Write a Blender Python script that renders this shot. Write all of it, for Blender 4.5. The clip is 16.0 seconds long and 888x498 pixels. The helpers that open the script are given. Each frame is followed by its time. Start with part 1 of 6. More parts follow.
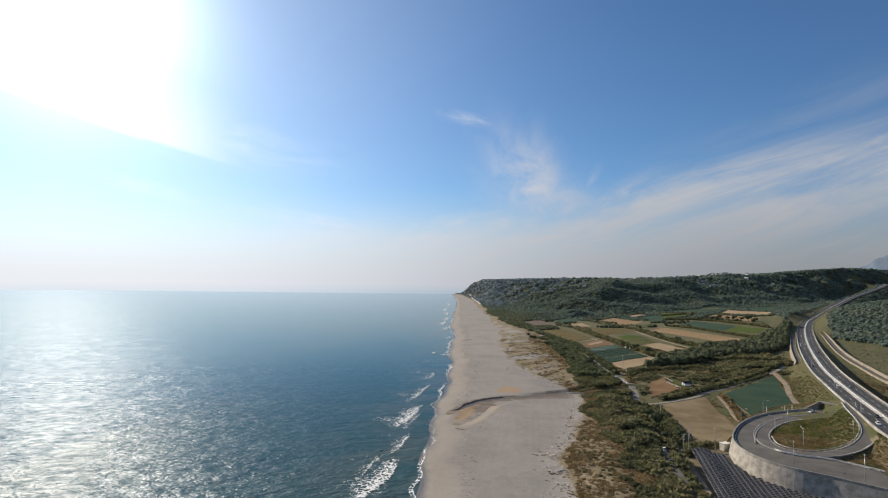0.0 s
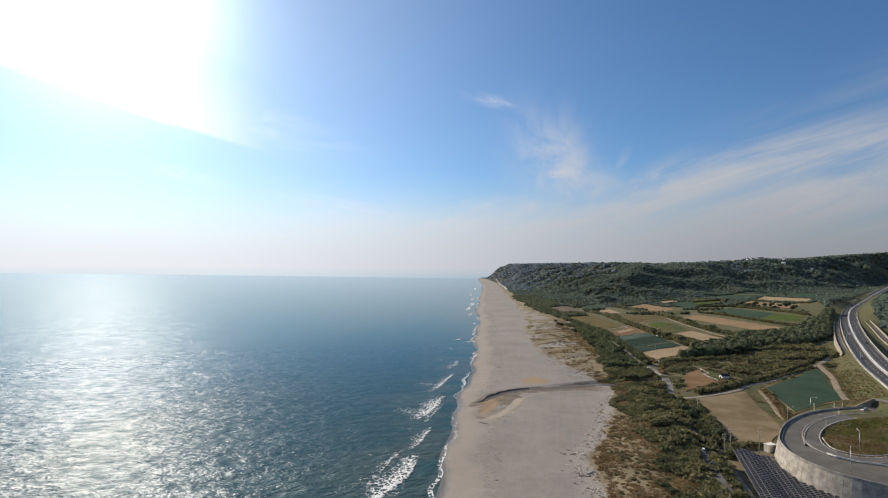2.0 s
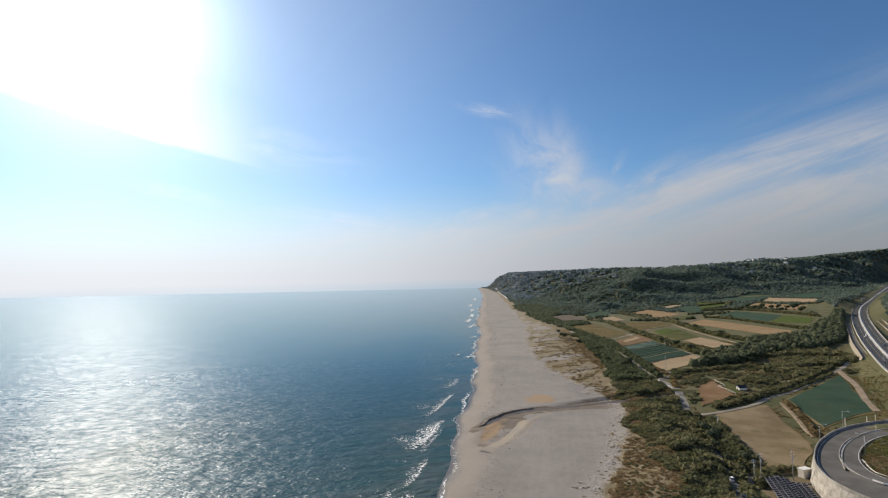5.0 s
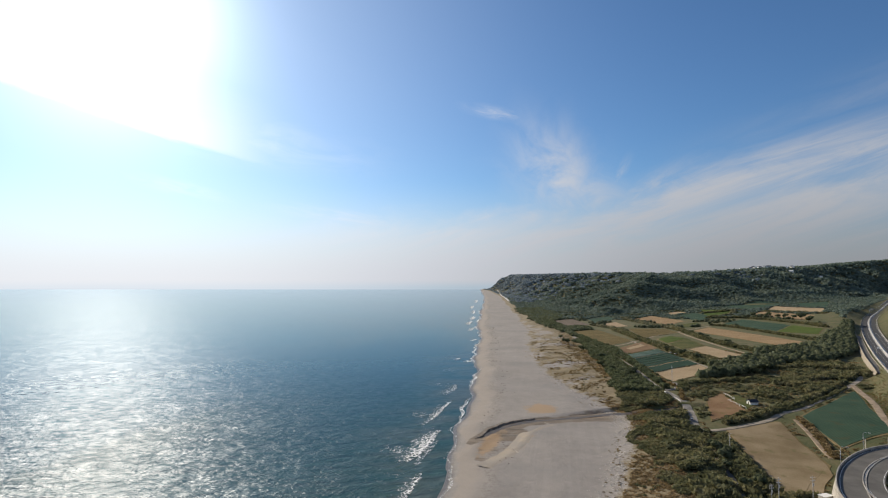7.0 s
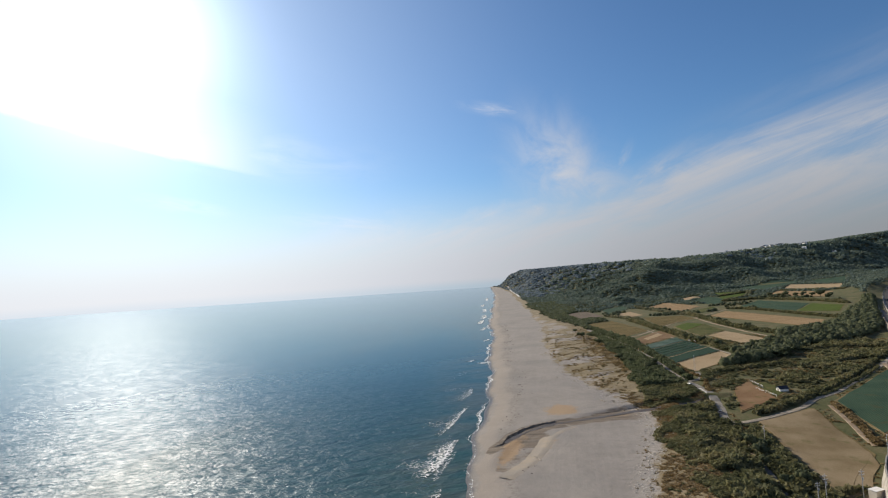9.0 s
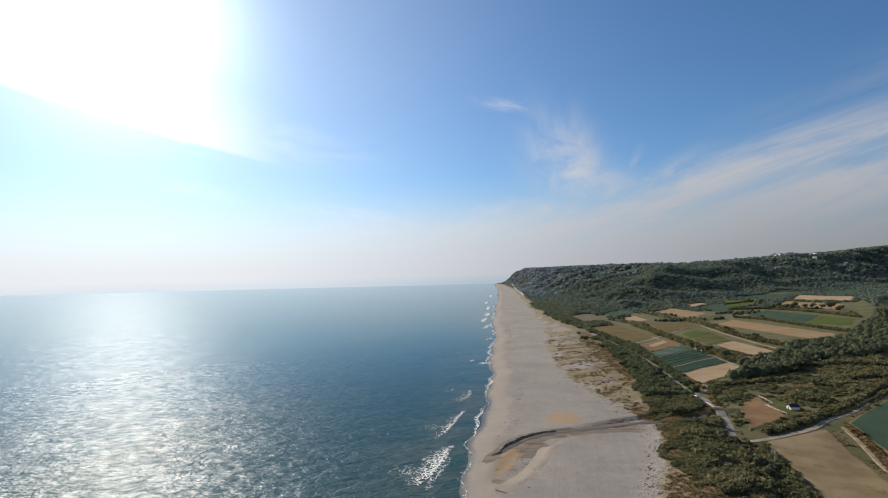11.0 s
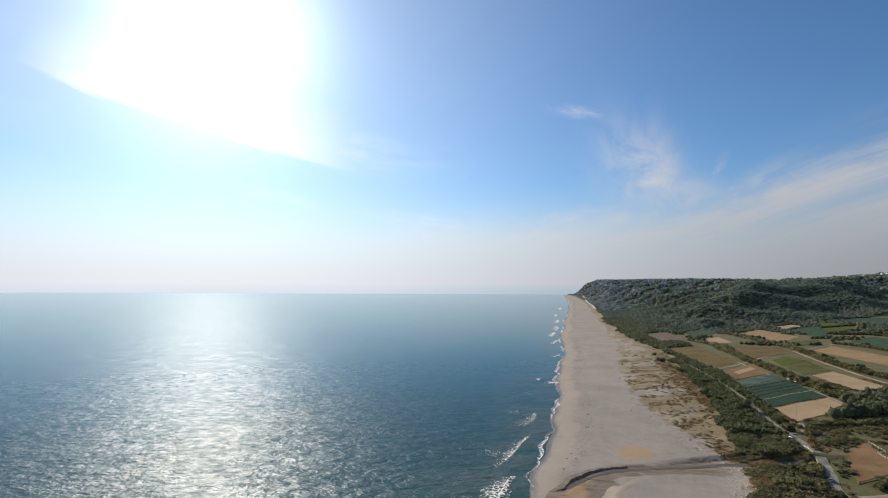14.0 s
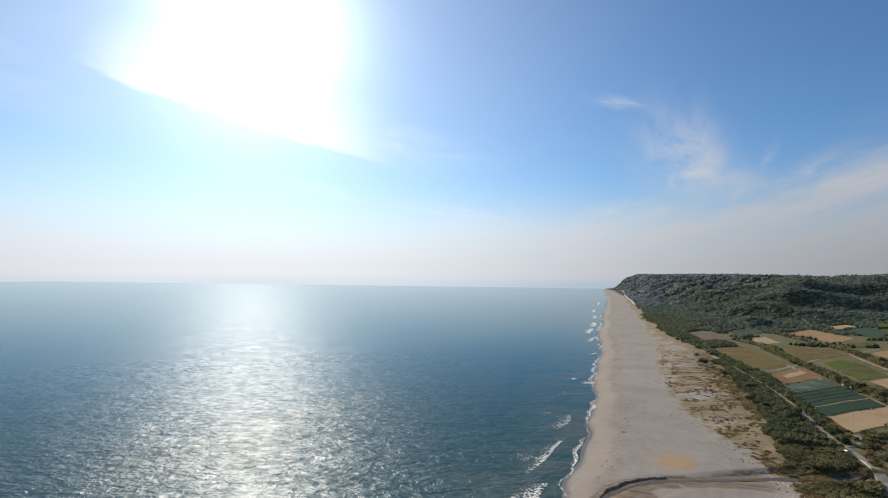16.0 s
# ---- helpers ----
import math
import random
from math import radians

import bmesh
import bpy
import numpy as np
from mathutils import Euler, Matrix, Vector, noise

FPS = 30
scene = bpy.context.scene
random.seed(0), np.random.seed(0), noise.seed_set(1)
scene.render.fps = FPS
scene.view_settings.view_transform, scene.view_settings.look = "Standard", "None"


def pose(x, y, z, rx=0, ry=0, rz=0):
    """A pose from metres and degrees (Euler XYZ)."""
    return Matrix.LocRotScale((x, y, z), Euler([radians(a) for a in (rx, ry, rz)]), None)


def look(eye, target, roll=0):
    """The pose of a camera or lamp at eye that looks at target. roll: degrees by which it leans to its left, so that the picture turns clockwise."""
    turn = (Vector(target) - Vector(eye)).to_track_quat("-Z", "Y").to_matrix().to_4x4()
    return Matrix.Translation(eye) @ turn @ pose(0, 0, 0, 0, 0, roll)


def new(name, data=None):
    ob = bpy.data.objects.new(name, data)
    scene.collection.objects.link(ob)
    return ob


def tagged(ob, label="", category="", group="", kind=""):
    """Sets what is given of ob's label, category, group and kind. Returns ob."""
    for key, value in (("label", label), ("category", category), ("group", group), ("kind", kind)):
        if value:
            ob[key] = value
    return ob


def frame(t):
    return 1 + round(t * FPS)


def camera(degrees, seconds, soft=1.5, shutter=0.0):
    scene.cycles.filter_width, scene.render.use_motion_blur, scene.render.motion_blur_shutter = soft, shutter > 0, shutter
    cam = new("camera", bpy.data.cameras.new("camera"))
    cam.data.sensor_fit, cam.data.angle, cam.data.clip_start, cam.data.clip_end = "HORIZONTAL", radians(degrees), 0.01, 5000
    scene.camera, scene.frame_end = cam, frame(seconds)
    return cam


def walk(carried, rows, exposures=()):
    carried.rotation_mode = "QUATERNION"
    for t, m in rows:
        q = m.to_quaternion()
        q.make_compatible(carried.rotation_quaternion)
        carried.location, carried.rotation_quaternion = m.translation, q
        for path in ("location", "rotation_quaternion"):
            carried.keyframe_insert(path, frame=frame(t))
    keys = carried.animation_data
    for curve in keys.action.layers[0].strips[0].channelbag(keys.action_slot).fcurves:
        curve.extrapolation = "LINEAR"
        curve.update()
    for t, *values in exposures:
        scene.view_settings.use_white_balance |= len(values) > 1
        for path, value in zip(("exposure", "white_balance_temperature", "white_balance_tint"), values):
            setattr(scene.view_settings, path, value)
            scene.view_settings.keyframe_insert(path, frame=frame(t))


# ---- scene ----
cam = camera(79.1, 16.0, soft=1.15)
PATH = [
    (0.0, (0.01, 0.01, 87.94), (-9.74, 99.32, 94.50), 0.57),
    (0.5, (0.12, 4.15, 88.42), (-11.50, 103.31, 93.95), 1.53),
    (1.0, (0.24, 8.28, 88.90), (-12.60, 107.35, 93.35), 1.89),
    (1.5, (0.35, 12.41, 89.37), (-12.74, 111.48, 93.17), 1.41),
    (2.0, (0.45, 16.55, 89.84), (-14.14, 115.42, 93.42), 0.66),
    (2.5, (0.54, 20.69, 90.30), (-16.33, 119.15, 94.95), -0.45),
    (3.0, (0.61, 24.85, 90.74), (-16.54, 123.17, 96.90), -1.65),
    (3.5, (0.65, 29.00, 91.18), (-14.83, 127.57, 97.82), -2.40),
    (4.0, (0.67, 33.16, 91.61), (-14.11, 131.87, 97.81), -2.37),
    (6.5, (-0.16, 53.44, 93.43), (-14.76, 152.24, 98.62), 0.33),
    (7.0, (-0.32, 57.04, 93.89), (-15.19, 155.76, 99.53), 0.01),
    (7.5, (-0.49, 60.57, 94.38), (-15.81, 159.23, 100.04), -0.88),
    (8.0, (-0.65, 64.05, 94.88), (-16.67, 162.62, 100.13), -1.84),
    (8.5, (-0.80, 67.47, 95.41), (-17.06, 166.01, 100.58), -2.90),
    (9.0, (-0.95, 70.84, 95.95), (-17.13, 169.36, 101.63), -3.86),
    (11.5, (-1.35, 85.19, 99.84), (-19.69, 183.40, 104.17), -0.03),
    (12.0, (-1.33, 87.56, 100.79), (-21.13, 185.49, 104.91), 1.40),
    (12.5, (-1.29, 89.88, 101.77), (-22.92, 187.42, 105.83), 2.09),
    (13.0, (-1.24, 92.14, 102.76), (-25.95, 188.95, 107.03), 2.17),
    (13.5, (-1.18, 94.38, 103.75), (-29.02, 190.29, 108.86), 1.43),
    (14.0, (-1.12, 96.58, 104.75), (-30.94, 191.83, 111.00), 0.20),
    (14.5, (-1.05, 98.77, 105.76), (-32.05, 193.57, 112.96), -0.62),
    (15.0, (-0.98, 100.95, 106.76), (-33.08, 195.37, 114.15), -0.84),
    (15.5, (-0.91, 103.12, 107.76), (-34.64, 197.04, 114.28), -0.49),
    (16.0, (-0.85, 105.29, 108.77), (-37.08, 198.38, 113.54), 0.74),
]
walk(cam, [(t, look(eye, target, roll)) for t, eye, target, roll in PATH])

# ---------------------------------------------------------------- light
SUN_AZ, SUN_EL = 41.0, 24.0          # degrees to the left of +y, degrees up
scene.view_settings.exposure = 0.0
sun_dir = Vector((-math.sin(radians(SUN_AZ)) * math.cos(radians(SUN_EL)),
                  math.cos(radians(SUN_AZ)) * math.cos(radians(SUN_EL)),
                  math.sin(radians(SUN_EL))))
sun_data = bpy.data.lights.new("sun", "SUN")
sun_data.energy, sun_data.angle, sun_data.color = 6.2, radians(0.55), (1.0, 0.87, 0.68)
sun = new("sun", sun_data)
sun.rotation_euler = sun_dir.to_track_quat("Z", "Y").to_euler()


class Nodes:
    """Short hand for a node tree."""

    def __init__(self, tree):
        self.tree = tree
        tree.nodes.clear()

    def add(self, kind, inputs=(), **props):
        n = self.tree.nodes.new(kind)
        for k, v in props.items():
            if k == "operation":
                n.operation = v
            elif k == "blend":
                n.blend_type = v
            elif k == "data_type":
                n.data_type = v
            elif k == "attribute":
                n.attribute_name = v
            elif k == "bands":
                n.bands_direction = v
            elif k == "dims":
                n.noise_dimensions = v
            elif k == "feature":
                n.feature = v
        for k, v in dict(inputs).items():
            self.put(n, k, v)
        return n

    def put(self, n, k, v):
        sock = n.inputs[k]
        if isinstance(v, bpy.types.NodeSocket):
            self.tree.links.new(v, sock)
        else:
            sock.default_value = v

    def math(self, op, a, b=0.0, c=0.0):
        return self.add("ShaderNodeMath", {0: a, 1: b, 2: c}, operation=op).outputs[0]

    def vmath(self, op, a, b=(0, 0, 0)):
        n = self.add("ShaderNodeVectorMath", {0: a, 1: b}, operation=op)
        return n.outputs["Value"] if op in ("DOT_PRODUCT", "LENGTH") else n.outputs[0]

    def mix(self, fac, a, b, blend="MIX"):
        n = self.tree.nodes.new("ShaderNodeMix")
        n.data_type, n.blend_type = "RGBA", blend
        self.put(n, 0, fac), self.put(n, 6, a), self.put(n, 7, b)
        return n.outputs[2]

    def ramp(self, fac, stops):
        n = self.tree.nodes.new("ShaderNodeValToRGB")
        el = n.color_ramp.elements
        while len(el) < len(stops):
            el.new(0.5)
        for e, (p, c) in zip(el, stops):
            e.position, e.color = p, (*c, 1) if len(c) == 3 else c
        self.put(n, 0, fac)
        return n.outputs[0]

    def smooth(self, v, lo, hi, to0=0.0, to1=1.0):
        n = self.tree.nodes.new("ShaderNodeMapRange")
        n.interpolation_type = "SMOOTHSTEP"
        for k, q in enumerate((v, lo, hi, to0, to1)):
            self.put(n, k, q)
        return n.outputs[0]

    def noise(self, vec, scale, detail=3.0, rough=0.55, distort=0.0):
        return self.add("ShaderNodeTexNoise", {"Vector": vec, "Scale": scale, "Detail": detail, "Roughness": rough,
                                               "Distortion": distort}).outputs["Fac"]


def rgb(*c):
    return (*c, 1.0)


def make_world():
    world = bpy.data.worlds.new("sky")
    world.use_nodes = True
    scene.world = world
    n = Nodes(world.node_tree)
    sky = n.add("ShaderNodeTexSky")
    sky.sky_type, sky.sun_disc = "NISHITA", False
    sky.sun_elevation, sky.sun_rotation = radians(SUN_EL), radians(-SUN_AZ)
    sky.altitude, sky.air_density, sky.dust_density, sky.ozone_density = 60, 1.0, 0.3, 3.5
    way = n.vmath("NORMALIZE", n.add("ShaderNodeTexCoord").outputs["Generated"])
    xyz = n.add("ShaderNodeSeparateXYZ", {0: way})
    up = xyz.outputs[2]
    col = n.vmath("SCALE", sky.outputs[0])
    n.put(col.node, "Scale", SKY_GAIN)
    col = n.vmath("MULTIPLY", col, SKY_TINT)
    # forward scatter round the sun: broad haze and the bright aureole
    toward = n.math("MAXIMUM", n.vmath("DOT_PRODUCT", way, tuple(sun_dir)), 0.0)
    aureole = n.math("ADD", n.math("MULTIPLY", n.math("POWER", toward, 110.0), AUREOLE[0]),
                     n.math("MULTIPLY", n.math("POWER", toward, 8.0), AUREOLE[1]))
    glow = n.vmath("SCALE", (0.91, 0.98, 1.03))
    n.put(glow.node, "Scale", aureole)
    col = n.vmath("ADD", col, glow)
    # thin cirrus: streaks by direction (degrees to the left of +y, degrees up), torn by noise
    az = n.math("MULTIPLY", n.math("ARCTAN2", n.math("MULTIPLY", xyz.outputs[0], -1.0), xyz.outputs[1]), 57.2958)
    el = n.math("MULTIPLY", n.math("ARCSINE", up), 57.2958)
    veil = 0.0
    for az0, el0, lean, long, wide, dense in CIRRUS:
        c, s = math.cos(radians(lean)), math.sin(radians(lean))
        da, de = n.math("SUBTRACT", az, az0), n.math("SUBTRACT", el, el0)
        u = n.math("ADD", n.math("MULTIPLY", da, c / long), n.math("MULTIPLY", de, s / long))
        v = n.math("ADD", n.math("MULTIPLY", da, -s / wide), n.math("MULTIPLY", de, c / wide))
        g = n.math("POWER", 2.718, n.math("MULTIPLY", n.math("ADD", n.math("MULTIPLY", u, u), n.math("MULTIPLY", v, v)), -1.0))
        local = n.add("ShaderNodeCombineXYZ", {0: n.math("MULTIPLY", u, 1.3), 1: n.math("MULTIPLY", v, 1.1), 2: az0 * 0.37}).outputs[0]
        torn = n.smooth(n.noise(local, 0.9, 8.0, 0.6, 0.5), 0.2, 0.78)
        veil = n.math("MAXIMUM", veil, n.math("MULTIPLY", n.math("MULTIPLY", g, torn), dense))
    # the bright cirrus sheet under the sun: sharp along its lower edge, fading upwards
    c, sn = math.cos(radians(-12.0)), math.sin(radians(-12.0))
    da, de = n.math("SUBTRACT", az, 42.0), n.math("SUBTRACT", el, 14.5)
    u = n.math("ADD", n.math("MULTIPLY", da, c), n.math("MULTIPLY", de, -sn))
    v = n.math("ADD", n.math("MULTIPLY", da, sn), n.math("MULTIPLY", de, c))
    grain = n.noise(n.add("ShaderNodeCombineXYZ", {0: n.math("MULTIPLY", u, 0.16), 1: n.math("MULTIPLY", v, 0.5)}).outputs[0], 1.0, 7.0, 0.6, 0.6)
    v = n.math("ADD", v, n.math("MULTIPLY", n.math("SUBTRACT", grain, 0.5), 1.1))
    sheet = n.math("MULTIPLY", n.smooth(v, -0.25, 0.55), n.smooth(v, 8.0, 0.5))
    sheet = n.math("MULTIPLY", sheet, n.math("MULTIPLY", n.smooth(u, -19.0, -1.0), n.smooth(u, 18.0, 5.0)))
    veil = n.math("MAXIMUM", veil, n.math("MULTIPLY", sheet, n.smooth(grain, 0.15, 0.6, 0.6, 0.92)))
    # the broad bank low over the land, its torn top rising to the right
    stream = n.add("ShaderNodeCombineXYZ", {0: n.math("MULTIPLY", n.math("ADD", az, n.math("MULTIPLY", el, 0.9)), 0.075),
                                            1: n.math("MULTIPLY", n.math("ADD", el, n.math("MULTIPLY", az, 0.24)), 0.36), 2: 4.3}).outputs[0]
    wisps = n.noise(stream, 1.0, 9.0, 0.62, 0.7)
    puff = n.noise(n.add("ShaderNodeCombineXYZ", {0: n.math("MULTIPLY", az, 0.17), 1: n.math("MULTIPLY", el, 0.3), 2: 1.7}).outputs[0], 1.0, 5.0, 0.6, 0.5)
    top = n.math("ADD", n.smooth(az, 6.0, -24.0, 6.3, 11.6), n.smooth(az, -24.0, -44.0, 0.0, 1.6))
    top = n.math("ADD", top, n.math("MULTIPLY", n.math("SUBTRACT", puff, 0.5), 5.0))
    under = n.math("SUBTRACT", top, el)
    bank = n.math("MULTIPLY", n.smooth(under, -1.6, 2.2), n.smooth(az, 34.0, 4.0))
    bank = n.math("MULTIPLY", bank, n.smooth(wisps, 0.3, 0.68, 0.25, 0.95))
    veil = n.math("MAXIMUM", veil, n.math("MULTIPLY", bank, 0.92))
    # cloud and haze opposite the sun, out of view, brightened to fill shaded sides
    rear_fill = n.smooth(n.vmath("DOT_PRODUCT", way, tuple(sun_dir)), 0.15, -0.6, 0.0, 0.55)
    light = n.math("ADD", n.math("ADD", 0.51, rear_fill), n.math("MULTIPLY", n.math("POWER", toward, 6.0), 0.9))
    white = n.vmath("SCALE", (1.0, 1.0, 1.04))
    n.put(white.node, "Scale", light)
    col = n.mix(veil, col, white)
    # haze towards the horizon all round
    haze_light = n.math("ADD", n.math("ADD", HAZE[0], n.math("MULTIPLY", rear_fill, 0.6)), n.math("MULTIPLY", n.math("POWER", toward, 3.0), HAZE[1]))
    haze = n.vmath("SCALE", (0.935, 0.965, 1.055))
    n.put(haze.node, "Scale", haze_light)
    col = n.mix(n.math("MULTIPLY", n.smooth(up, 0.19, 0.0), 0.93), col, haze)
    # the far sea under the horizon, lost in the haze below the sun
    deep = n.vmath("SCALE", (0.74, 0.90, 1.04))
    n.put(deep.node, "Scale", haze_light)
    lost = n.math("SUBTRACT", 1.0, n.math("MULTIPLY", n.smooth(toward, 0.72, 0.90), 0.6))
    col = n.mix(n.math("MULTIPLY", n.smooth(up, 0.001, -0.018), lost), col, deep)
    bg = n.add("ShaderNodeBackground", {0: col, 1: 1.0})
    n.add("ShaderNodeOutputWorld", {0: bg.outputs[0]})


SKY_GAIN, SKY_TINT = 0.085, (0.72, 0.95, 1.14)
AUREOLE = (1.25, 0.26)
HAZE = (0.275, 0.76)
# the last three streaks lie out of view, added as fill for shadows
CIRRUS = ((27, 13.5, 6, 9, 2.0, 0.3), (-3.4, 10.9, 56, 5.0, 3.4, 0.9), (-5.4, 9.0, 20, 6.0, 2.6, 0.7), (-12, 8.8, -30, 4.5, 1.1, 0.6), (2.8, 17.3, 12, 2.6, 0.5, 0.55),
          (-9.6, 10.5, -60, 1.6, 0.5, 0.4), (35, 8.7, 10, 3.2, 0.6, 0.35), (18, 6.3, 8, 6.0, 0.7, 0.5), (-24, 11.2, -11, 15, 1.3, 0.75), (-30, 9.6, -14, 13, 1.0, 0.6),
          (-30, 15, -14, 12, 2.0, 0.2), (80, 20, 10, 25, 4, 0.4), (-105, 28, -10, 34, 11, 0.75), (150, 32, 6, 70, 14, 0.8), (-140, 40, 0, 50, 14, 0.7))
make_world()


# ---------------------------------------------------------------- materials
def material(name, cols, scale=0.5, fine=6.0, rough=0.9, bump=0.3, bump_scale=None, spec=0.3, metal=0.0, local=False, island=0.0, piece=0.0):
    """Colours mixed at two scales in metres, with grain. island, piece: how far joined islands or single objects differ in brightness."""
    m = bpy.data.materials.new(name)
    m.use_nodes = True
    n = Nodes(m.node_tree)
    geo = n.add("ShaderNodeNewGeometry")
    pos = n.add("ShaderNodeTexCoord").outputs["Object"] if local else geo.outputs["Position"]
    big, small = n.noise(pos, scale, 4.0), n.noise(pos, fine, 3.0, 0.65)
    v = n.math("ADD", n.math("MULTIPLY", big, 0.65), n.math("MULTIPLY", small, 0.35))
    lo, hi = 0.36, 0.64
    col = n.ramp(n.smooth(v, lo, hi), [(i / max(1, len(cols) - 1), c) for i, c in enumerate(cols)])
    for amount, source in ((island, geo.outputs["Random Per Island"]),
                           (piece, n.add("ShaderNodeObjectInfo").outputs["Random"] if piece else None)):
        if amount:
            k = n.math("ADD", 1.0 - amount, n.math("MULTIPLY", source, 2 * amount))
            col = n.vmath("SCALE", col)
            n.put(col.node, "Scale", k)
    bs = n.add("ShaderNodeBsdfPrincipled", {"Base Color": col, "Roughness": rough, "Metallic": metal, "Specular IOR Level": spec})
    if bump:
        h = n.noise(pos, bump_scale or fine, 4.0, 0.6)
        n.put(bs, "Normal", n.add("ShaderNodeBump", {"Strength": bump, "Distance": 0.25, "Height": h}).outputs[0])
    n.add("ShaderNodeOutputMaterial", {0: bs.outputs[0]})
    return m


def leaf_material(name, cols, scale=0.08, island=0.35, relief=0.45, thin_share=0.52, haze_sheen=0.0):
    """Foliage: the light of the low sun comes through the leaves as well as off them."""
    m = material(name, cols, scale, 2.5, 0.75, relief, 3.0, spec=0.15, island=island)
    tree = m.node_tree
    bs = next(k for k in tree.nodes if k.type == "BSDF_PRINCIPLED")
    out = next(k for k in tree.nodes if k.type == "OUTPUT_MATERIAL")
    # bluish sheen lifts distant crowns in place of haze
    bs.inputs["Sheen Weight"].default_value = haze_sheen
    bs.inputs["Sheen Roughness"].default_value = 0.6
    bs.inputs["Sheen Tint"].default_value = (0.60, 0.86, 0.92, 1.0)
    thin, mixed = tree.nodes.new("ShaderNodeBsdfTranslucent"), tree.nodes.new("ShaderNodeMixShader")
    mixed.inputs[0].default_value = thin_share
    tree.links.new(bs.inputs["Base Color"].links[0].from_socket, thin.inputs[0])
    tree.links.new(bs.outputs[0], mixed.inputs[1])
    tree.links.new(thin.outputs[0], mixed.inputs[2])
    tree.links.new(mixed.outputs[0], out.inputs[0])
    return m


def ground_material():
    m = bpy.data.materials.new("coast_ground")
    m.use_nodes = True
    n = Nodes(m.node_tree)
    pos = n.add("ShaderNodeNewGeometry").outputs["Position"]

    def attr(name):
        return n.add("ShaderNodeAttribute", attribute=name).outputs["Fac"]

    patch, mid, grain = n.noise(pos, 0.03, 5.0), n.noise(pos, 0.22, 4.0, 0.6), n.noise(pos, 2.5, 4.0, 0.7)
    sand = n.ramp(n.math("ADD", n.math("MULTIPLY", patch, 0.6), n.math("MULTIPLY", mid, 0.4)),
                  [(0.35, (0.208, 0.191, 0.176)), (0.5, (0.243, 0.224, 0.206)), (0.65, (0.28, 0.256, 0.232))])
    sand = n.mix(n.math("MULTIPLY", n.smooth(grain, 0.5, 0.75), 0.25), sand, rgb(0.19, 0.17, 0.155))
    # drift line of the last tides
    inland = attr("inland")
    wob = n.math("ADD", inland, n.math("MULTIPLY", n.math("SUBTRACT", n.noise(pos, 0.05, 4.0), 0.5), 16.0))
    drift = n.math("MULTIPLY", n.smooth(wob, 15.0, 19.0), n.smooth(wob, 28.0, 20.0))
    sand = n.mix(n.math("MULTIPLY", n.math("MULTIPLY", drift, n.smooth(n.noise(pos, 0.5, 5.0, 0.7), 0.45, 0.62)), 0.85), sand, rgb(0.175, 0.15, 0.13))
    ruts = n.add("ShaderNodeMapping", {"Vector": pos, "Rotation": (0, 0, radians(3.5))}).outputs[0]
    ruts = n.add("ShaderNodeMapping", {"Vector": ruts, "Scale": (0.9, 0.02, 1.0)}).outputs[0]
    streak = n.math("MULTIPLY", n.smooth(n.noise(ruts, 0.5, 3.0), 0.5, 0.64), n.smooth(wob, 20.0, 40.0))
    sand = n.mix(n.math("MULTIPLY", streak, 0.12), sand, rgb(0.33, 0.305, 0.285))
    bowl = n.smooth(n.noise(pos, 0.012, 3.0), 0.48, 0.62)
    sand = n.mix(n.math("MULTIPLY", bowl, 0.35), sand, rgb(0.19, 0.182, 0.178))
    upper = n.math("MULTIPLY", n.smooth(wob, 4.0, 7.0), n.smooth(wob, 20.0, 10.0))
    sand = n.mix(n.math("MULTIPLY", upper, 0.5), sand, rgb(0.305, 0.26, 0.215))
    wet = n.smooth(n.math("ADD", inland, n.math("MULTIPLY", n.noise(pos, 0.15, 3.0), 5.0)), 7.5, 3.5)
    sand = n.mix(wet, sand, rgb(0.10, 0.09, 0.08))
    damp = attr("damp")
    ochre = n.smooth(n.math("ADD", attr("ochre"), n.math("MULTIPLY", n.math("SUBTRACT", n.noise(pos, 0.2, 5.0, 0.7), 0.5), 1.7)), 0.3, 0.85)
    flow = n.add("ShaderNodeMapping", {"Vector": pos, "Rotation": (0, 0, radians(-28)), "Scale": (0.12, 1.0, 1.0)}).outputs[0]
    bed = n.ramp(n.noise(flow, 0.35, 4.0, 0.65), [(0.36, (0.085, 0.070, 0.055)), (0.5, (0.135, 0.108, 0.083)), (0.64, (0.20, 0.165, 0.13))])
    wetness = n.smooth(n.math("ADD", damp, n.math("MULTIPLY", n.math("SUBTRACT", n.noise(pos, 0.12, 4.0), 0.5), 0.5)), 0.37, 0.52, 0.0, 0.95)
    sand = n.mix(wetness, sand, bed)
    sand = n.mix(n.math("MULTIPLY", ochre, 0.8), sand, rgb(0.32, 0.215, 0.12))
    sand = n.mix(n.math("MULTIPLY", attr("rim"), 0.65), sand, rgb(0.37, 0.34, 0.305))
    rubble = n.math("MULTIPLY", attr("rim"), n.smooth(n.noise(pos, 0.55, 5.0, 0.75), 0.42, 0.6))
    sand = n.mix(n.math("MULTIPLY", rubble, 0.7), sand, rgb(0.22, 0.195, 0.165))
    grass = n.ramp(n.math("ADD", n.math("MULTIPLY", n.noise(pos, 0.06, 4.0), 0.55), n.math("MULTIPLY", n.noise(pos, 0.9, 4.0, 0.7), 0.45)),
                   [(0.33, (0.085, 0.076, 0.040)), (0.43, (0.135, 0.110, 0.062)), (0.53, (0.19, 0.152, 0.09)), (0.68, (0.26, 0.215, 0.145))])
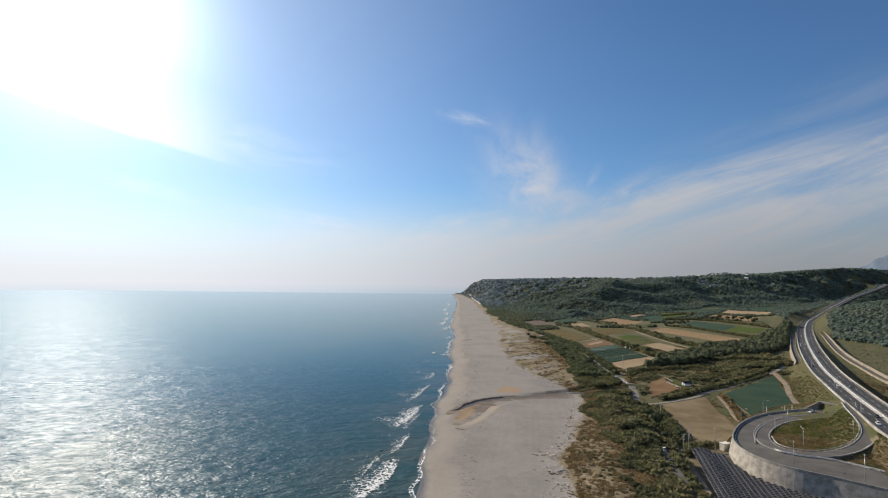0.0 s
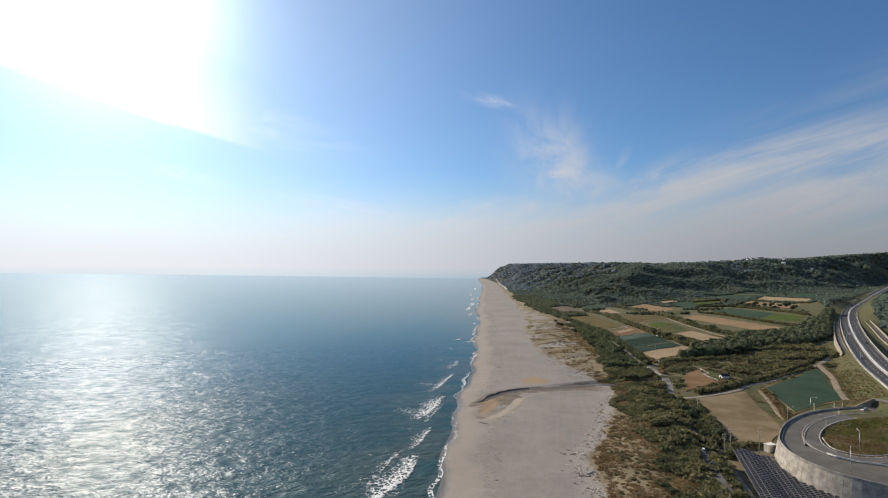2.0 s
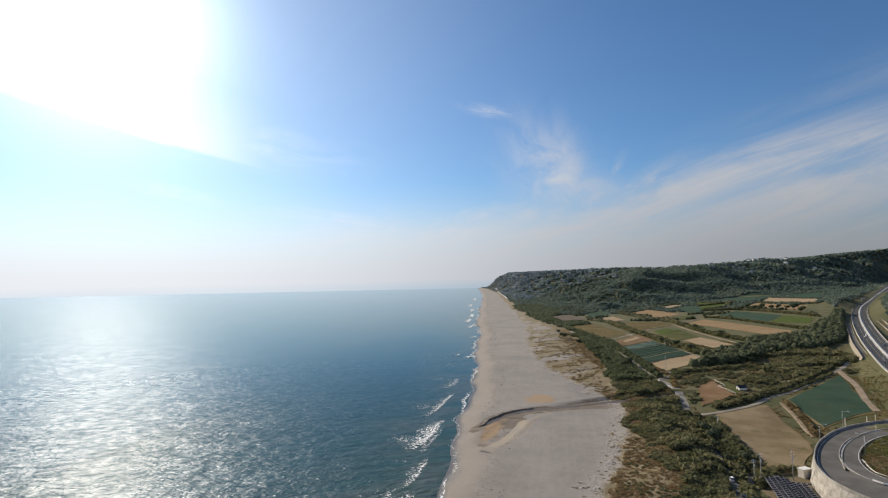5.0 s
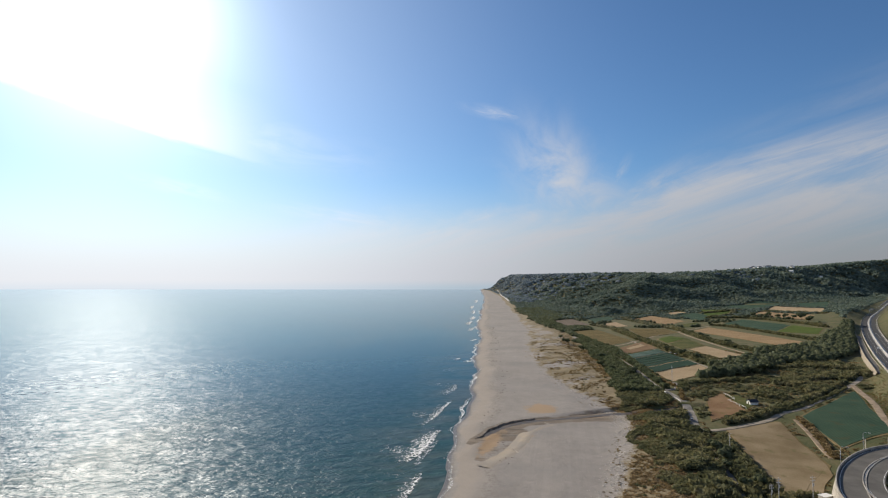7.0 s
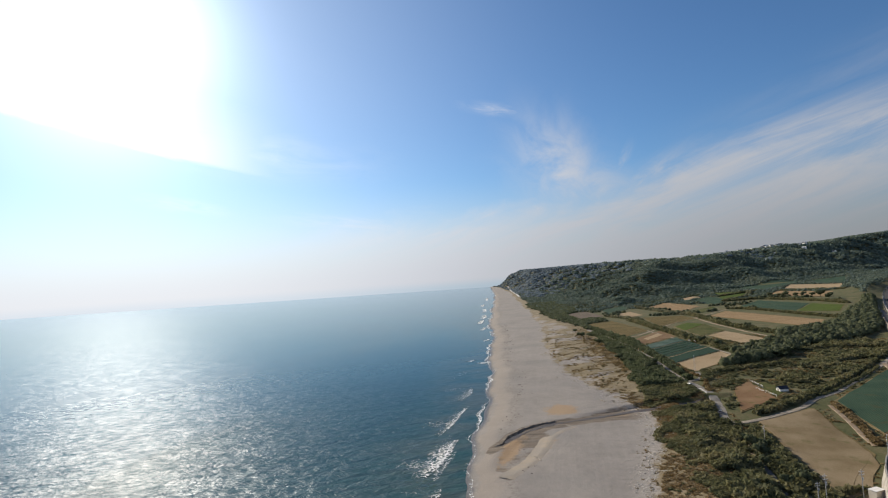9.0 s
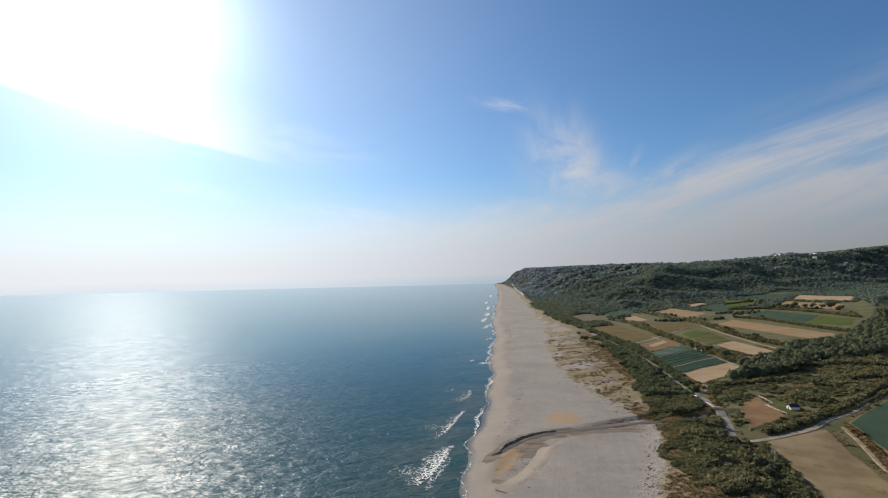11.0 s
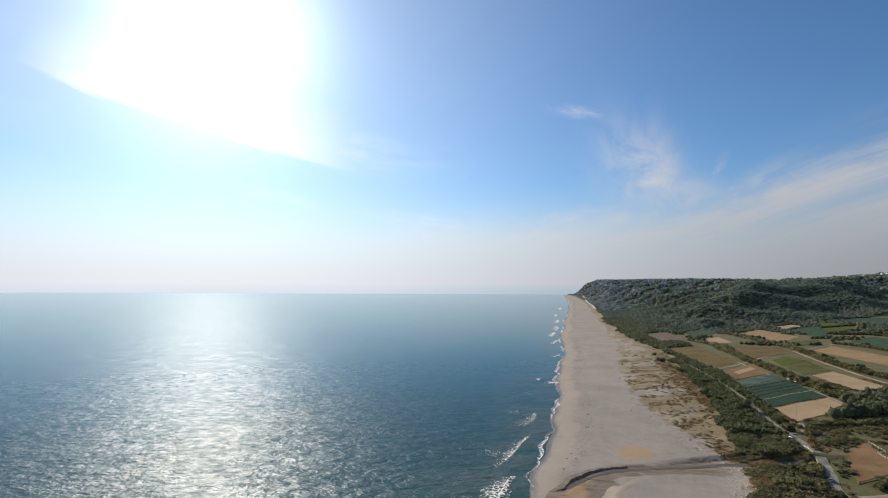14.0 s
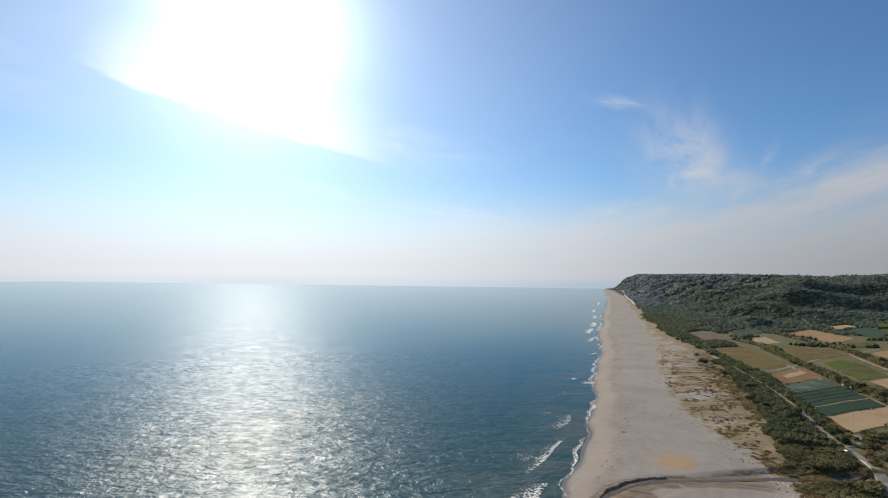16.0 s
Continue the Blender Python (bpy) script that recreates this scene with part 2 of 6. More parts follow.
    floor = n.ramp(n.math("ADD", n.math("MULTIPLY", n.noise(pos, 0.07, 5.0, 0.6), 0.6), n.math("MULTIPLY", n.noise(pos, 0.7, 5.0, 0.7), 0.4)), [(0.36, (0.050, 0.060, 0.022)), (0.47, (0.080, 0.084, 0.032)), (0.56, (0.108, 0.096, 0.044)), (0.68, (0.14, 0.114, 0.058))])
    ragged = n.math("MULTIPLY", n.math("SUBTRACT", n.noise(pos, 0.10, 5.0, 0.7), 0.5), 1.5)
    g = n.smooth(n.math("ADD", attr("grass"), ragged), 0.38, 0.62)
    w = n.smooth(n.math("ADD", attr("wood"), n.math("MULTIPLY", ragged, 0.7)), 0.4, 0.6)
    col = n.mix(w, n.mix(g, sand, grass), floor)
    bs = n.add("ShaderNodeBsdfPrincipled", {"Base Color": col, "Specular IOR Level": 0.25,
                                            "Roughness": n.math("SUBTRACT", 0.93, n.math("MULTIPLY", wet, 0.55))})
    h = n.math("ADD", n.math("MULTIPLY", n.noise(pos, 0.35, 5.0, 0.65), 1.0), n.math("MULTIPLY", grain, 0.25))
    n.put(bs, "Normal", n.add("ShaderNodeBump", {"Strength": 0.35, "Distance": 1.0, "Height": h}).outputs[0])
    n.add("ShaderNodeOutputMaterial", {0: bs.outputs[0]})
    return m


WATER_GLOSS = (0.031, 1.0)


def water_material():
    m = bpy.data.materials.new("sea_water")
    m.use_nodes = True
    n = Nodes(m.node_tree)
    pos = n.add("ShaderNodeNewGeometry").outputs["Position"]
    # wind crests across the shore in five sizes, the long swell first
    turn = n.add("ShaderNodeMapping", {"Vector": pos, "Rotation": (0, 0, radians(-22))}).outputs[0]
    turn = n.add("ShaderNodeMapping", {"Vector": turn, "Scale": (0.58, 1.0, 1.0)}).outputs[0]
    h = 0.0
    for scale, rise in ((0.03, 1.0), (0.075, 1.1), (0.18, 0.85), (0.45, 0.66), (1.2, 0.30)):
        h = n.math("ADD", h, n.math("MULTIPLY", n.noise(turn, scale, 1.5, 0.5, 0.4), rise))
    shallow = n.add("ShaderNodeAttribute", attribute="shallow").outputs["Fac"]
    sandy = n.math("MULTIPLY", shallow, n.smooth(n.noise(turn, 0.03, 4.0), 0.35, 0.65))
    tone = n.ramp(n.math("ADD", n.math("MULTIPLY", n.noise(pos, 0.004, 3.0), 0.6), n.math("MULTIPLY", n.noise(turn, 0.03, 3.0), 0.4)), [(0.35, (0.011, 0.053, 0.066)), (0.65, (0.016, 0.068, 0.081))])
    col = n.mix(n.math("MULTIPLY", shallow, 0.75), tone, rgb(0.022, 0.070, 0.066))
    col = n.mix(n.math("MULTIPLY", sandy, 0.75), col, rgb(0.080, 0.092, 0.078))
    normal = n.add("ShaderNodeBump", {"Strength": 1.0, "Distance": 1.0, "Height": h}).outputs[0]
    body = n.add("ShaderNodeBsdfDiffuse", {"Color": col, "Normal": normal})
    # glitter off the small facets, then the even sheen of the level water towards the horizon
    sparkle = n.add("ShaderNodeBsdfGlossy", {"Color": rgb(0.84, 0.90, 1.0), "Roughness": 0.39, "Normal": normal})
    sheen = n.add("ShaderNodeBsdfGlossy", {"Color": rgb(0.78, 0.92, 1.0), "Roughness": 0.04})
    # gusts and wave groups roughen the surface in patches
    gust = n.math("ADD", n.math("MULTIPLY", n.noise(turn, 0.20, 2.0, 0.6), 0.65), n.math("MULTIPLY", n.noise(turn, 0.05, 3.0, 0.6), 0.35))
    lively = n.math("MULTIPLY", n.smooth(gust, 0.32, 0.66, 0.5, 1.5), WATER_GLOSS[0])
    both = n.add("ShaderNodeMixShader", {0: lively, 1: body.outputs[0], 2: sparkle.outputs[0]})
    much = n.math("MULTIPLY", n.math("POWER", n.add("ShaderNodeFresnel", {"IOR": 1.33}).outputs[0], 1.7), WATER_GLOSS[1])
    both = n.add("ShaderNodeMixShader", {0: much, 1: both.outputs[0], 2: sheen.outputs[0]})
    n.add("ShaderNodeOutputMaterial", {0: both.outputs[0]})
    return m


def foam_material():
    m = bpy.data.materials.new("sea_foam")
    m.use_nodes = True
    n = Nodes(m.node_tree)
    pos = n.add("ShaderNodeNewGeometry").outputs["Position"]
    body = n.add("ShaderNodeAttribute", attribute="foam").outputs["Fac"]
    bent = n.vmath("ADD", pos, n.vmath("SCALE", n.add("ShaderNodeTexNoise", {"Vector": pos, "Scale": 0.5, "Detail": 3.0}).outputs["Color"]))
    n.put(bent.node.inputs[1].links[0].from_node, "Scale", 2.2)
    cells = n.add("ShaderNodeTexVoronoi", {"Vector": bent, "Scale": 0.42}, feature="DISTANCE_TO_EDGE").outputs["Distance"]
    threads = n.smooth(cells, 0.22, 0.02)
    lace = n.math("ADD", n.math("MULTIPLY", n.noise(pos, 0.3, 5.0, 0.65, 0.6), 0.6), n.math("MULTIPLY", n.noise(pos, 1.5, 4.0, 0.7), 0.4))
    v = n.math("ADD", body, n.math("MULTIPLY", n.math("SUBTRACT", threads, 0.5), 0.5))
    v = n.math("ADD", v, n.math("MULTIPLY", n.math("SUBTRACT", lace, 0.5), 1.9))
    cover = n.math("MULTIPLY", n.smooth(v, 0.40, 0.80), n.smooth(body, 0.02, 0.15))
    bs = n.add("ShaderNodeBsdfPrincipled", {"Base Color": rgb(0.78, 0.80, 0.80), "Roughness": 0.8, "Specular IOR Level": 0.2, "Alpha": cover})
    n.put(bs, "Normal", n.add("ShaderNodeBump", {"Strength": 0.8, "Distance": 0.6, "Height": lace}).outputs[0])
    n.add("ShaderNodeOutputMaterial", {0: bs.outputs[0]})
    return m


M_GROUND, M_WATER, M_FOAM = ground_material(), water_material(), foam_material()
M_ASPHALT = material("worn_asphalt", [(0.045, 0.046, 0.05), (0.06, 0.06, 0.062), (0.085, 0.083, 0.08)], 0.15, 4.0, 0.92, 0.1, spec=0.15)
M_RAMP = material("grey_asphalt", [(0.082, 0.078, 0.071), (0.106, 0.10, 0.091), (0.132, 0.125, 0.114)], 0.12, 4.0, 0.88, 0.1)
M_LANE = material("lane_concrete", [(0.19, 0.165, 0.13), (0.25, 0.217, 0.172), (0.30, 0.262, 0.21)], 0.2, 3.0, 0.9, 0.15)
M_MEDIAN = material("pale_concrete", [(0.34, 0.33, 0.31), (0.43, 0.42, 0.395), (0.50, 0.485, 0.46)], 0.2, 3.0, 0.9, 0.15)
M_DIRT = material("dirt_track", [(0.19, 0.14, 0.09), (0.26, 0.20, 0.14), (0.33, 0.26, 0.19)], 0.2, 3.0, 0.95, 0.3)
M_CONCRETE = material("weathered_concrete", [(0.20, 0.185, 0.165), (0.30, 0.285, 0.26), (0.37, 0.35, 0.32)], 0.22, 2.0, 0.9, 0.2)
M_PAINT = material("road_paint", [(0.55, 0.55, 0.54), (0.72, 0.72, 0.70)], 0.8, 5.0, 0.7, 0.0)
M_STEEL = material("galvanised_steel", [(0.42, 0.43, 0.44), (0.55, 0.56, 0.57)], 0.8, 5.0, 0.45, 0.0, metal=0.6)
# hill leaves lightened and blued: haze put into the base colour
M_HAZYHILL = leaf_material("hazed_hill_foliage", [(0.085, 0.118, 0.090), (0.108, 0.138, 0.100), (0.132, 0.156, 0.108)], 0.012, 0.16, 0.0, 0.35, 0.15)
# a paler, bluer copy again, its colour carrying the distance haze
M_HAZEWOOD = leaf_material("haze_tinted_foliage", [(0.148, 0.195, 0.225), (0.168, 0.216, 0.245), (0.19, 0.236, 0.262)], 0.01, 0.06, 0.0, 0.35, 0.0)
M_SCRUB = leaf_material("scrub_foliage", [(0.092, 0.100, 0.052), (0.145, 0.146, 0.072), (0.210, 0.190, 0.100)], 0.07, 0.24, thin_share=0.42)
M_TREE = leaf_material("tree_foliage", [(0.066, 0.083, 0.046), (0.103, 0.121, 0.064), (0.140, 0.154, 0.086)], 0.15, 0.24, thin_share=0.42)
M_DRYGRASS = leaf_material("dry_grass", [(0.145, 0.106, 0.050), (0.21, 0.156, 0.078), (0.28, 0.214, 0.12)], 0.1, 0.35, 0.2, thin_share=0.68)
M_VERGE = leaf_material("verge_grass", [(0.095, 0.108, 0.030), (0.140, 0.148, 0.042), (0.190, 0.175, 0.060)], 0.1, 0.25, 0.2, thin_share=0.5)
M_OCHREGRASS = leaf_material("ochre_grass", [(0.165, 0.114, 0.052), (0.23, 0.163, 0.080), (0.29, 0.212, 0.115)], 0.1, 0.25, 0.2, thin_share=0.5)
M_BARK = material("bark", [(0.06, 0.045, 0.03), (0.12, 0.09, 0.065)], 2.0, 9.0, 0.95, 0.5, local=True)


# ---------------------------------------------------------------- plan
SHORE = ((-400, 24), (100, -22), (200, -27.5), (240, -30), (271, -33), (315, -37.5), (356, -40), (420, -43.5), (470, -46), (510, -48), (572, -51), (650, -54), (864, -70), (1000, -82), (1240, -103), (1600, -127), (2190, -163), (3000, -222), (4390, -350), (5000, -410))
VEG = ((150, 62), (223, 64), (280, 70), (347, 93), (400, 108), (440, 108), (480, 92), (541, 82), (593, 71), (729, 69), (884, 75), (1094, 94), (1475, 95), (2200, 84), (3000, 84), (4300, 62), (5000, 14))
SCRUB_EDGE = ((150, 86), (347, 110), (400, 116), (440, 120), (520, 124), (600, 136), (760, 146), (870, 148), (985, 140), (1190, 126), (1486, 114), (2300, 102), (3000, 98), (4300, 74), (5000, 24))
HIGHWAY = ((150, 20, 17), (178, 190, 16), (199, 280, 16), (219, 335, 16), (249, 414, 16), (296, 527, 16), (395, 732, 16.5), (521, 973, 18),
           (640, 1180, 20.5), (763, 1366, 24), (1000, 1710, 36.5), (1254, 2049, 55), (1427, 2241, 73), (1620, 2450, 96), (1900, 2835, 111))
LOOP = ((208, 380), (187, 371), (162, 354), (145, 338), (132, 318), (123, 298), (116, 274), (120, 257), (132, 247), (150, 231), (172, 198), (230, 190), (240, 330))
RAMP_PLAN = ((224, 372, 16.2), (215, 356, 16), (204, 328, 15.4), (194, 307, 14.4), (183, 292, 13), (168, 279, 11.6), (152, 271, 11.1), (140, 272, 11), (134, 283, 10.8),
             (139, 303, 10.6), (154, 326, 10.4), (175, 345, 10), (203, 358, 9.5), (228, 372, 9.2))
STREAM = ((-33, 368), (-25, 377), (-14, 396), (0, 410), (14, 417), (30, 424), (44, 431), (56, 437), (68, 441), (82, 446), (98, 453), (112, 466))
BANK = ((-29.5, 375), (-26, 380), (-22, 393), (-10, 411), (12, 424), (36, 440), (50, 450), (67, 458), (90, 456), (112, 460))


SOLAR = ((97, 289), (119, 298), (117.5, 282), (115, 264), (119, 256), (124, 246), (132, 236), (151, 205), (84, 190), (83, 229), (90, 258))


def along(table, v):
    a = np.array(table, float)
    return np.interp(v, a[:, 0], a[:, 1])


def shore_x(y):
    return along(SHORE, y) + 1.6 * np.sin(y / 23.0) + 1.2 * np.sin(y / 9.7 + 1.0) + 3.0 * np.sin(y / 71.0 + 0.6)


def curve_points(pts, step):
    """A smooth line through control points, resampled to even steps."""
    p = np.array(pts, float)
    out = []
    ext = np.vstack([2 * p[0] - p[1], p, 2 * p[-1] - p[-2]])
    for i in range(1, len(ext) - 2):
        a, b, c, d = ext[i - 1:i + 3]
        u = np.linspace(0, 1, 24, endpoint=False)[:, None]
        out.append(0.5 * (2 * b + (c - a) * u + (2 * a - 5 * b + 4 * c - d) * u ** 2 + (3 * b - a - 3 * c + d) * u ** 3))
    out = np.vstack(out + [p[-1:]])
    s = np.concatenate([[0], np.cumsum(np.linalg.norm(np.diff(out[:, :2], axis=0), axis=1))])
    t = np.linspace(0, s[-1], max(2, int(s[-1] / step)))
    return np.stack([np.interp(t, s, out[:, k]) for k in range(out.shape[1])], 1)


def near_line(x, y, line):
    """Distance to a line and the index of its nearest point."""
    best, which = np.full(x.shape, 1e9), np.zeros(x.shape, int)
    for i, q in enumerate(line):
        d = np.hypot(x - q[0], y - q[1])
        m = d < best
        best[m], which[m] = d[m], i
    return best, which


def inside(x, y, poly):
    res = np.zeros(x.shape, bool)
    for (x0, y0), (x1, y1) in zip(poly, (*poly[1:], poly[0])):
        if y0 != y1:
            res ^= ((y0 > y) != (y1 > y)) & (x < (x1 - x0) * (y - y0) / (y1 - y0) + x0)
    return res


def wobble(x, y, size, seed=0.0):
    """Cheap smooth noise of about -1 to 1."""
    x, y = x / size + seed * 3.7, y / size - seed * 2.3
    return (np.sin(x * 1.9 + 1.3 * np.sin(y * 1.1)) + np.sin(y * 2.3 + 1.7 * np.sin(x * 0.8 + seed)) + np.sin((x + y) * 1.4 + 2.0 * np.sin((x - y) * 0.9))) / 3


LOTS = 2.8
RAMP_LINE = curve_points(RAMP_PLAN, 4.0)
HWY_LINE = curve_points(HIGHWAY, 8.0)
STREAM_LINE = curve_points(STREAM, 2.5)
BANK_LINE = curve_points(BANK, 2.0)
FOOT = ((180, 1390), (340, 1520), (535, 1650), (760, 1790), (960, 1880), (1200, 2180), (1500, 2560), (2200, 3000))
FOOT_COAST = ((1300, 190), (1400, 180), (1900, 110), (2500, 10), (2900, -70), (3500, -155), (5000, -330))


def hill_in(x, y):
    return np.minimum((y - along(FOOT, x)) * 0.8, x - along(FOOT_COAST, y))


def stream_cut(x, y):
    """Depth of the stream's bed: steep under the far bank, shallow on the near side."""
    ds, k = near_line(x, y, BANK_LINE)
    tangent = np.gradient(BANK_LINE, axis=0)[k]
    near_side = tangent[..., 0] * (y - BANK_LINE[k, 1]) - tangent[..., 1] * (x - BANK_LINE[k, 0]) < 0
    deep = np.interp(k, [0, 6, 24, 34, 60], [0.4, 1.0, 0.8, 0.5, 1.8])
    wide = np.interp(k, [0, 10, 30, 55], [4, 9, 13, 14])
    return deep * np.where(near_side, np.exp(-(ds / wide) ** 2), np.exp(-(ds / 0.9) ** 2))


def height(x, y):
    x, y = np.asarray(x, float), np.asarray(y, float)
    d = x - shore_x(y)
    veg = along(VEG, y)
    z = np.interp(d, [-400, -60, 0, 5, 22, 55], [-14, -3.0, 0, 0.7, 2.4, 2.9])
    z = z + np.clip((d - veg) / 22, 0, 1) * 2.2 + np.clip((d - veg - 25) / 60, 0, 1) * 2.4
    z = z + np.where(d > 8, 0.22 * wobble(x, y, 14) + 0.12 * wobble(x, y, 4, 2), 0)
    z = z + np.clip((d - veg) / 15, 0, 1) * np.clip((veg + 70 - d) / 20, 0, 1) * (0.7 + 0.6 * wobble(x, y, 11, 1))
    z = z + np.minimum(0.04 * np.maximum(0, x - 250), 26)
    # low lots inside the dune, beside the loop
    low = np.clip((x - 80) / 12, 0, 1) * np.clip((470 - 0.55 * (x - 100) - y) / 60, 0, 1) * np.clip((215 - x) / 50, 0, 1)
    z = z + low * (LOTS - z)
    # hills
    t = hill_in(x, y) + 45 * wobble(x, y, 70, 4)
    ridge = 108 + 46 * np.clip((x - 500) / 900, 0, 1) + 48 * np.clip((x - 1300) / 550, 0, 1) + (36 * np.clip((1000 - x) / 500, 0, 1) - 22) * np.clip((y - 2200) / 1500, 0, 1) + 5 * wobble(x, y, 160, 5)
    up = np.clip(t / np.interp(y, [2200, 3400], [370, 180]), 0, 1)
    up = 0.55 * up + 0.45 * up * up * (3 - 2 * up)
    z = z + up * np.maximum(ridge - z, 0) + np.clip(t / 60, 0, 1) * 4 * wobble(x, y, 52, 6) * (1 - 0.5 * up)
    z = z + np.clip(t / 90, 0, 1) * 13 * (0.42 - np.abs(wobble(x, y, 105, 7))) * (1 - 0.75 * up)
    # wooded rise beyond the highway
    z = z + 46 * np.exp(-(((x - 800) / 170) ** 2 + ((y - 1010) / 260) ** 2))
    # stream bed
    z = z - stream_cut(x, y) * np.clip(z, 0, 1)
    bowl = np.hypot((x + 13 - 0.29 * (y - 366)) / 10.5, (y - 366) / 30)
    z = z - 0.85 * np.clip((1.2 - bowl) / 0.35, 0, 1)
    # loop ramp platform, then the highway bank
    z = np.where(inside(x, y, LOOP_INNER), np.maximum(z, 9.9), z)
    dr, k = near_line(x, y, RAMP_LINE)
    z = np.where(dr < 40, np.maximum(z, np.where(RAMP_LINE[k, 2] > 11.3, RAMP_LINE[k, 2] - 0.45 - np.maximum(0, dr - 4.5) * 0.3, 0)), z)
    dh, k = near_line(x, y, HWY_LINE)
    bank = HWY_LINE[k, 2] - 0.5 - np.maximum(0, dh - 12.5) * 0.55
    cut = HWY_LINE[k, 2] - 0.5 + np.maximum(0, dh - 14) * 0.6
    return np.where(dh < 140, np.minimum(np.maximum(z, bank), np.maximum(cut, z * 0 + 5)), z)


LOOP_INNER = tuple((x + (170 - x) * 0.14, y + (300 - y) * 0.10) for x, y in LOOP)


# ---------------------------------------------------------------- mesh helpers
def mesh_np(name, verts, faces, mats=(), attrs=(), smooth=True, mat_index=None):
    """One mesh from arrays of corners and of faces with equal numbers of sides."""
    verts, faces = np.asarray(verts, np.float32), np.asarray(faces, np.int32)
    me = bpy.data.meshes.new(name)
    me.vertices.add(len(verts))
    me.vertices.foreach_set("co", verts.ravel())
    me.loops.add(faces.size)
    me.loops.foreach_set("vertex_index", faces.ravel())
    me.polygons.add(len(faces))
    me.polygons.foreach_set("loop_start", np.arange(0, faces.size, faces.shape[1], dtype=np.int32))
    if mat_index is not None:
        me.polygons.foreach_set("material_index", np.asarray(mat_index, np.int32))
    me.update(calc_edges=True)
    me.polygons.foreach_set("use_smooth", np.full(len(faces), smooth))
    for key, values in dict(attrs).items():
        me.attributes.new(key, "FLOAT", "POINT").data.foreach_set("value", np.asarray(values, np.float32))
    for m in mats:
        me.materials.append(m)
    return me


def grid_faces(nu, nv):
    i = np.arange(nu * nv).reshape(nu, nv)
    return np.stack([i[:-1, :-1], i[1:, :-1], i[1:, 1:], i[:-1, 1:]], -1).reshape(-1, 4)


def part(name, me, parent=None, label="", loc=(0, 0, 0), rot=(0, 0, 0)):
    ob = new(name, me)
    ob.parent = parent
    ob.location, ob.rotation_euler = loc, rot
    if label:
        tagged(ob, label)
    return ob


def bm_mesh(name, bm, *mats, smooth=False):
    me = bpy.data.meshes.new(name)
    bmesh.ops.recalc_face_normals(bm, faces=bm.faces)
    bm.to_mesh(me)
    bm.free()
    for m in mats:
        me.materials.append(m)
    if smooth:
        me.polygons.foreach_set("use_smooth", [True] * len(me.polygons))
    return me


def side_of(line):
    """Unit vectors to the right of a line in plan."""
    t = np.gradient(line[:, :2], axis=0)
    t /= np.linalg.norm(t, axis=1)[:, None]
    return np.stack([t[:, 1], -t[:, 0]], 1)


def ribbon(name, line, profile, mats, mat_index=None):
    """Sweeps a cross profile of (offset to the right, height) along a line with heights."""
    r = side_of(line)
    rows = []
    for off, dz in profile:
        rows.append(np.column_stack([line[:, 0] + r[:, 0] * off, line[:, 1] + r[:, 1] * off, line[:, 2] + dz]))
    v = np.stack(rows, 1)
    f = grid_faces(len(line), len(profile))
    mi = None if mat_index is None else np.tile(mat_index, len(line) - 1)
    return mesh_np(name, v.reshape(-1, 3), f[:, ::-1], mats, smooth=False, mat_index=mi)


def on_ground(pts, step=4.0, lift=0.12):
    line = curve_points(pts, step)
    z = height(line[:, 0], line[:, 1])
    k = np.ones(5) / 5
    z = np.convolve(np.pad(z, 2, mode="edge"), k, "valid")
    return np.column_stack([line[:, :2], z + lift])


# ---------------------------------------------------------------- ground and sea
def spaced(lo, a, b, hi, step, grow):
    mid = list(np.arange(a, b, step))
    up, s = [], step
    while (up[-1] if up else b) < hi:
        s *= grow
        up.append((up[-1] if up else b) + s)
    down, s = [], step
    while (down[-1] if down else a) > lo:
        s *= grow
        down.append((down[-1] if down else a) - s)
    return np.array(down[::-1] + mid + up)


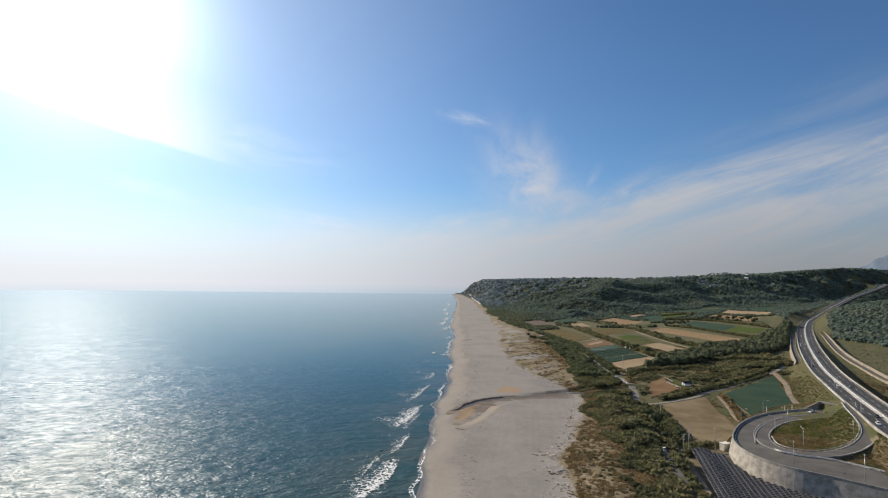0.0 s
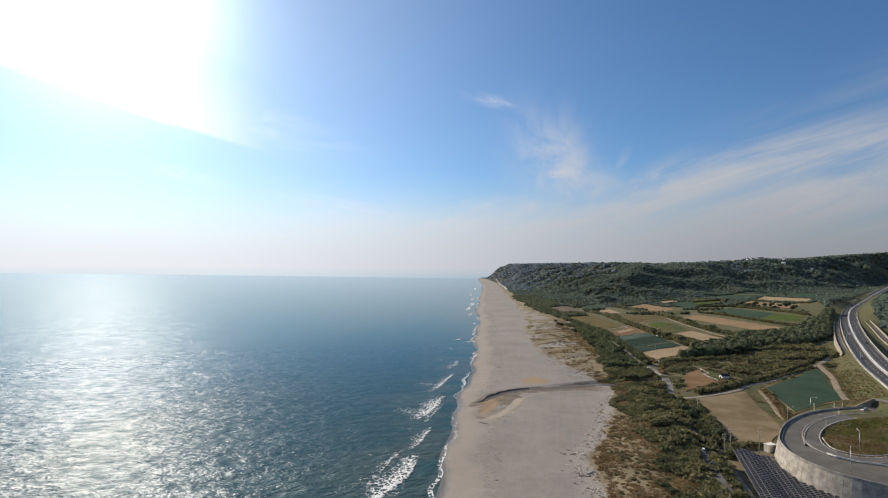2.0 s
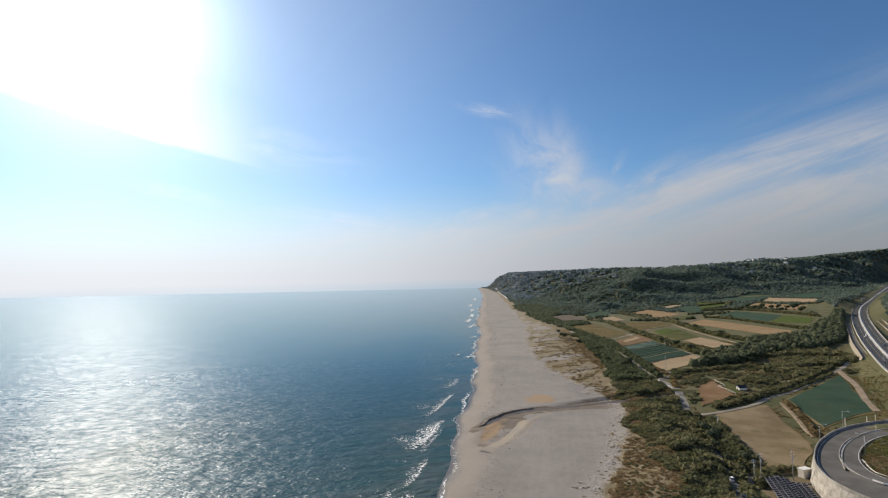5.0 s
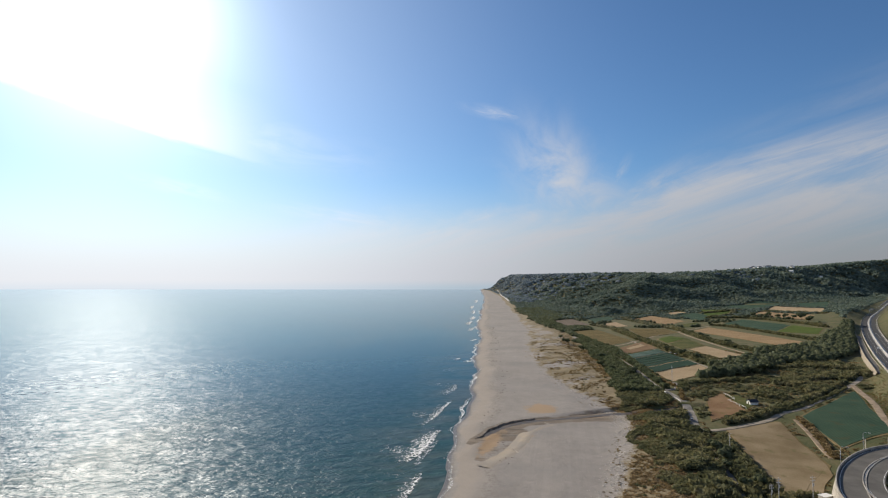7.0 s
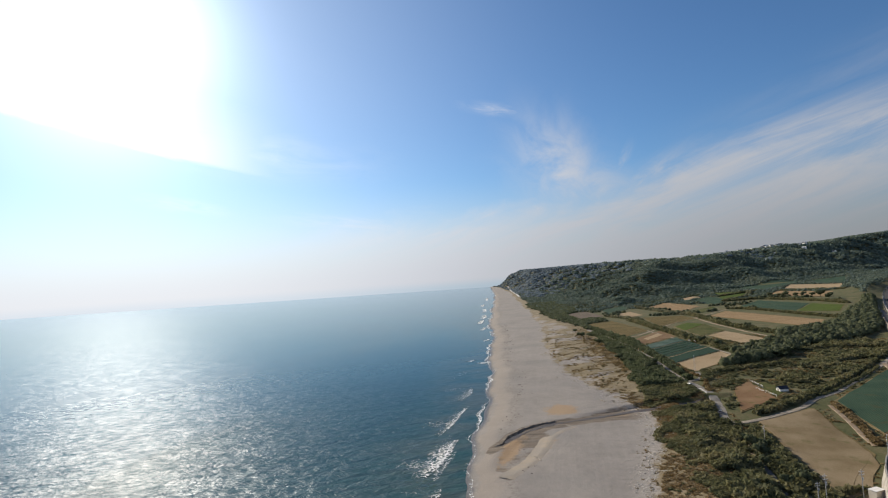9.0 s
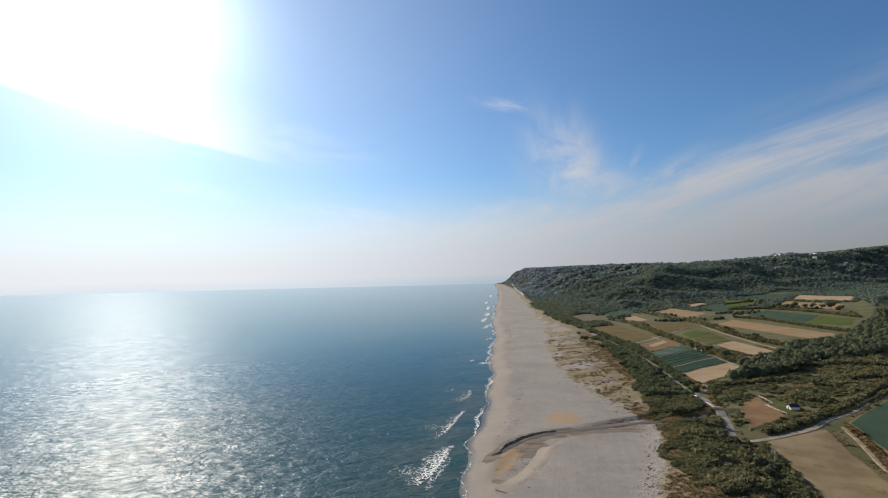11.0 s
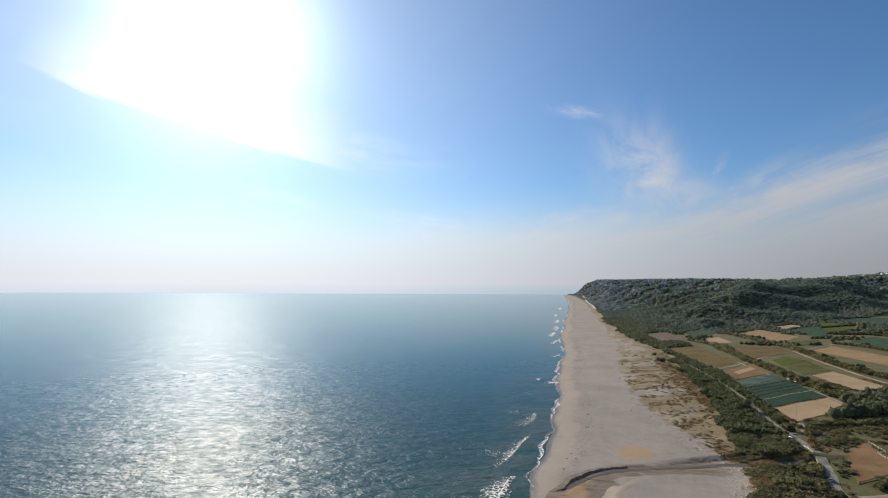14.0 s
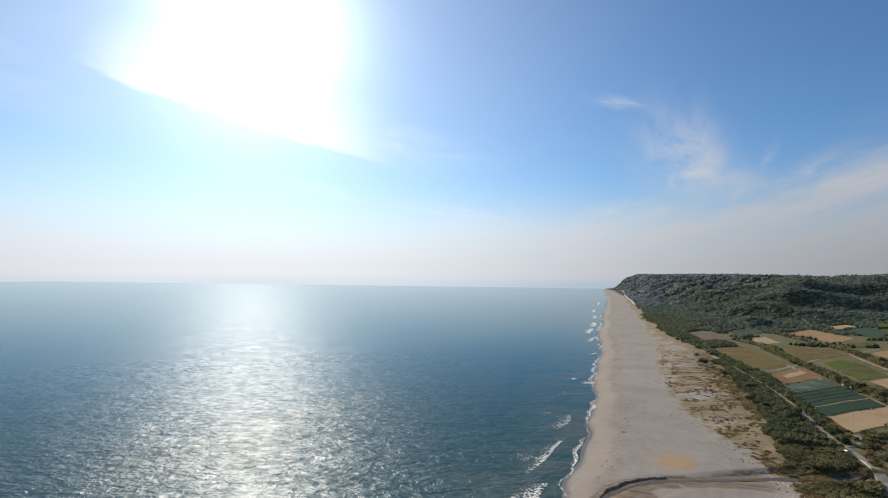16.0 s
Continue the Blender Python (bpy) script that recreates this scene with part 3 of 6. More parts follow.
def build_ground():
    gx = spaced(-420, -70, 330, 4800, 2.6, 1.06)
    gy = spaced(-600, 190, 700, 4950, 2.8, 1.028)
    X, Y = np.meshgrid(gx, gy, indexing="ij")
    x, y = X.ravel(), Y.ravel()
    z = height(x, y)
    d = x - shore_x(y)
    veg = along(VEG, y)
    ds, k = near_line(x, y, STREAM_LINE)
    wide = np.interp(STREAM_LINE[k, 0], [-38, -14, 14, 30, 44, 56, 68, 82, 98], [5, 8, 8, 9, 13, 16, 16, 10, 6])
    damp = np.clip(1.0 - 0.55 * ds / wide, 0, 1) * np.clip((d - 4) / 6, 0, 1)
    bowl = np.hypot((x + 13 - 0.29 * (y - 366)) / 10.5, (y - 366) / 30)
    damp = np.maximum(damp, np.clip((1.25 - bowl) / 0.25, 0, 1) * (0.45 + 0.14 * wobble(x, y, 9, 3)))
    # iron-stained sand round the mouth
    ochre = 1.35 * np.exp(-(((x - 10) / 11) ** 2 + ((y - 447) / 15) ** 2)) * np.clip((y - 424 - 0.35 * x) / 8, 0, 1)
    ochre = np.maximum(ochre, 1.25 * np.exp(-(((x + 21 - 0.15 * (y - 366)) / 5) ** 2 + ((y - 368) / 24) ** 2)))
    ochre = np.maximum(ochre, 0.75 * np.exp(-(((x + 3 - 0.29 * (y - 366)) / 4) ** 2 + ((y - 366) / 24) ** 2)))
    ochre = np.maximum(ochre, 0.6 * np.exp(-((ds / 5) ** 2)) * (x > 36) * (x < 60))
    grass = np.clip((d - veg) / 16 + 0.5, 0, 1)
    thin = np.clip((y - 455) / 30, 0, 1) * np.clip((along(SCRUB_EDGE, y) - 6 - d) / 20, 0, 1)
    grass = np.minimum(grass, 1 - thin * (0.40 - 0.3 * wobble(x, y, 30, 5)))
    wood = np.clip((d - along(SCRUB_EDGE, y)) / 20 + 0.5, 0, 1)
    bare = inside(x, y, tuple((112 + (p[0] - 112) * 1.25, 250 + (p[1] - 250) * 1.12) for p in SOLAR))
    island = inside(x, y, LOOP)
    wood = np.where(bare, 0.0, np.where(island, 0.34 + 0.30 * wobble(x, y, 14, 2) + 0.006 * (y - 305) + 0.010 * (x - 168), wood))
    me = mesh_np("ground", np.column_stack([x, y, z]), grid_faces(len(gx), len(gy)), [M_GROUND],
                 {"inland": d, "grass": grass, "wood": wood, "damp": damp, "ochre": ochre, "rim": np.exp(-((d - veg + 3) / 6) ** 2) * np.clip((490 - y) / 60, 0.15, 1)})
    tagged(new("ground", me), "pale grey sand beach rising to scrubby dunes and hills", "ground", kind="structure")


def build_sea():
    gx = spaced(-4950, -140, 30, 31, 4.0, 1.09)
    gy = spaced(-900, 150, 900, 4950, 12.0, 1.05)
    X, Y = np.meshgrid(gx, gy, indexing="ij")
    x, y = X.ravel(), Y.ravel()
    d = shore_x(y) - x
    shallow = np.clip(1 - d / 75, 0, 1)
    me = mesh_np("sea", np.column_stack([x, y, 0 * x]), grid_faces(len(gx), len(gy)), [M_WATER], {"shallow": shallow})
    tagged(new("water", me), "calm teal sea with short wind waves", "sea", kind="structure")


build_ground()
build_sea()


# ---------------------------------------------------------------- fields
def row_material(name, cols, row, depth=0.5, rough=0.95, patchy=0.35, accent=None, ridge=0.6):
    """Tilled or planted ground: rows of the given spacing along the field's own run, with patches of wear."""
    m = bpy.data.materials.new(name)
    m.use_nodes = True
    n = Nodes(m.node_tree)
    pos = n.add("ShaderNodeNewGeometry").outputs["Position"]
    across = n.add("ShaderNodeAttribute", attribute="across").outputs["Fac"]
    wig = n.math("ADD", across, n.math("MULTIPLY", n.noise(pos, 0.3, 2.0), 0.5))
    rows = n.math("ADD", n.math("MULTIPLY", n.math("SINE", n.math("MULTIPLY", wig, 6.2832 / row)), 0.5), 0.5)
    big, fine = n.noise(pos, 0.045, 4.0), n.noise(pos, 1.6, 4.0, 0.7)
    v = n.math("ADD", n.math("MULTIPLY", n.math("SUBTRACT", big, 0.5), 2 * patchy),
               n.math("ADD", n.math("MULTIPLY", rows, depth), n.math("MULTIPLY", fine, 1 - depth)))
    col = n.ramp(n.smooth(v, 0.1, 0.9), [(i / max(1, len(cols) - 1), c) for i, c in enumerate(cols)])
    if accent:
        col = n.mix(n.math("MULTIPLY", n.smooth(n.noise(pos, 0.11, 3.0), 0.58, 0.7), 0.7), col, rgb(*accent))
    bs = n.add("ShaderNodeBsdfPrincipled", {"Base Color": col, "Roughness": rough, "Specular IOR Level": 0.06})
    h = n.math("ADD", n.math("MULTIPLY", rows, ridge), fine)
    n.put(bs, "Normal", n.add("ShaderNodeBump", {"Strength": 0.4, "Distance": 0.3, "Height": h}).outputs[0])
    n.add("ShaderNodeOutputMaterial", {0: bs.outputs[0]})
    return m


F_TAN = row_material("stubble_tan", [(0.19, 0.128, 0.068), (0.26, 0.182, 0.10), (0.32, 0.235, 0.14)], 2.4, 0.4)
F_PALE = row_material("straw_pale", [(0.25, 0.185, 0.108), (0.33, 0.25, 0.155), (0.40, 0.315, 0.21)], 2.0, 0.3)
F_BROWN = row_material("tilled_brown", [(0.13, 0.082, 0.045), (0.185, 0.122, 0.07), (0.235, 0.165, 0.10)], 1.6, 0.4)
F_LOT = row_material("dry_fallow", [(0.15, 0.114, 0.064), (0.205, 0.158, 0.096), (0.255, 0.203, 0.132)], 9.0, 0.03, patchy=0.8, accent=(0.12, 0.11, 0.05), ridge=0.03)
F_OLIVE = row_material("olive_fallow", [(0.075, 0.062, 0.024), (0.13, 0.10, 0.042), (0.18, 0.138, 0.065)], 2.2, 0.35, accent=(0.065, 0.075, 0.026))
F_GREEN = row_material("blue_green_crop", [(0.026, 0.053, 0.036), (0.040, 0.074, 0.048), (0.060, 0.092, 0.056)], 1.4, 0.4, 0.9, 0.5, accent=(0.06, 0.065, 0.035))
F_DARK = row_material("dark_green_crop", [(0.016, 0.036, 0.024), (0.026, 0.054, 0.036), (0.042, 0.074, 0.050)], 1.2, 0.5, 0.9, 0.25)
F_SPECK = row_material("speckled_crop", [(0.025, 0.055, 0.042), (0.06, 0.10, 0.08), (0.19, 0.22, 0.19)], 1.0, 0.1, 0.9, 0.3)
F_BRIGHT = row_material("fresh_grass", [(0.045, 0.068, 0.016), (0.07, 0.10, 0.022), (0.095, 0.125, 0.03)], 1.8, 0.3)
F_MEADOW = row_material("rough_meadow", [(0.04, 0.058, 0.018), (0.075, 0.085, 0.03), (0.13, 0.115, 0.05)], 4.0, 0.1, accent=(0.16, 0.12, 0.05))
F_GREY = row_material("grey_tilled", [(0.10, 0.08, 0.06), (0.14, 0.115, 0.09), (0.19, 0.16, 0.13)], 1.5, 0.5)

F_MARGIN = row_material("dry_margin", [(0.085, 0.075, 0.03), (0.15, 0.115, 0.055), (0.22, 0.17, 0.095)], 9.0, 0.03, patchy=0.8, ridge=0.03)
F_PADDOCK = row_material("bare_paddock", [(0.15, 0.09, 0.05), (0.20, 0.125, 0.07), (0.25, 0.17, 0.10)], 9.0, 0.03, patchy=0.7, accent=(0.12, 0.105, 0.045), ridge=0.03)

FIELD_SHAPES = []


def patch_mesh(name, corners, mat, lift=0.3, step=5.0, skirt=0.5, along_edge=0):
    """A quadrilateral of tilled ground that follows the terrain, with a low bank round it."""
    c = np.array(corners, float)
    if along_edge:
        c = np.roll(c, -along_edge, axis=0)
    nu = max(2, int(max(np.linalg.norm(c[1] - c[0]), np.linalg.norm(c[2] - c[3])) / step) + 1)
    nv = max(2, int(max(np.linalg.norm(c[3] - c[0]), np.linalg.norm(c[2] - c[1])) / step) + 1)
    u, v = np.meshgrid(np.linspace(0, 1, nu), np.linspace(0, 1, nv), indexing="ij")
    u, v = u[..., None], v[..., None]
    p = (1 - u) * (1 - v) * c[0] + u * (1 - v) * c[1] + u * v * c[2] + (1 - u) * v * c[3]
    p = p + np.stack([0.7 * wobble(p[..., 0], p[..., 1], 13, 3), 0.7 * wobble(p[..., 0], p[..., 1], 17, 7)], -1)
    z = height(p[..., 0], p[..., 1])
    for _ in range(3):
        q = np.pad(z, 1, mode="edge")
        z = (q[1:-1, 1:-1] * 2 + q[:-2, 1:-1] + q[2:, 1:-1] + q[1:-1, :-2] + q[1:-1, 2:]) / 6
    z = z + lift
    # ring of lowered corners as the bank
    P = np.pad(np.dstack([p, z]), ((1, 1), (1, 1), (0, 0)), mode="edge")
    mid = c.mean(0)
    edge = np.ones(P.shape[:2], bool)
    edge[1:-1, 1:-1] = False
    away = P[..., :2] - mid
    away /= np.linalg.norm(away, axis=-1, keepdims=True)
    P[edge, :2] += away[edge] * skirt
    P[edge, 2] -= lift + 1.0
    across = np.pad(np.broadcast_to(v[..., 0] * np.linalg.norm(c[3] - c[0]), z.shape), 1, mode="edge")
    f = grid_faces(*P.shape[:2])
    me = mesh_np(name, P.reshape(-1, 3), f, [mat], {"across": across.ravel()}, smooth=False)
    return me


def field(label, corners, mat, name="crop_field", edge=0, lift=0.3):
    FIELD_SHAPES.append(tuple(corners))
    ob = new(name, patch_mesh(name, corners, mat, lift, along_edge=edge))
    if name == "crop_field" and np.mean([p[1] for p in corners]) < 1000:
        mid = np.mean(corners, axis=0)
        wide = [tuple(mid + (np.array(p) - mid) * (1 + 2.2 / np.linalg.norm(np.array(p) - mid))) for p in corners]
        part("margin", patch_mesh("margin", wide, F_MARGIN, lift - 0.14, skirt=0.8), ob, "dry grassy margin")
    return tagged(ob, label, "field", group="fields on the coastal plain")


field("tilled brown field with a pale square patch", ((114, 761), (161, 842), (162, 771), (111, 704)), F_BROWN)
field("pale straw-coloured harvested field", ((119, 583), (173, 640), (174, 598), (121, 540)), F_PALE)
field("olive brown fallow field", ((74, 975), (121, 1015), (148, 850), (101, 787)), F_OLIVE, edge=1)
field("grey tilled plot beside the windbreak", ((56, 1215), (100, 1260), (121, 1117), (74, 1059)), F_GREY)
field("dark green crop field below the hill", ((135, 1270), (193, 1370), (194, 1280), (135, 1140)), F_GREEN, edge=1)
field("small pale harvested plot", ((143, 1140), (180, 1188), (187, 1096), (155, 1067)), F_PALE)
field("brown fallow field with dry weeds", ((178, 1045), (240, 1042), (244, 985), (173, 895)), F_OLIVE)
field("bright green grass field", ((189, 880), (217, 925), (232, 896), (190, 828)), F_BRIGHT)
field("rough green field with brown weeds", ((191, 824), (233, 893), (231, 810), (192, 768)), F_MEADOW)
field("pale tan harvested field", ((200, 766), (231, 802), (246, 706), (214, 668)), F_PALE)
field("tan stubble field", ((229, 1280), (288, 1370), (316, 1208), (266, 1120)), F_TAN, edge=1)
field("small pale field at the foot of the hill", ((332, 1434), (381, 1494), (388, 1440), (331, 1368)), F_PALE)
field("dark green crop field beside the hedge", ((340, 1350), (403, 1440), (404, 1292), (338, 1200)), F_GREEN, edge=1)
field("weedy yellow-brown fallow strip", ((268, 1113), (329, 1168), (319, 1112), (279, 1068)), F_MEADOW)
field("long tan stubble field", ((273, 1003), (316, 1060), (361, 834), (322, 778)), F_TAN, edge=1)
field("long blue-green cabbage field", ((360, 1120), (424, 1205), (447, 1060), (385, 968)), F_GREEN, edge=1)
field("light green end of a long field", ((386, 964), (448, 1055), (460, 984), (419, 915)), F_BRIGHT)
field("bright straw field on the upper terrace", ((563, 1435), (646, 1585), (682, 1419), (598, 1266)), F_PALE, edge=1)
field("tan harvested field on the upper terrace", ((481, 1305), (540, 1403), (566, 1224), (511, 1129)), F_TAN, edge=1)
field("green crop field under the wooded slope", ((527, 1640), (690, 1750), (720, 1690), (545, 1480)), F_GREEN, edge=1)
field("dark green crop field on the terrace end", ((735, 1680), (850, 1730), (700, 1440), (680, 1515)), F_GREEN)
field("green field divided by hedges", ((448, 1545), (505, 1474), (485, 1368), (383, 1273)), F_BRIGHT)
field("dry fallow lot with faint wheel marks", ((119, 407), (154, 421), (146, 352), (108, 300)), F_LOT, edge=1)
field("dry corner of the fallow lot beside the cabinet", ((108, 299.5), (146, 352), (140, 336), (122, 309)), F_LOT, "bare_patch")
field("blue-green cabbage field beside the loop ramp", ((172, 432), (251, 521), (205, 402), (167, 380)), F_GREEN)
field("bare brown paddock", ((130, 477), (146, 495), (143.5, 446), (116, 425)), F_PADDOCK)
field("mown green yard round the hut", ((147.5, 492), (155, 490), (160, 465), (145, 447)), F_MEADOW)


def striped_field():
    """The vegetable field: beds side by side with pale paths between them."""
    a, b, c, d = (np.array(p, float) for p in ((112, 700), (161, 758), (173, 643), (119, 586)))
    FIELD_SHAPES.append(tuple(map(tuple, (a, b, c, d))))
    root = tagged(new("vegetable_field"), "green vegetable beds in strips with pale paths", "field", group="fields on the coastal plain")
    base = part("soil", patch_mesh("soil", (a, b, c, d), F_PALE, 0.22), root)
    cuts = (0.0, 0.235, 0.262, 0.33, 0.347, 0.42, 0.435, 0.52, 0.535, 0.62, 0.64, 0.74, 0.765, 0.99)
    for i in range(0, len(cuts), 2):
        s, e = cuts[i], cuts[i + 1]
        q = [a + (d - a) * s, b + (c - b) * s, b + (c - b) * e, a + (d - a) * e]
        part("crop_bed", patch_mesh("crop_bed", q, F_SPECK if i == 0 else F_DARK, 0.55, 7.0, 0.2), root)
    s, e = 0.742, 0.764
    q = [a + (d - a) * s, b + (c - b) * s, b + (c - b) * e, a + (d - a) * e]
    part("path_strip", patch_mesh("path_strip", q, F_PALE, 0.36, 7.0, 0.1), root, "pale dry path between the beds")


striped_field()
# pale mark in the brown field
field("pale bare strip in the tilled field", ((124, 763), (150, 806), (153, 792), (127, 750)), F_PALE, "bare_patch", lift=0.42)

# ---------------------------------------------------------------- roads
ROAD_LINES = []
M_ROAD = material("pale_grey_road", [(0.15, 0.14, 0.122), (0.20, 0.186, 0.163), (0.245, 0.228, 0.20)], 0.2, 3.0, 0.9, 0.15)


def road(name, label, pts, width, mat, lift=0.25, verge=0.35):
    line = on_ground(pts, 3.0, lift)
    ROAD_LINES.append((line, width / 2 + 1.2))
    h = width / 2
    prof = [(-h - verge, -0.7), (-h, 0), (-h * 0.5, 0.03), (0, 0.05), (h * 0.5, 0.03), (h, 0), (h + verge, -0.7)]
    return tagged(new(name, ribbon(name, line, prof, [mat])), label, "road", kind="structure")


road("coastal_road", "narrow pale concrete road behind the dunes",
     ((72, 900), (84, 800), (94, 719), (101, 644), (103.5, 578), (103.5, 547), (104.5, 523), (106.5, 505), (109, 483), (110.5, 466), (110, 453), (106.5, 432), (103, 415), (103.5, 404)), 5.2, M_ROAD)
road("farm_turning", "short grey turning to the vegetable field", ((106, 507), (112, 508), (119, 516), (122, 535)), 3.6, M_ROAD)
road("lane", "pale concrete lane climbing to the highway bank", ((103, 405), (118, 409), (133, 416), (149, 424), (165, 440), (184, 456), (230, 508), (274, 559), (290, 583)), 3.6, M_LANE)
road("footpath", "narrow worn path through the scrub", ((103, 405), (102, 386), (97, 364), (94, 348)), 2.6, M_DIRT)
road("parking_lane", "grey lane beside the solar field", ((96, 350), (91, 320), (84, 285), (80.5, 264), (79, 250), (77, 225), (74, 195)), 3.6, M_RAMP)
road("dirt_track", "bare orange-brown dirt track edge", ((97, 303), (94, 292), (90, 268), (87, 250), (84, 230), (81, 205)), 4.2, M_DIRT)
road("field_track", "pale farm track between fields", ((144, 860), (154, 780), (165, 705), (175, 640), (177, 596)), 2.4, M_LANE)
road("field_track", "pale farm track beside the hedge", ((247, 990), (246, 900), (248, 825), (252, 760), (262, 700)), 2.6, M_DIRT)
road("field_track", "farm track across the plain", ((95, 770), (125, 800), (160, 858), (200, 930), (246, 992), (330, 1090)), 2.4, M_DIRT)
road("farm_road", "sandy verge road beside the cabbage field", ((262, 545), (240, 480), (218, 430), (208, 402)), 4.0, M_DIRT)
road("verge_path", "dry grassy edge of the fallow lot", ((165, 426), (162, 405), (158, 385), (153, 362)), 2.2, M_DIRT)


road("beach_revetment", "pale concrete strip along the distant beach", ((-66, 2260), (-90, 2600), (-128, 3050), (-196, 3960)), 9.0, M_MEDIAN, lift=1.2)


# highway: two carriageways on a bank, with a concrete median
def lane_marks(root, line, off, dash, gap, width, mat=None):
    """Painted dashes along a line, each a thin slab of its own."""
    r = side_of(line)
    s = np.concatenate([[0], np.cumsum(np.linalg.norm(np.diff(line[:, :2], axis=0), axis=1))])
    a = 0.0
    while a + dash < s[-1]:
        t = np.linspace(a, a + dash, max(2, int(dash / 4) + 1))
        q = np.stack([np.interp(t, s, line[:, k]) for k in range(3)], 1)
        rr = np.stack([np.interp(t, s, r[:, k]) for k in range(2)], 1)
        q[:, :2] += rr * off
        part("lane_mark", ribbon("lane_mark", q, [(-width / 2, 0.035), (width / 2, 0.035)], [M_PAINT]), root)
        a += dash + gap


def sweep_off(name, line, off, profile, mat, root, label=""):
    q = line.copy()
    q[:, :2] += side_of(line) * off
    return part(name, ribbon(name, q, profile, [mat]), root, label)


def build_highway():
    line = curve_points(HIGHWAY, 5.0)
    root = tagged(new("highway"), "four-lane asphalt highway with a pale concrete median", "road", kind="structure")
    part("roadbed", ribbon("roadbed", line, [(-11.6, -1.2), (-11.2, 0), (11.2, 0), (11.6, -1.2)], [M_CONCRETE]), root)
    for side in (-1, 1):
        sweep_off("carriageway", line, side * 5.6, [(-4.5, 0.0), (-4.5, 0.03), (4.5, 0.03), (4.5, 0.0)], M_ASPHALT, root)
        near = line[(line[:, 1] > 230) & (line[:, 1] < 900)]
        lane_marks(root, near, side * 5.6, 6.0, 9.0, 0.28)
        for off in (2.0, 9.45):
            sweep_off("edge_line", line, side * off, [(-0.12, 0.042), (0.12, 0.042)], M_PAINT, root)
        sweep_off("parapet", line, side * 10.9, [(-0.25, 0), (-0.16, 0.95), (0.16, 0.95), (0.25, 0)], M_CONCRETE, root)
    # the merging lane's broad dashes on the seaward side
    lane_marks(root, line[(line[:, 1] > 395) & (line[:, 1] < 760)], -9.3, 3.2, 3.2, 0.6)
    sweep_off("median", line, 0, [(-1.6, 0), (-1.55, 0.25), (-0.45, 0.28), (-0.3, 0.9), (0.3, 0.9), (0.45, 0.28), (1.55, 0.25), (1.6, 0)], M_MEDIAN, root,
              "pale concrete median barrier")
    return line


HW = build_highway()


def with_z(pts, step=2.5):
    return curve_points(pts, step)


# ramp A: along the retaining wall and round to the underpass; ramp B: from the highway round the island
RAMP_A = with_z(((196, 160, 13.3), (176, 192, 12.7), (158.5, 217, 12.1), (144.3, 233.5, 11.6), (137, 241.5, 11.4), (129, 249, 11.2), (123.9, 258, 11.0), (121.6, 268.5, 10.9), (122, 279, 10.8), (127.8, 297.5, 10.6), (144, 325, 10.3), (168, 350, 10), (200, 368, 9.6), (228, 383, 9.2)))
RAMP_B = with_z(RAMP_PLAN)


MERGE_RAIL = ((131, 274, 11.05), (132.5, 270, 11.15), (138, 264.5, 11.3), (147, 260, 11.6), (158, 246, 12.0), (172, 226, 12.5), (188, 199, 13.0), (206, 168, 13.4))


def build_loop():
    root = tagged(new("loop_ramp"), "grey asphalt loop ramp held by a curved concrete wall", "road", kind="structure")
    part("roadway", ribbon("roadway", RAMP_A, [(-5.0, -2.5), (-5.0, 0), (4.4, 0), (4.4, -2.5)], [M_RAMP]), root)
    part("roadway", ribbon("roadway", RAMP_B, [(-3.6, -2.5), (-3.6, 0.02), (3.6, 0.02), (3.6, -2.5)], [M_RAMP]), root)
    # the broad paved merge between the wall and the rail
    k = RAMP_A[:, 1] < 287
    a = RAMP_A[k & (RAMP_A[:, 1] < 300)][::-1]
    a = a[:np.argmin(a[:, 1]) + 1]
    rail = curve_points(((129.5, 285, 10.9), *MERGE_RAIL), 2.0)
    u = np.linspace(0, 1, 40)
    near = np.stack([np.interp(u, np.linspace(0, 1, len(a)), a[:, i]) for i in range(3)], 1)
    far = np.stack([np.interp(u, np.linspace(0, 1, len(rail)), rail[:, i]) for i in range(3)], 1)
    rows = [near + (far - near) * s + np.array([0, 0, 0.012 - (3.0 if s == 1.04 else 0)]) for s in (0, 0.35, 0.7, 1.03, 1.04)]
    part("roadway", mesh_np("roadway", np.stack(rows, 1).reshape(-1, 3), grid_faces(40, 5), [M_RAMP], smooth=False), root)
    for line, offs in ((RAMP_A, (-4.0,)), (RAMP_B, (-3.1, 3.1))):
        for o in offs:
            sweep_off("edge_line", line, o, [(-0.1, 0.04), (0.1, 0.04)], M_PAINT, root)
    # outer parapet and the low kerbs
    sweep_off("parapet", RAMP_A, -5.2, [(-0.22, -0.3), (-0.22, 1.0), (0.22, 1.0), (0.22, -0.3)], M_CONCRETE, root)
    sweep_off("kerb", RAMP_A[int(len(RAMP_A) * 0.52):], 4.6, [(-0.2, -0.2), (-0.2, 0.35), (0.2, 0.35), (0.2, -0.2)], M_CONCRETE, root)
    sweep_off("kerb", RAMP_B[10:], -3.75, [(-0.18, -0.2), (-0.18, 0.3), (0.18, 0.3), (0.18, -0.2)], M_CONCRETE, root)
    return root


build_loop()


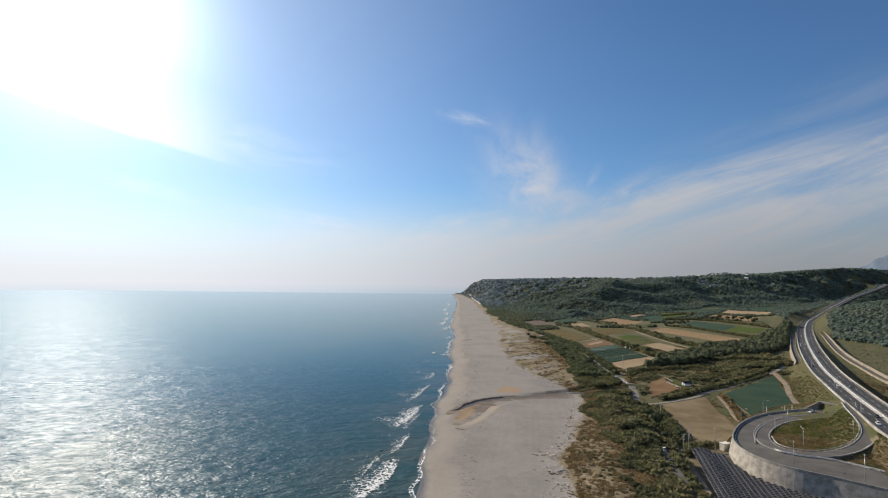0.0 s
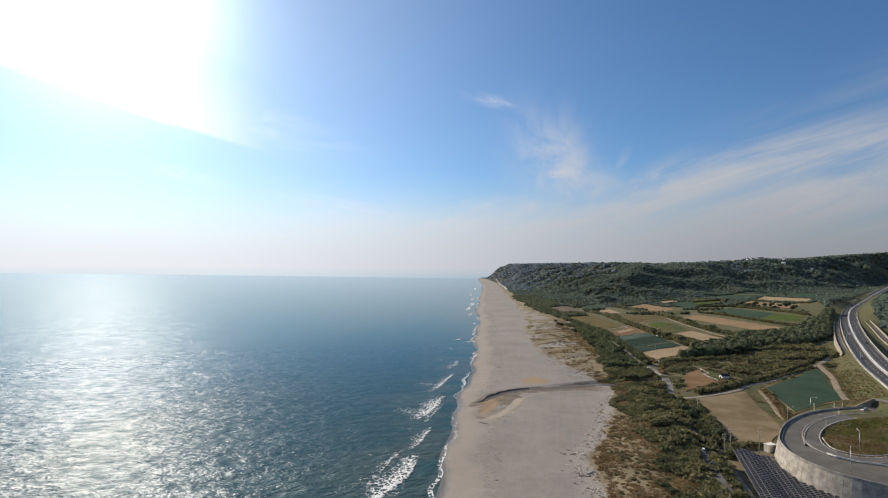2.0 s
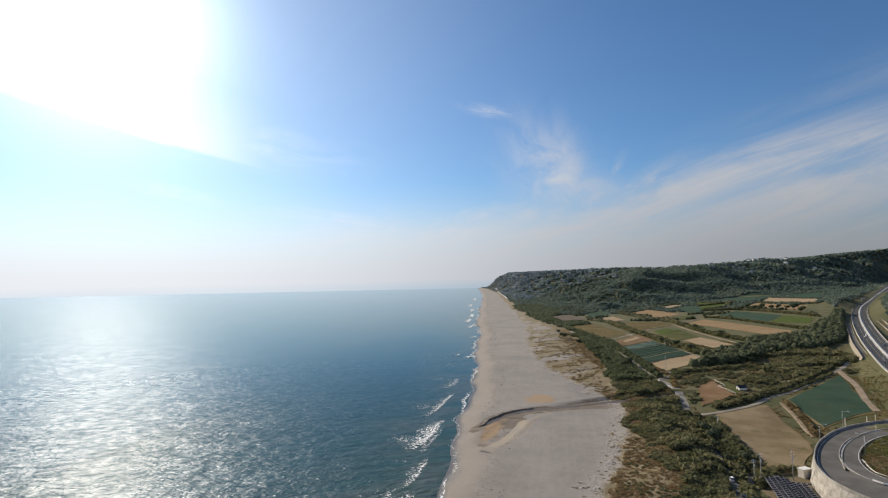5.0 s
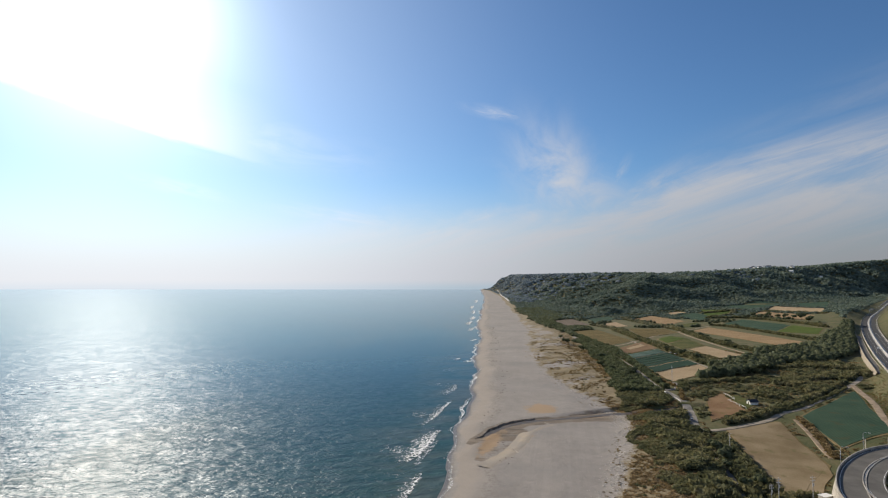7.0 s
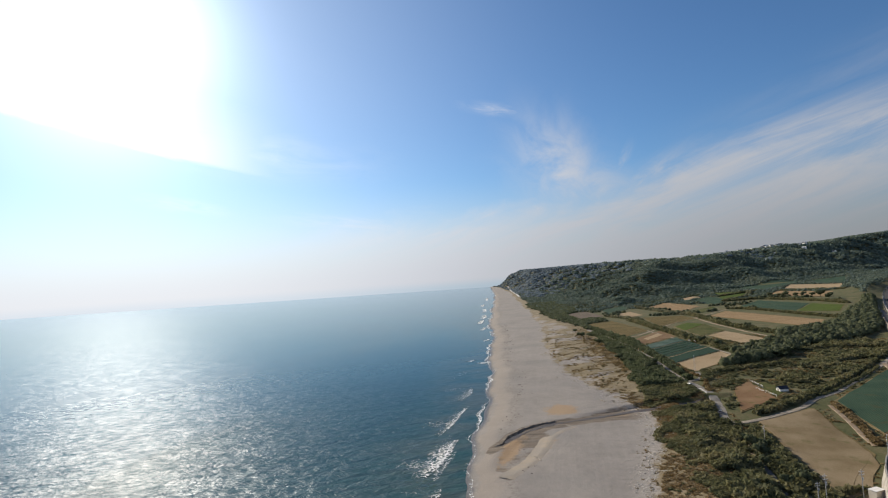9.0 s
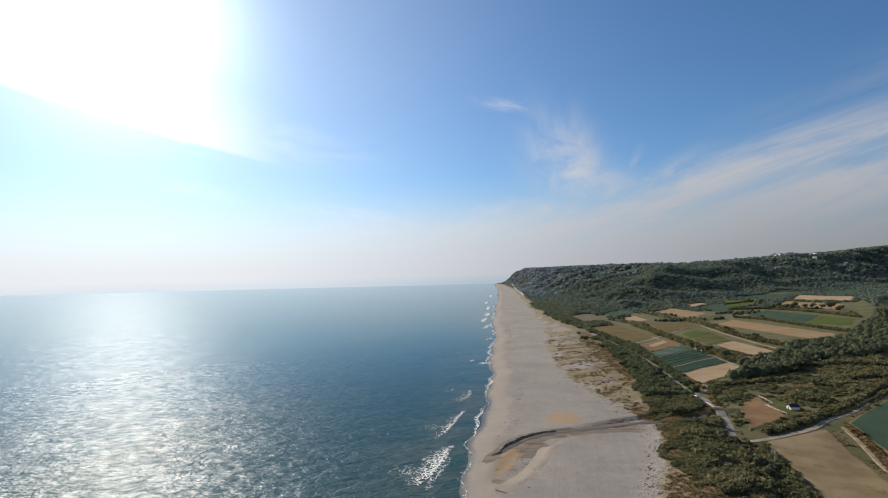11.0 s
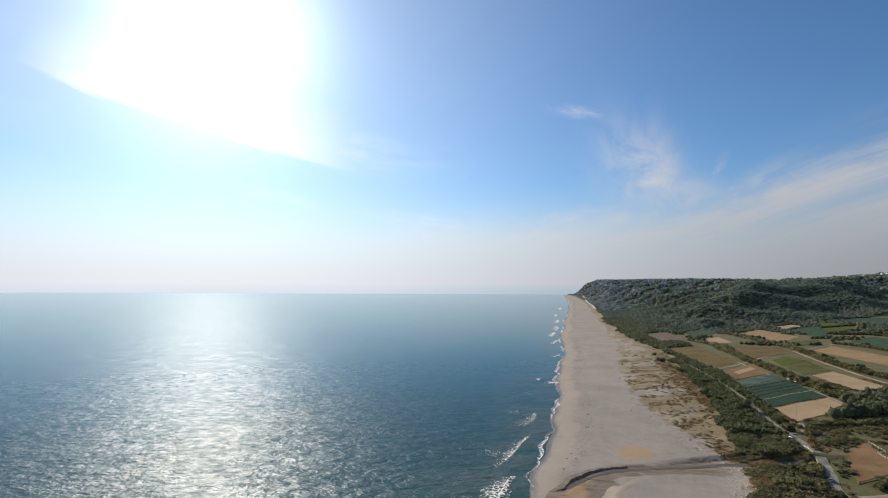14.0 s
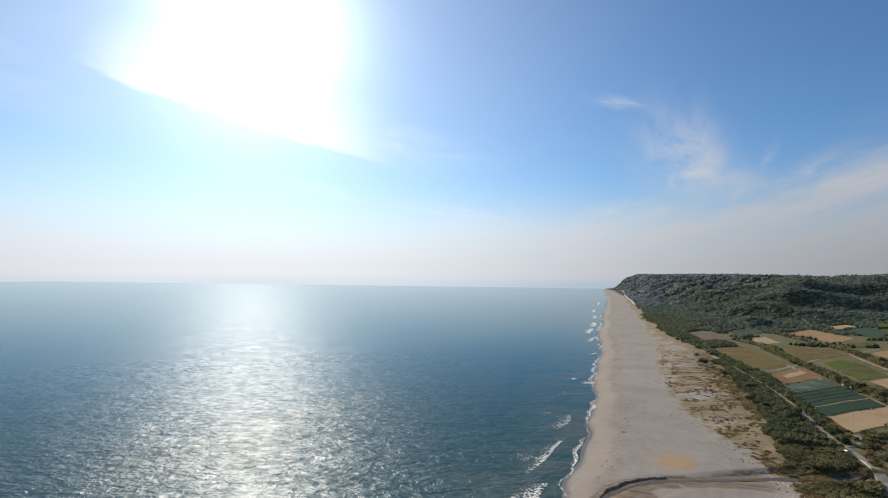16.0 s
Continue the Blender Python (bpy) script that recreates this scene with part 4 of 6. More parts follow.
def retaining_wall():
    """The curved wall of panels under the loop, each panel proud of its joints."""
    root = tagged(new("retaining_wall"), "tall curved concrete retaining wall with stained panels", "wall", kind="structure")
    line = RAMP_A.copy()
    line[:, :2] += side_of(line) * -5.4
    foot = np.full(len(line), 1.6)
    out = -side_of(line)
    lean = 0.22

    def face(i, z):
        return line[i, :2] + out[i] * (line[i, 2] - z) * lean

    v = np.concatenate([np.column_stack([line[:, :2] + out * ((line[:, 2] - foot) * lean)[:, None], foot]), np.column_stack([line[:, :2], line[:, 2] - 0.25])])
    k = len(line)
    f = np.column_stack([np.arange(k - 1), np.arange(1, k), np.arange(k + 1, 2 * k), np.arange(k, 2 * k - 1)])
    part("wall_core", mesh_np("wall_core", v, f, [M_CONCRETE], smooth=False), root)
    r = side_of(line)
    for i in range(0, k - 1):
        for lo, hi in ((foot[i], foot[i] + (line[i, 2] - foot[i]) * 0.33), (foot[i] + (line[i, 2] - foot[i]) * 0.345, foot[i] + (line[i, 2] - foot[i]) * 0.67),
                       (foot[i] + (line[i, 2] - foot[i]) * 0.685, line[i, 2] - 0.28)):
            o = -r[i] * 0.1
            (al, bl), (ah, bh) = ((face(i, z) * 0.985 + face(i + 1, z) * 0.015, face(i, z) * 0.015 + face(i + 1, z) * 0.985) for z in (lo, hi))
            c = [(*al, lo), (*bl, lo), (*bh, hi), (*ah, hi), (*(al + o), lo), (*(bl + o), lo), (*(bh + o), hi), (*(ah + o), hi)]
            part("wall_panel", mesh_np("wall_panel", c, [(4, 5, 6, 7), (0, 1, 5, 4), (3, 2, 6, 7), (0, 3, 7, 4), (1, 2, 6, 5)], [M_PANEL], smooth=False), root)


M_PANEL = material("concrete_panel", [(0.23, 0.212, 0.188), (0.335, 0.312, 0.278), (0.41, 0.385, 0.345)], 0.35, 2.5, 0.92, 0.2, piece=0.08)
retaining_wall()


# ---------------------------------------------------------------- plants
def blob(seed, subdiv=2, flat=0.75, rough=0.3, open_foot=True):
    """A lumpy crown about one metre in radius, as arrays."""
    bm = bmesh.new()
    bmesh.ops.create_icosphere(bm, subdivisions=subdiv, radius=1.0)
    for v in bm.verts:
        k = 1 + rough * (noise.noise(v.co * 1.7 + Vector((seed * 7.1, seed, 3))) + 0.6 * noise.noise(v.co * 4.1 + Vector((seed, 9, seed))))
        v.co *= k
        v.co.z *= flat
    bm.verts.ensure_lookup_table()
    vs = np.array([v.co[:] for v in bm.verts])
    fs = np.array([[v.index for v in f.verts] for f in bm.faces])
    bm.free()
    if open_foot:
        low = vs[fs].mean(1)[:, 2] > -0.42 * flat
        fs = fs[low]
    return vs, fs


def tufts(count, seed, size=0.3, flat=0.75, spread=1.0):
    """Leaf sprays that stand out of a crown: one bent pair of triangles each."""
    rng = np.random.default_rng(seed)
    d = rng.normal(size=(count, 3))
    d[:, 2] = np.abs(d[:, 2]) * 0.9 - 0.2
    d /= np.linalg.norm(d, axis=1)[:, None]
    c = d * rng.uniform(0.85, 1.15, (count, 1)) * spread
    c[:, 2] *= flat
    a, b = rng.normal(size=(count, 3)), rng.normal(size=(count, 3))
    a /= np.linalg.norm(a, axis=1)[:, None]
    b -= (b * a).sum(1)[:, None] * a
    b /= np.linalg.norm(b, axis=1)[:, None]
    s = rng.uniform(0.6, 1.3, (count, 1)) * size
    v = np.stack([c - a * s * 0.5, c + b * s * 0.9, c + a * s * 0.6, c - b * s * 0.7 + d * s * 0.3], 1).reshape(-1, 3)
    i = np.arange(count)[:, None] * 4
    f = np.concatenate([i + [0, 1, 2], i + [0, 2, 3]])
    return v, f


def joined(*pieces):
    vs, fs, k = [], [], 0
    for v, f in pieces:
        vs.append(v), fs.append(f + k)
        k += len(v)
    return np.concatenate(vs), np.concatenate(fs)


def strew(name, pos, size, shapes, mat, label, category, tall=1.0, seed=1):
    """Many plants of a few shapes as one object: places, sizes, turned at random."""
    rng = np.random.default_rng(seed)
    which = rng.integers(0, len(shapes), len(pos))
    turn = rng.uniform(0, 2 * np.pi, len(pos))
    stretch = rng.uniform(0.8, 1.25, len(pos)) * tall
    vs, fs, k = [], [], 0
    for w, (bv, bf) in enumerate(shapes):
        m = np.where(which == w)[0]
        if not len(m):
            continue
        c, s = np.cos(turn[m])[:, None], np.sin(turn[m])[:, None]
        x = (bv[None, :, 0] * c - bv[None, :, 1] * s) * size[m, None] + pos[m, 0, None]
        y = (bv[None, :, 0] * s + bv[None, :, 1] * c) * size[m, None] + pos[m, 1, None]
        z = (bv[None, :, 2] * stretch[m, None]) * size[m, None] + pos[m, 2, None]
        vs.append(np.stack([x, y, z], -1).reshape(-1, 3))
        fs.append((bf[None] + (np.arange(len(m)) * len(bv))[:, None, None] + k).reshape(-1, 3))
        k += len(m) * len(bv)
    ob = new(name, mesh_np(name, np.concatenate(vs), np.concatenate(fs), [mat]))
    return tagged(ob, label, category, kind="stuff")


def scatter(x0, x1, y0, y1, gap, seed):
    rng = np.random.default_rng(seed)
    x, y = np.meshgrid(np.arange(x0, x1, gap), np.arange(y0, y1, gap))
    x, y = x.ravel(), y.ravel()
    return x + rng.uniform(-0.5, 0.5, x.shape) * gap, y + rng.uniform(-0.5, 0.5, y.shape) * gap


def free_ground(x, y, grow=2.0):
    """Where no field, road, ramp or array lies."""
    ok = np.ones(x.shape, bool)
    for c in FIELD_SHAPES:
        mid = np.mean(c, axis=0)
        ok &= ~inside(x, y, tuple((mid[0] + (p[0] - mid[0]) * 1.03, mid[1] + (p[1] - mid[1]) * 1.03) for p in c))
    for line, w in ROAD_LINES:
        ok &= near_line(x, y, line[::2])[0] > w + grow * 0.6
    ok &= near_line(x, y, HWY_LINE)[0] > 23
    ok &= ~inside(x, y, LOOP)
    ok &= near_line(x, y, RAMP_A[::2])[0] > 9
    ok &= ~inside(x, y, SOLAR)
    return ok


CROWNS = [blob(i, 2, 0.8, 0.45) for i in range(5)]
CANOPY = [joined(blob(30 + i, 1, 0.62, 0.55), tufts(9, 130 + i, 0.5, 0.6)) for i in range(6)]
FINE = [joined(blob(60 + i, 1, 0.62, 0.6), tufts(46, 80 + i, 0.52, 0.75)) for i in range(6)]
GRASS = [tufts(26, 90 + i, 0.55, 0.4, 0.8) for i in range(5)]


def hill_woods():
    x, y = scatter(-120, 2300, 1260, 3450, 8.3, 11)
    d = x - shore_x(y)
    t = hill_in(x, y) + 45 * wobble(x, y, 70, 4)
    far = np.hypot(x, y) > 2300
    rng = np.random.default_rng(5)
    ok = (d > along(SCRUB_EDGE, y)) & (t < np.where(x > 1150, 560, 520)) & free_ground(x, y) & ~(far & (rng.random(x.shape) < 0.55)) & (x < 0.76 * y + 60)
    ok &= rng.random(x.shape) > np.clip((y - 2050) / 900, 0, 1) * (x < 900)
    x, y = x[ok], y[ok]
    size = rng.uniform(3.4, 6.6, x.shape) * np.where(np.hypot(x, y) > 2300, 1.6, 1.0)
    size *= np.where(hill_in(x, y) < -10, 0.62, 1.0)
    p = np.column_stack([x, y, height(x, y) + size * 0.35])
    strew("hill_woods", p, size, CANOPY, M_HAZYHILL, "dense dark green woods covering the hills", "woods", 0.95, 3)
    # with distance more trees take the copy whose colour holds haze
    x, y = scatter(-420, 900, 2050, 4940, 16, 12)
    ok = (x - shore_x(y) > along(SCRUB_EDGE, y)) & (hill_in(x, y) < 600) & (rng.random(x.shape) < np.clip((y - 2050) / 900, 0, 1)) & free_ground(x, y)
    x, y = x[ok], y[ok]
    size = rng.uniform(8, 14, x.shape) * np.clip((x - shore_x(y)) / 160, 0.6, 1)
    strew("far_woods", np.column_stack([x, y, height(x, y) + size * 0.2]), size, CANOPY, M_HAZEWOOD, "pale hazy woods along the distant coast", "woods", 0.6, 4)
    x, y = scatter(380, 1150, 700, 1500, 8.0, 13)
    ok = free_ground(x, y) & (height(x, y) > 17) & (near_line(x, y, HWY_LINE)[0] > 34) & (x > 0.42 * y + 90)
    x, y = x[ok], y[ok]
    size = rng.uniform(2.8, 5.2, x.shape)
    strew("roadside_woods", np.column_stack([x, y, height(x, y) + size * 0.35]), size, CANOPY, M_HAZYHILL, "dark green woods on the rise beyond the highway", "woods", 0.95, 5)


def dune_scrub():
    rng = np.random.default_rng(21)
    x, y = scatter(20, 110, 190, 500, 1.8, 14)
    d = x - shore_x(y)
    e = along(SCRUB_EDGE, y)
    open_patch = wobble(x, y, 16, 9) > 0.55
    ok = (d > e - 8 + 10 * wobble(x, y, 12, 8)) & free_ground(x, y, 0.3) & (x < 104) & ~(open_patch & (x < 80))
    stream = near_line(x, y, STREAM_LINE)[0] > np.where(x > 70, 8, 5)
    ok &= stream & ~((wobble(x, y, 9, 2) > 0.35) & (d < e + 8))
    x, y = x[ok], y[ok]
    tall = 0.5 + 0.5 * np.clip((x - shore_x(y) - along(SCRUB_EDGE, y)) / 22 + 0.4 * wobble(x, y, 14, 3), 0, 1)
    size = rng.uniform(0.9, 1.9, x.shape) * (0.72 + 0.4 * tall)
    strew("dune_scrub", np.column_stack([x, y, height(x, y) + size * 0.35 * tall]), size, FINE, M_SCRUB, "dense green coastal scrub on the dune", "shrubs", 0.72, 6)
    # taller rounded bushes in drifts behind the dune grass
    x, y = scatter(30, 106, 190, 470, 2.7, 27)
    d = x - shore_x(y)
    inner = d - along(SCRUB_EDGE, y)
    ok = (inner > 3) & free_ground(x, y, 1.0) & (near_line(x, y, STREAM_LINE)[0] > 9) & (wobble(x, y, 13, 6) + 0.5 * wobble(x, y, 5, 3) + 0.012 * inner > 0.12)
    x, y = x[ok], y[ok]
    size = rng.uniform(1.5, 3.0, x.shape)
    strew("dune_bushes", np.column_stack([x, y, height(x, y) + size * 0.42]), size, FINE, M_SCRUB, "rounded dark green bushes on the dune", "shrubs", 0.85, 29)
    x, y = scatter(-60, 112, 500, 900, 2.15, 24)
    d = x - shore_x(y)
    e = along(SCRUB_EDGE, y)
    ok = (d > e - 6 + 8 * wobble(x, y, 14, 8)) & (d < 178 + 16 * wobble(x, y, 60, 1)) & free_ground(x, y, 1.2)
    x, y = x[ok], y[ok]
    size = rng.uniform(1.2, 2.6, x.shape)
    strew("windbreak_scrub", np.column_stack([x, y, height(x, y) + size * 0.55]), size, FINE, M_TREE, "thick dark green windbreak scrub beside the coastal road", "shrubs", 1.1, 25)
    x, y = scatter(-120, 112, 900, 1700, 3.8, 15)
    d = x - shore_x(y)
    e = along(SCRUB_EDGE, y)
    ok = (d > e - 4 + 10 * wobble(x, y, 14, 8)) & (d < 190 + 18 * wobble(x, y, 60, 1)) & free_ground(x, y)
    x, y = x[ok], y[ok]
    size = rng.uniform(1.7, 3.3, x.shape)
    strew("windbreak_woods", np.column_stack([x, y, height(x, y) + size * 0.55]), size, CANOPY, M_TREE, "dark green windbreak woods behind the beach", "shrubs", 1.05, 7)


def hedge(label, pts, width, size, gap, seed, mat=None, tall=1.05):
    line = curve_points(pts, gap)
    rng = np.random.default_rng(seed)
    n = max(1, int(width / gap))
    r = side_of(line)
    x = np.concatenate([line[:, 0] + r[:, 0] * o for o in rng.uniform(-width / 2, width / 2, n)]) + rng.normal(0, 0.5, len(line) * n)
    y = np.concatenate([line[:, 1] + r[:, 1] * o for o in rng.uniform(-width / 2, width / 2, n)]) + rng.normal(0, gap * 0.4, len(line) * n)
    keep = (rng.random(len(x)) > 0.12)
    x, y = x[keep], y[keep]
    s = rng.uniform(size * 0.6, size * 1.25, len(x))
    p = np.column_stack([x, y, height(x, y) + s * 0.5])
    strew("hedge", p, s, CROWNS if size > 2.8 else FINE, mat or M_SCRUB, label, "hedge", tall, seed)


def plain_woods():
    rng = np.random.default_rng(31)
    # the tall belt between the fields and the wild ground
    belt = ((150, 556), (172, 596), (180, 622), (216, 664), (254, 706), (269, 744), (300, 762), (330, 768), (364, 806), (420, 890), (470, 955), (520, 1040),
            (560, 1060), (500, 930), (440, 830), (390, 760), (335, 690), (300, 660), (262, 655), (220, 612), (190, 580))
    x, y = scatter(140, 600, 540, 1080, 4.6, 16)
    ok = inside(x, y, belt) & free_ground(x, y)
    x, y = x[ok], y[ok]
    size = rng.uniform(2.6, 4.6, x.shape)
    strew("tree_belt", np.column_stack([x, y, height(x, y) + size * 0.75]), size, [joined(c, tufts(40, 50 + i, 0.3, 0.8)) for i, c in enumerate(CROWNS)],
          M_TREE, "tall dark green tree belt between the fields", "trees", 1.1, 8)
    # wild ground with low growth
    x, y = scatter(165, 310, 480, 720, 3.1, 20)
    near_road = np.clip((x - 0.45 * (y - 500) - 165) / 70, 0, 1)
    ok = free_ground(x, y) & ~inside(x, y, belt) & (y > 400 + 0.92 * (x - 100)) & (wobble(x, y, 21, 8) + 1.1 * near_road > 0.7)
    x, y = x[ok], y[ok]
    size = rng.uniform(1.2, 3.0, x.shape)
    strew("thicket", np.column_stack([x, y, height(x, y) + size * 0.5]), size, FINE, M_SCRUB, "dark green thicket below the highway bank", "shrubs", 0.95, 28)
    x, y = scatter(108, 300, 398, 720, 3.5, 17)
    ok = free_ground(x, y) & ~inside(x, y, belt) & (y > 375 + 0.92 * (x - 100)) & (wobble(x, y, 17, 6) > -0.15) & (x - shore_x(y) > 150)
    x, y = x[ok], y[ok]
    size = rng.uniform(0.6, 1.8, x.shape)
    strew("wild_shrubs", np.column_stack([x, y, height(x, y) + size * 0.3]), size, FINE, M_SCRUB, "low green shrubs on wild ground", "shrubs", 0.55, 9)
    x, y = scatter(108, 330, 300, 760, 3.0, 18)
    ok = free_ground(x, y) & ~inside(x, y, belt) & (wobble(x, y, 15, 2) > 0.05) & (x - shore_x(y) > 150)
    x, y = x[ok], y[ok]
    size = rng.uniform(0.6, 1.5, x.shape)
    strew("dry_weeds", np.column_stack([x, y, height(x, y) + size * 0.15]), size, GRASS, M_DRYGRASS, "clumps of dry yellow-brown weeds", "grass", 0.5, 10)
    # far end of the plain
    x, y = scatter(60, 500, 1060, 1560, 7.5, 19)
    ok = free_ground(x, y, 4) & (hill_in(x, y) < 30) & (wobble(x, y, 40, 3) > 0.25)
    x, y = x[ok], y[ok]
    size = rng.uniform(2.0, 3.6, x.shape)
    strew("field_edge_woods", np.column_stack([x, y, height(x, y) + size * 0.5]), size, CROWNS, M_TREE, "small woods between far fields", "trees", 1.0, 11)


def bank_growth():
    """Grass and low shrubs on the highway bank and the loop's island."""
    rng = np.random.default_rng(71)
    xa, ya = scatter(120, 330, 190, 640, 2.8, 72)
    xb, yb = scatter(330, 520, 400, 900, 4.6, 74)
    x, y = np.concatenate([xa, xb]), np.concatenate([ya, yb])
    dh = near_line(x, y, HWY_LINE)[0]
    hugging = (near_line(x, y, RAMP_A[::2])[0] > 6.5) & (near_line(x, y, RAMP_B[::2])[0] > 5.5)
    road_free = np.ones(x.shape, bool)
    for line, w in ROAD_LINES:
        road_free &= near_line(x, y, line[::2])[0] > w
    for c in FIELD_SHAPES:
        road_free &= ~inside(x, y, c)
    ok = hugging & road_free & (dh > 13.5) & ((dh < np.where(x > 0.45 * y + 90, 80, 46)) | inside(x, y, LOOP_INNER))
    x, y = x[ok], y[ok]
    t = wobble(x, y, 9, 3) + rng.normal(0, 0.35, x.shape)
    for name, m, mat, lab in (("bank_grass", t < 0.6, M_DRYGRASS, "ochre dry grass on the highway bank"), ("bank_shrubs", (t >= 0.3) & (~inside(x, y, LOOP_INNER) | (t + 0.012 * (y - 300) + 0.01 * (x - 170) > 0.95)), M_SCRUB, "green weeds and low shrubs on the bank")):
        if mat == M_DRYGRASS:
            m &= ~inside(x, y, LOOP_INNER) | (rng.random(x.shape) < 0.3)
        p = np.column_stack([x[m], y[m], height(x[m], y[m])])
        strew(name, p, rng.uniform(0.45, 0.95, m.sum()) * np.where(inside(x[m], y[m], LOOP_INNER), 1.5, 1.0), GRASS if mat == M_DRYGRASS else FINE, mat, lab, "grass", 0.4, 73)


def verge_turf():
    """Thick rough grass on the loop's island and the bank beside it, ochre on the seaward side and green inland."""
    rng = np.random.default_rng(81)
    xa, ya = scatter(126, 236, 244, 384, 1.25, 82)
    k = inside(xa, ya, LOOP_INNER)
    xb, yb = scatter(196, 262, 376, 520, 1.9, 83)
    kb = (near_line(xb, yb, HWY_LINE)[0] > 13.5) & (near_line(xb, yb, HWY_LINE)[0] < 40)
    for line, w in ROAD_LINES:
        kb &= near_line(xb, yb, line[::2])[0] > w
    for c in FIELD_SHAPES:
        kb &= ~inside(xb, yb, c)
    x, y = np.concatenate([xa[k], xb[kb]]), np.concatenate([ya[k], yb[kb]])
    k = (near_line(x, y, RAMP_A[::2])[0] > 6.0) & (near_line(x, y, RAMP_B[::2])[0] > 4.6)
    x, y = x[k], y[k]
    lush = 0.35 + 0.014 * (x - 172) + 0.012 * (y - 304) + 0.7 * wobble(x, y, 11, 5) + rng.normal(0, 0.25, x.shape)
    lush = np.where(y > 376, 0.5 * wobble(x, y, 12, 5) + rng.normal(0, 0.3, x.shape), lush)
    for name, m, mat, lab in (("ochre_turf", lush < 0.1, M_OCHREGRASS, "thick ochre autumn grass beside the ramps"), ("green_turf", lush >= 0.0, M_VERGE, "thick yellow-green grass beside the ramps")):
        strew(name, np.column_stack([x[m], y[m], height(x[m], y[m])]), rng.uniform(0.5, 1.1, m.sum()), GRASS, mat, lab, "grass", 0.45, 84)


hill_woods()
dune_scrub()
bank_growth()
verge_turf()
hedge("dark green hedge of shrubs along a farm track", ((150, 1000), (155, 960), (162, 868), (170, 800), (176, 729), (182, 690), (186, 640)), 9, 2.6, 2.6, 41)
hedge("dark green hedge beside the stubble field", ((252, 1070), (258, 1000), (256, 880), (262, 800), (272, 752)), 9, 2.7, 2.6, 42)
hedge("dark green hedge between far fields", ((205, 1300), (222, 1190), (240, 1104), (256, 1030)), 10, 3.0, 3.0, 43)
hedge("hedge of shrubs on the brown field's edge", ((330, 1095), (352, 1040), (374, 885), (384, 830)), 8, 2.3, 2.6, 44)
hedge("hedge between the cabbage field and the terrace", ((376, 1260), (440, 1220), (470, 1090), (476, 1000)), 9, 2.6, 2.8, 45)
hedge("low hedge at the terrace edge", ((545, 1408), (575, 1320), (592, 1240)), 6, 2.2, 2.6, 46)
hedge("shrubs below the long field", ((126, 1110), (150, 1040), (166, 985)), 10, 3.0, 3.0, 47)
hedge("shrubs round the fallow lot", ((160, 438), (178, 452), (215, 490), (250, 530)), 2, 1.1, 1.6, 48)
hedge("shrubs beside the cabbage field", ((168, 428), (165, 405), (161, 385), (155, 364)), 5, 1.2, 1.6, 49, M_DRYGRASS, 0.7)
hedge("dark shrubs along the lot", ((110, 389), (108, 352), (103, 325), (101, 308)), 6, 2.1, 2.0, 50)
hedge("dark shrubs behind the solar field", ((101, 302), (112, 307), (120, 310)), 3, 1.6, 1.3, 51)
hedge("dark shrubs along the pale lane", ((122, 419), (146, 432), (186, 468), (230, 518), (262, 556)), 6, 1.7, 1.8, 52)
hedge("shrubs on the bank of the paddock", ((121, 505), (132, 530), (160, 545), (200, 560)), 8, 1.7, 2.2, 53)
hedge("shrubs behind the dune road", ((112, 470), (120, 510), (116, 545), (112, 590), (104, 680)), 3, 1.3, 1.8, 54, M_DRYGRASS, 0.8)
hedge("hedge beside the green terrace", ((384, 1268), (448, 1330), (505, 1470)), 10, 3.0, 3.0, 55)
hedge("hedge in the far green field", ((410, 1400), (470, 1440), (520, 1460)), 8, 2.6, 3.0, 56)
plain_woods()


# ---------------------------------------------------------------- surf
def foam_patch(label, x0, y0, long, wide, lean, seed, lift=0.5, dense=0.95):
    """The broken face of a wave: a low ridge of white water, ragged at its back."""
    nu, nv = 40, 14
    u, v = np.meshgrid(np.linspace(-1, 1, nu), np.linspace(0, 1, nv), indexing="ij")
    c, s = math.cos(radians(lean)), math.sin(radians(lean))
    along_, back = u * long / 2, (0.5 - v) * wide * (0.55 + 0.45 * np.cos(u * 1.4)) + 0.5 * np.sin(u * 5 + seed) + 0.8 * np.sin(u * 2.1 + 2 * seed)
    x, y = x0 + along_ * s + back * c, y0 + along_ * c - back * s
    ridge = np.exp(-((v - 0.18) / 0.16) ** 2)
    z = 0.06 + lift * ridge * (1 - u ** 2) + 0.05 * np.sin(9 * u + seed)
    body = (1 - np.abs(u) ** 3) * np.where(v < 0.12, v / 0.12, 1 - 0.95 * ((v - 0.12) / 0.88) ** 0.7)
    me = mesh_np("breaker", np.stack([x, y, z], -1).reshape(-1, 3), grid_faces(nu, nv), [M_FOAM], {"foam": (body * dense).ravel()})
    tagged(new("breaker", me), label, "wave", group="breakers off the beach")


foam_patch("broken white wave with lacy foam", -57, 246, 70, 18, 8, 1, 0.5, 0.88)
foam_patch("thin lacy foam behind a broken wave", -63, 262, 50, 9, 8, 11, 0.2, 0.55)
foam_patch("faint fan of lacy foam", -56, 300, 50, 12, 6, 4, 0.2, 0.6)
foam_patch("white breaker close to the shore", -62, 362, 74, 18, 8, 2, 0.5, 0.88)
foam_patch("thin lacy foam of a spent wave", -56, 350, 60, 10, 4, 12, 0.15, 0.5)
foam_patch("lacy tail of a white breaker", -64, 440, 90, 10, 5, 3, 0.25, 0.7)
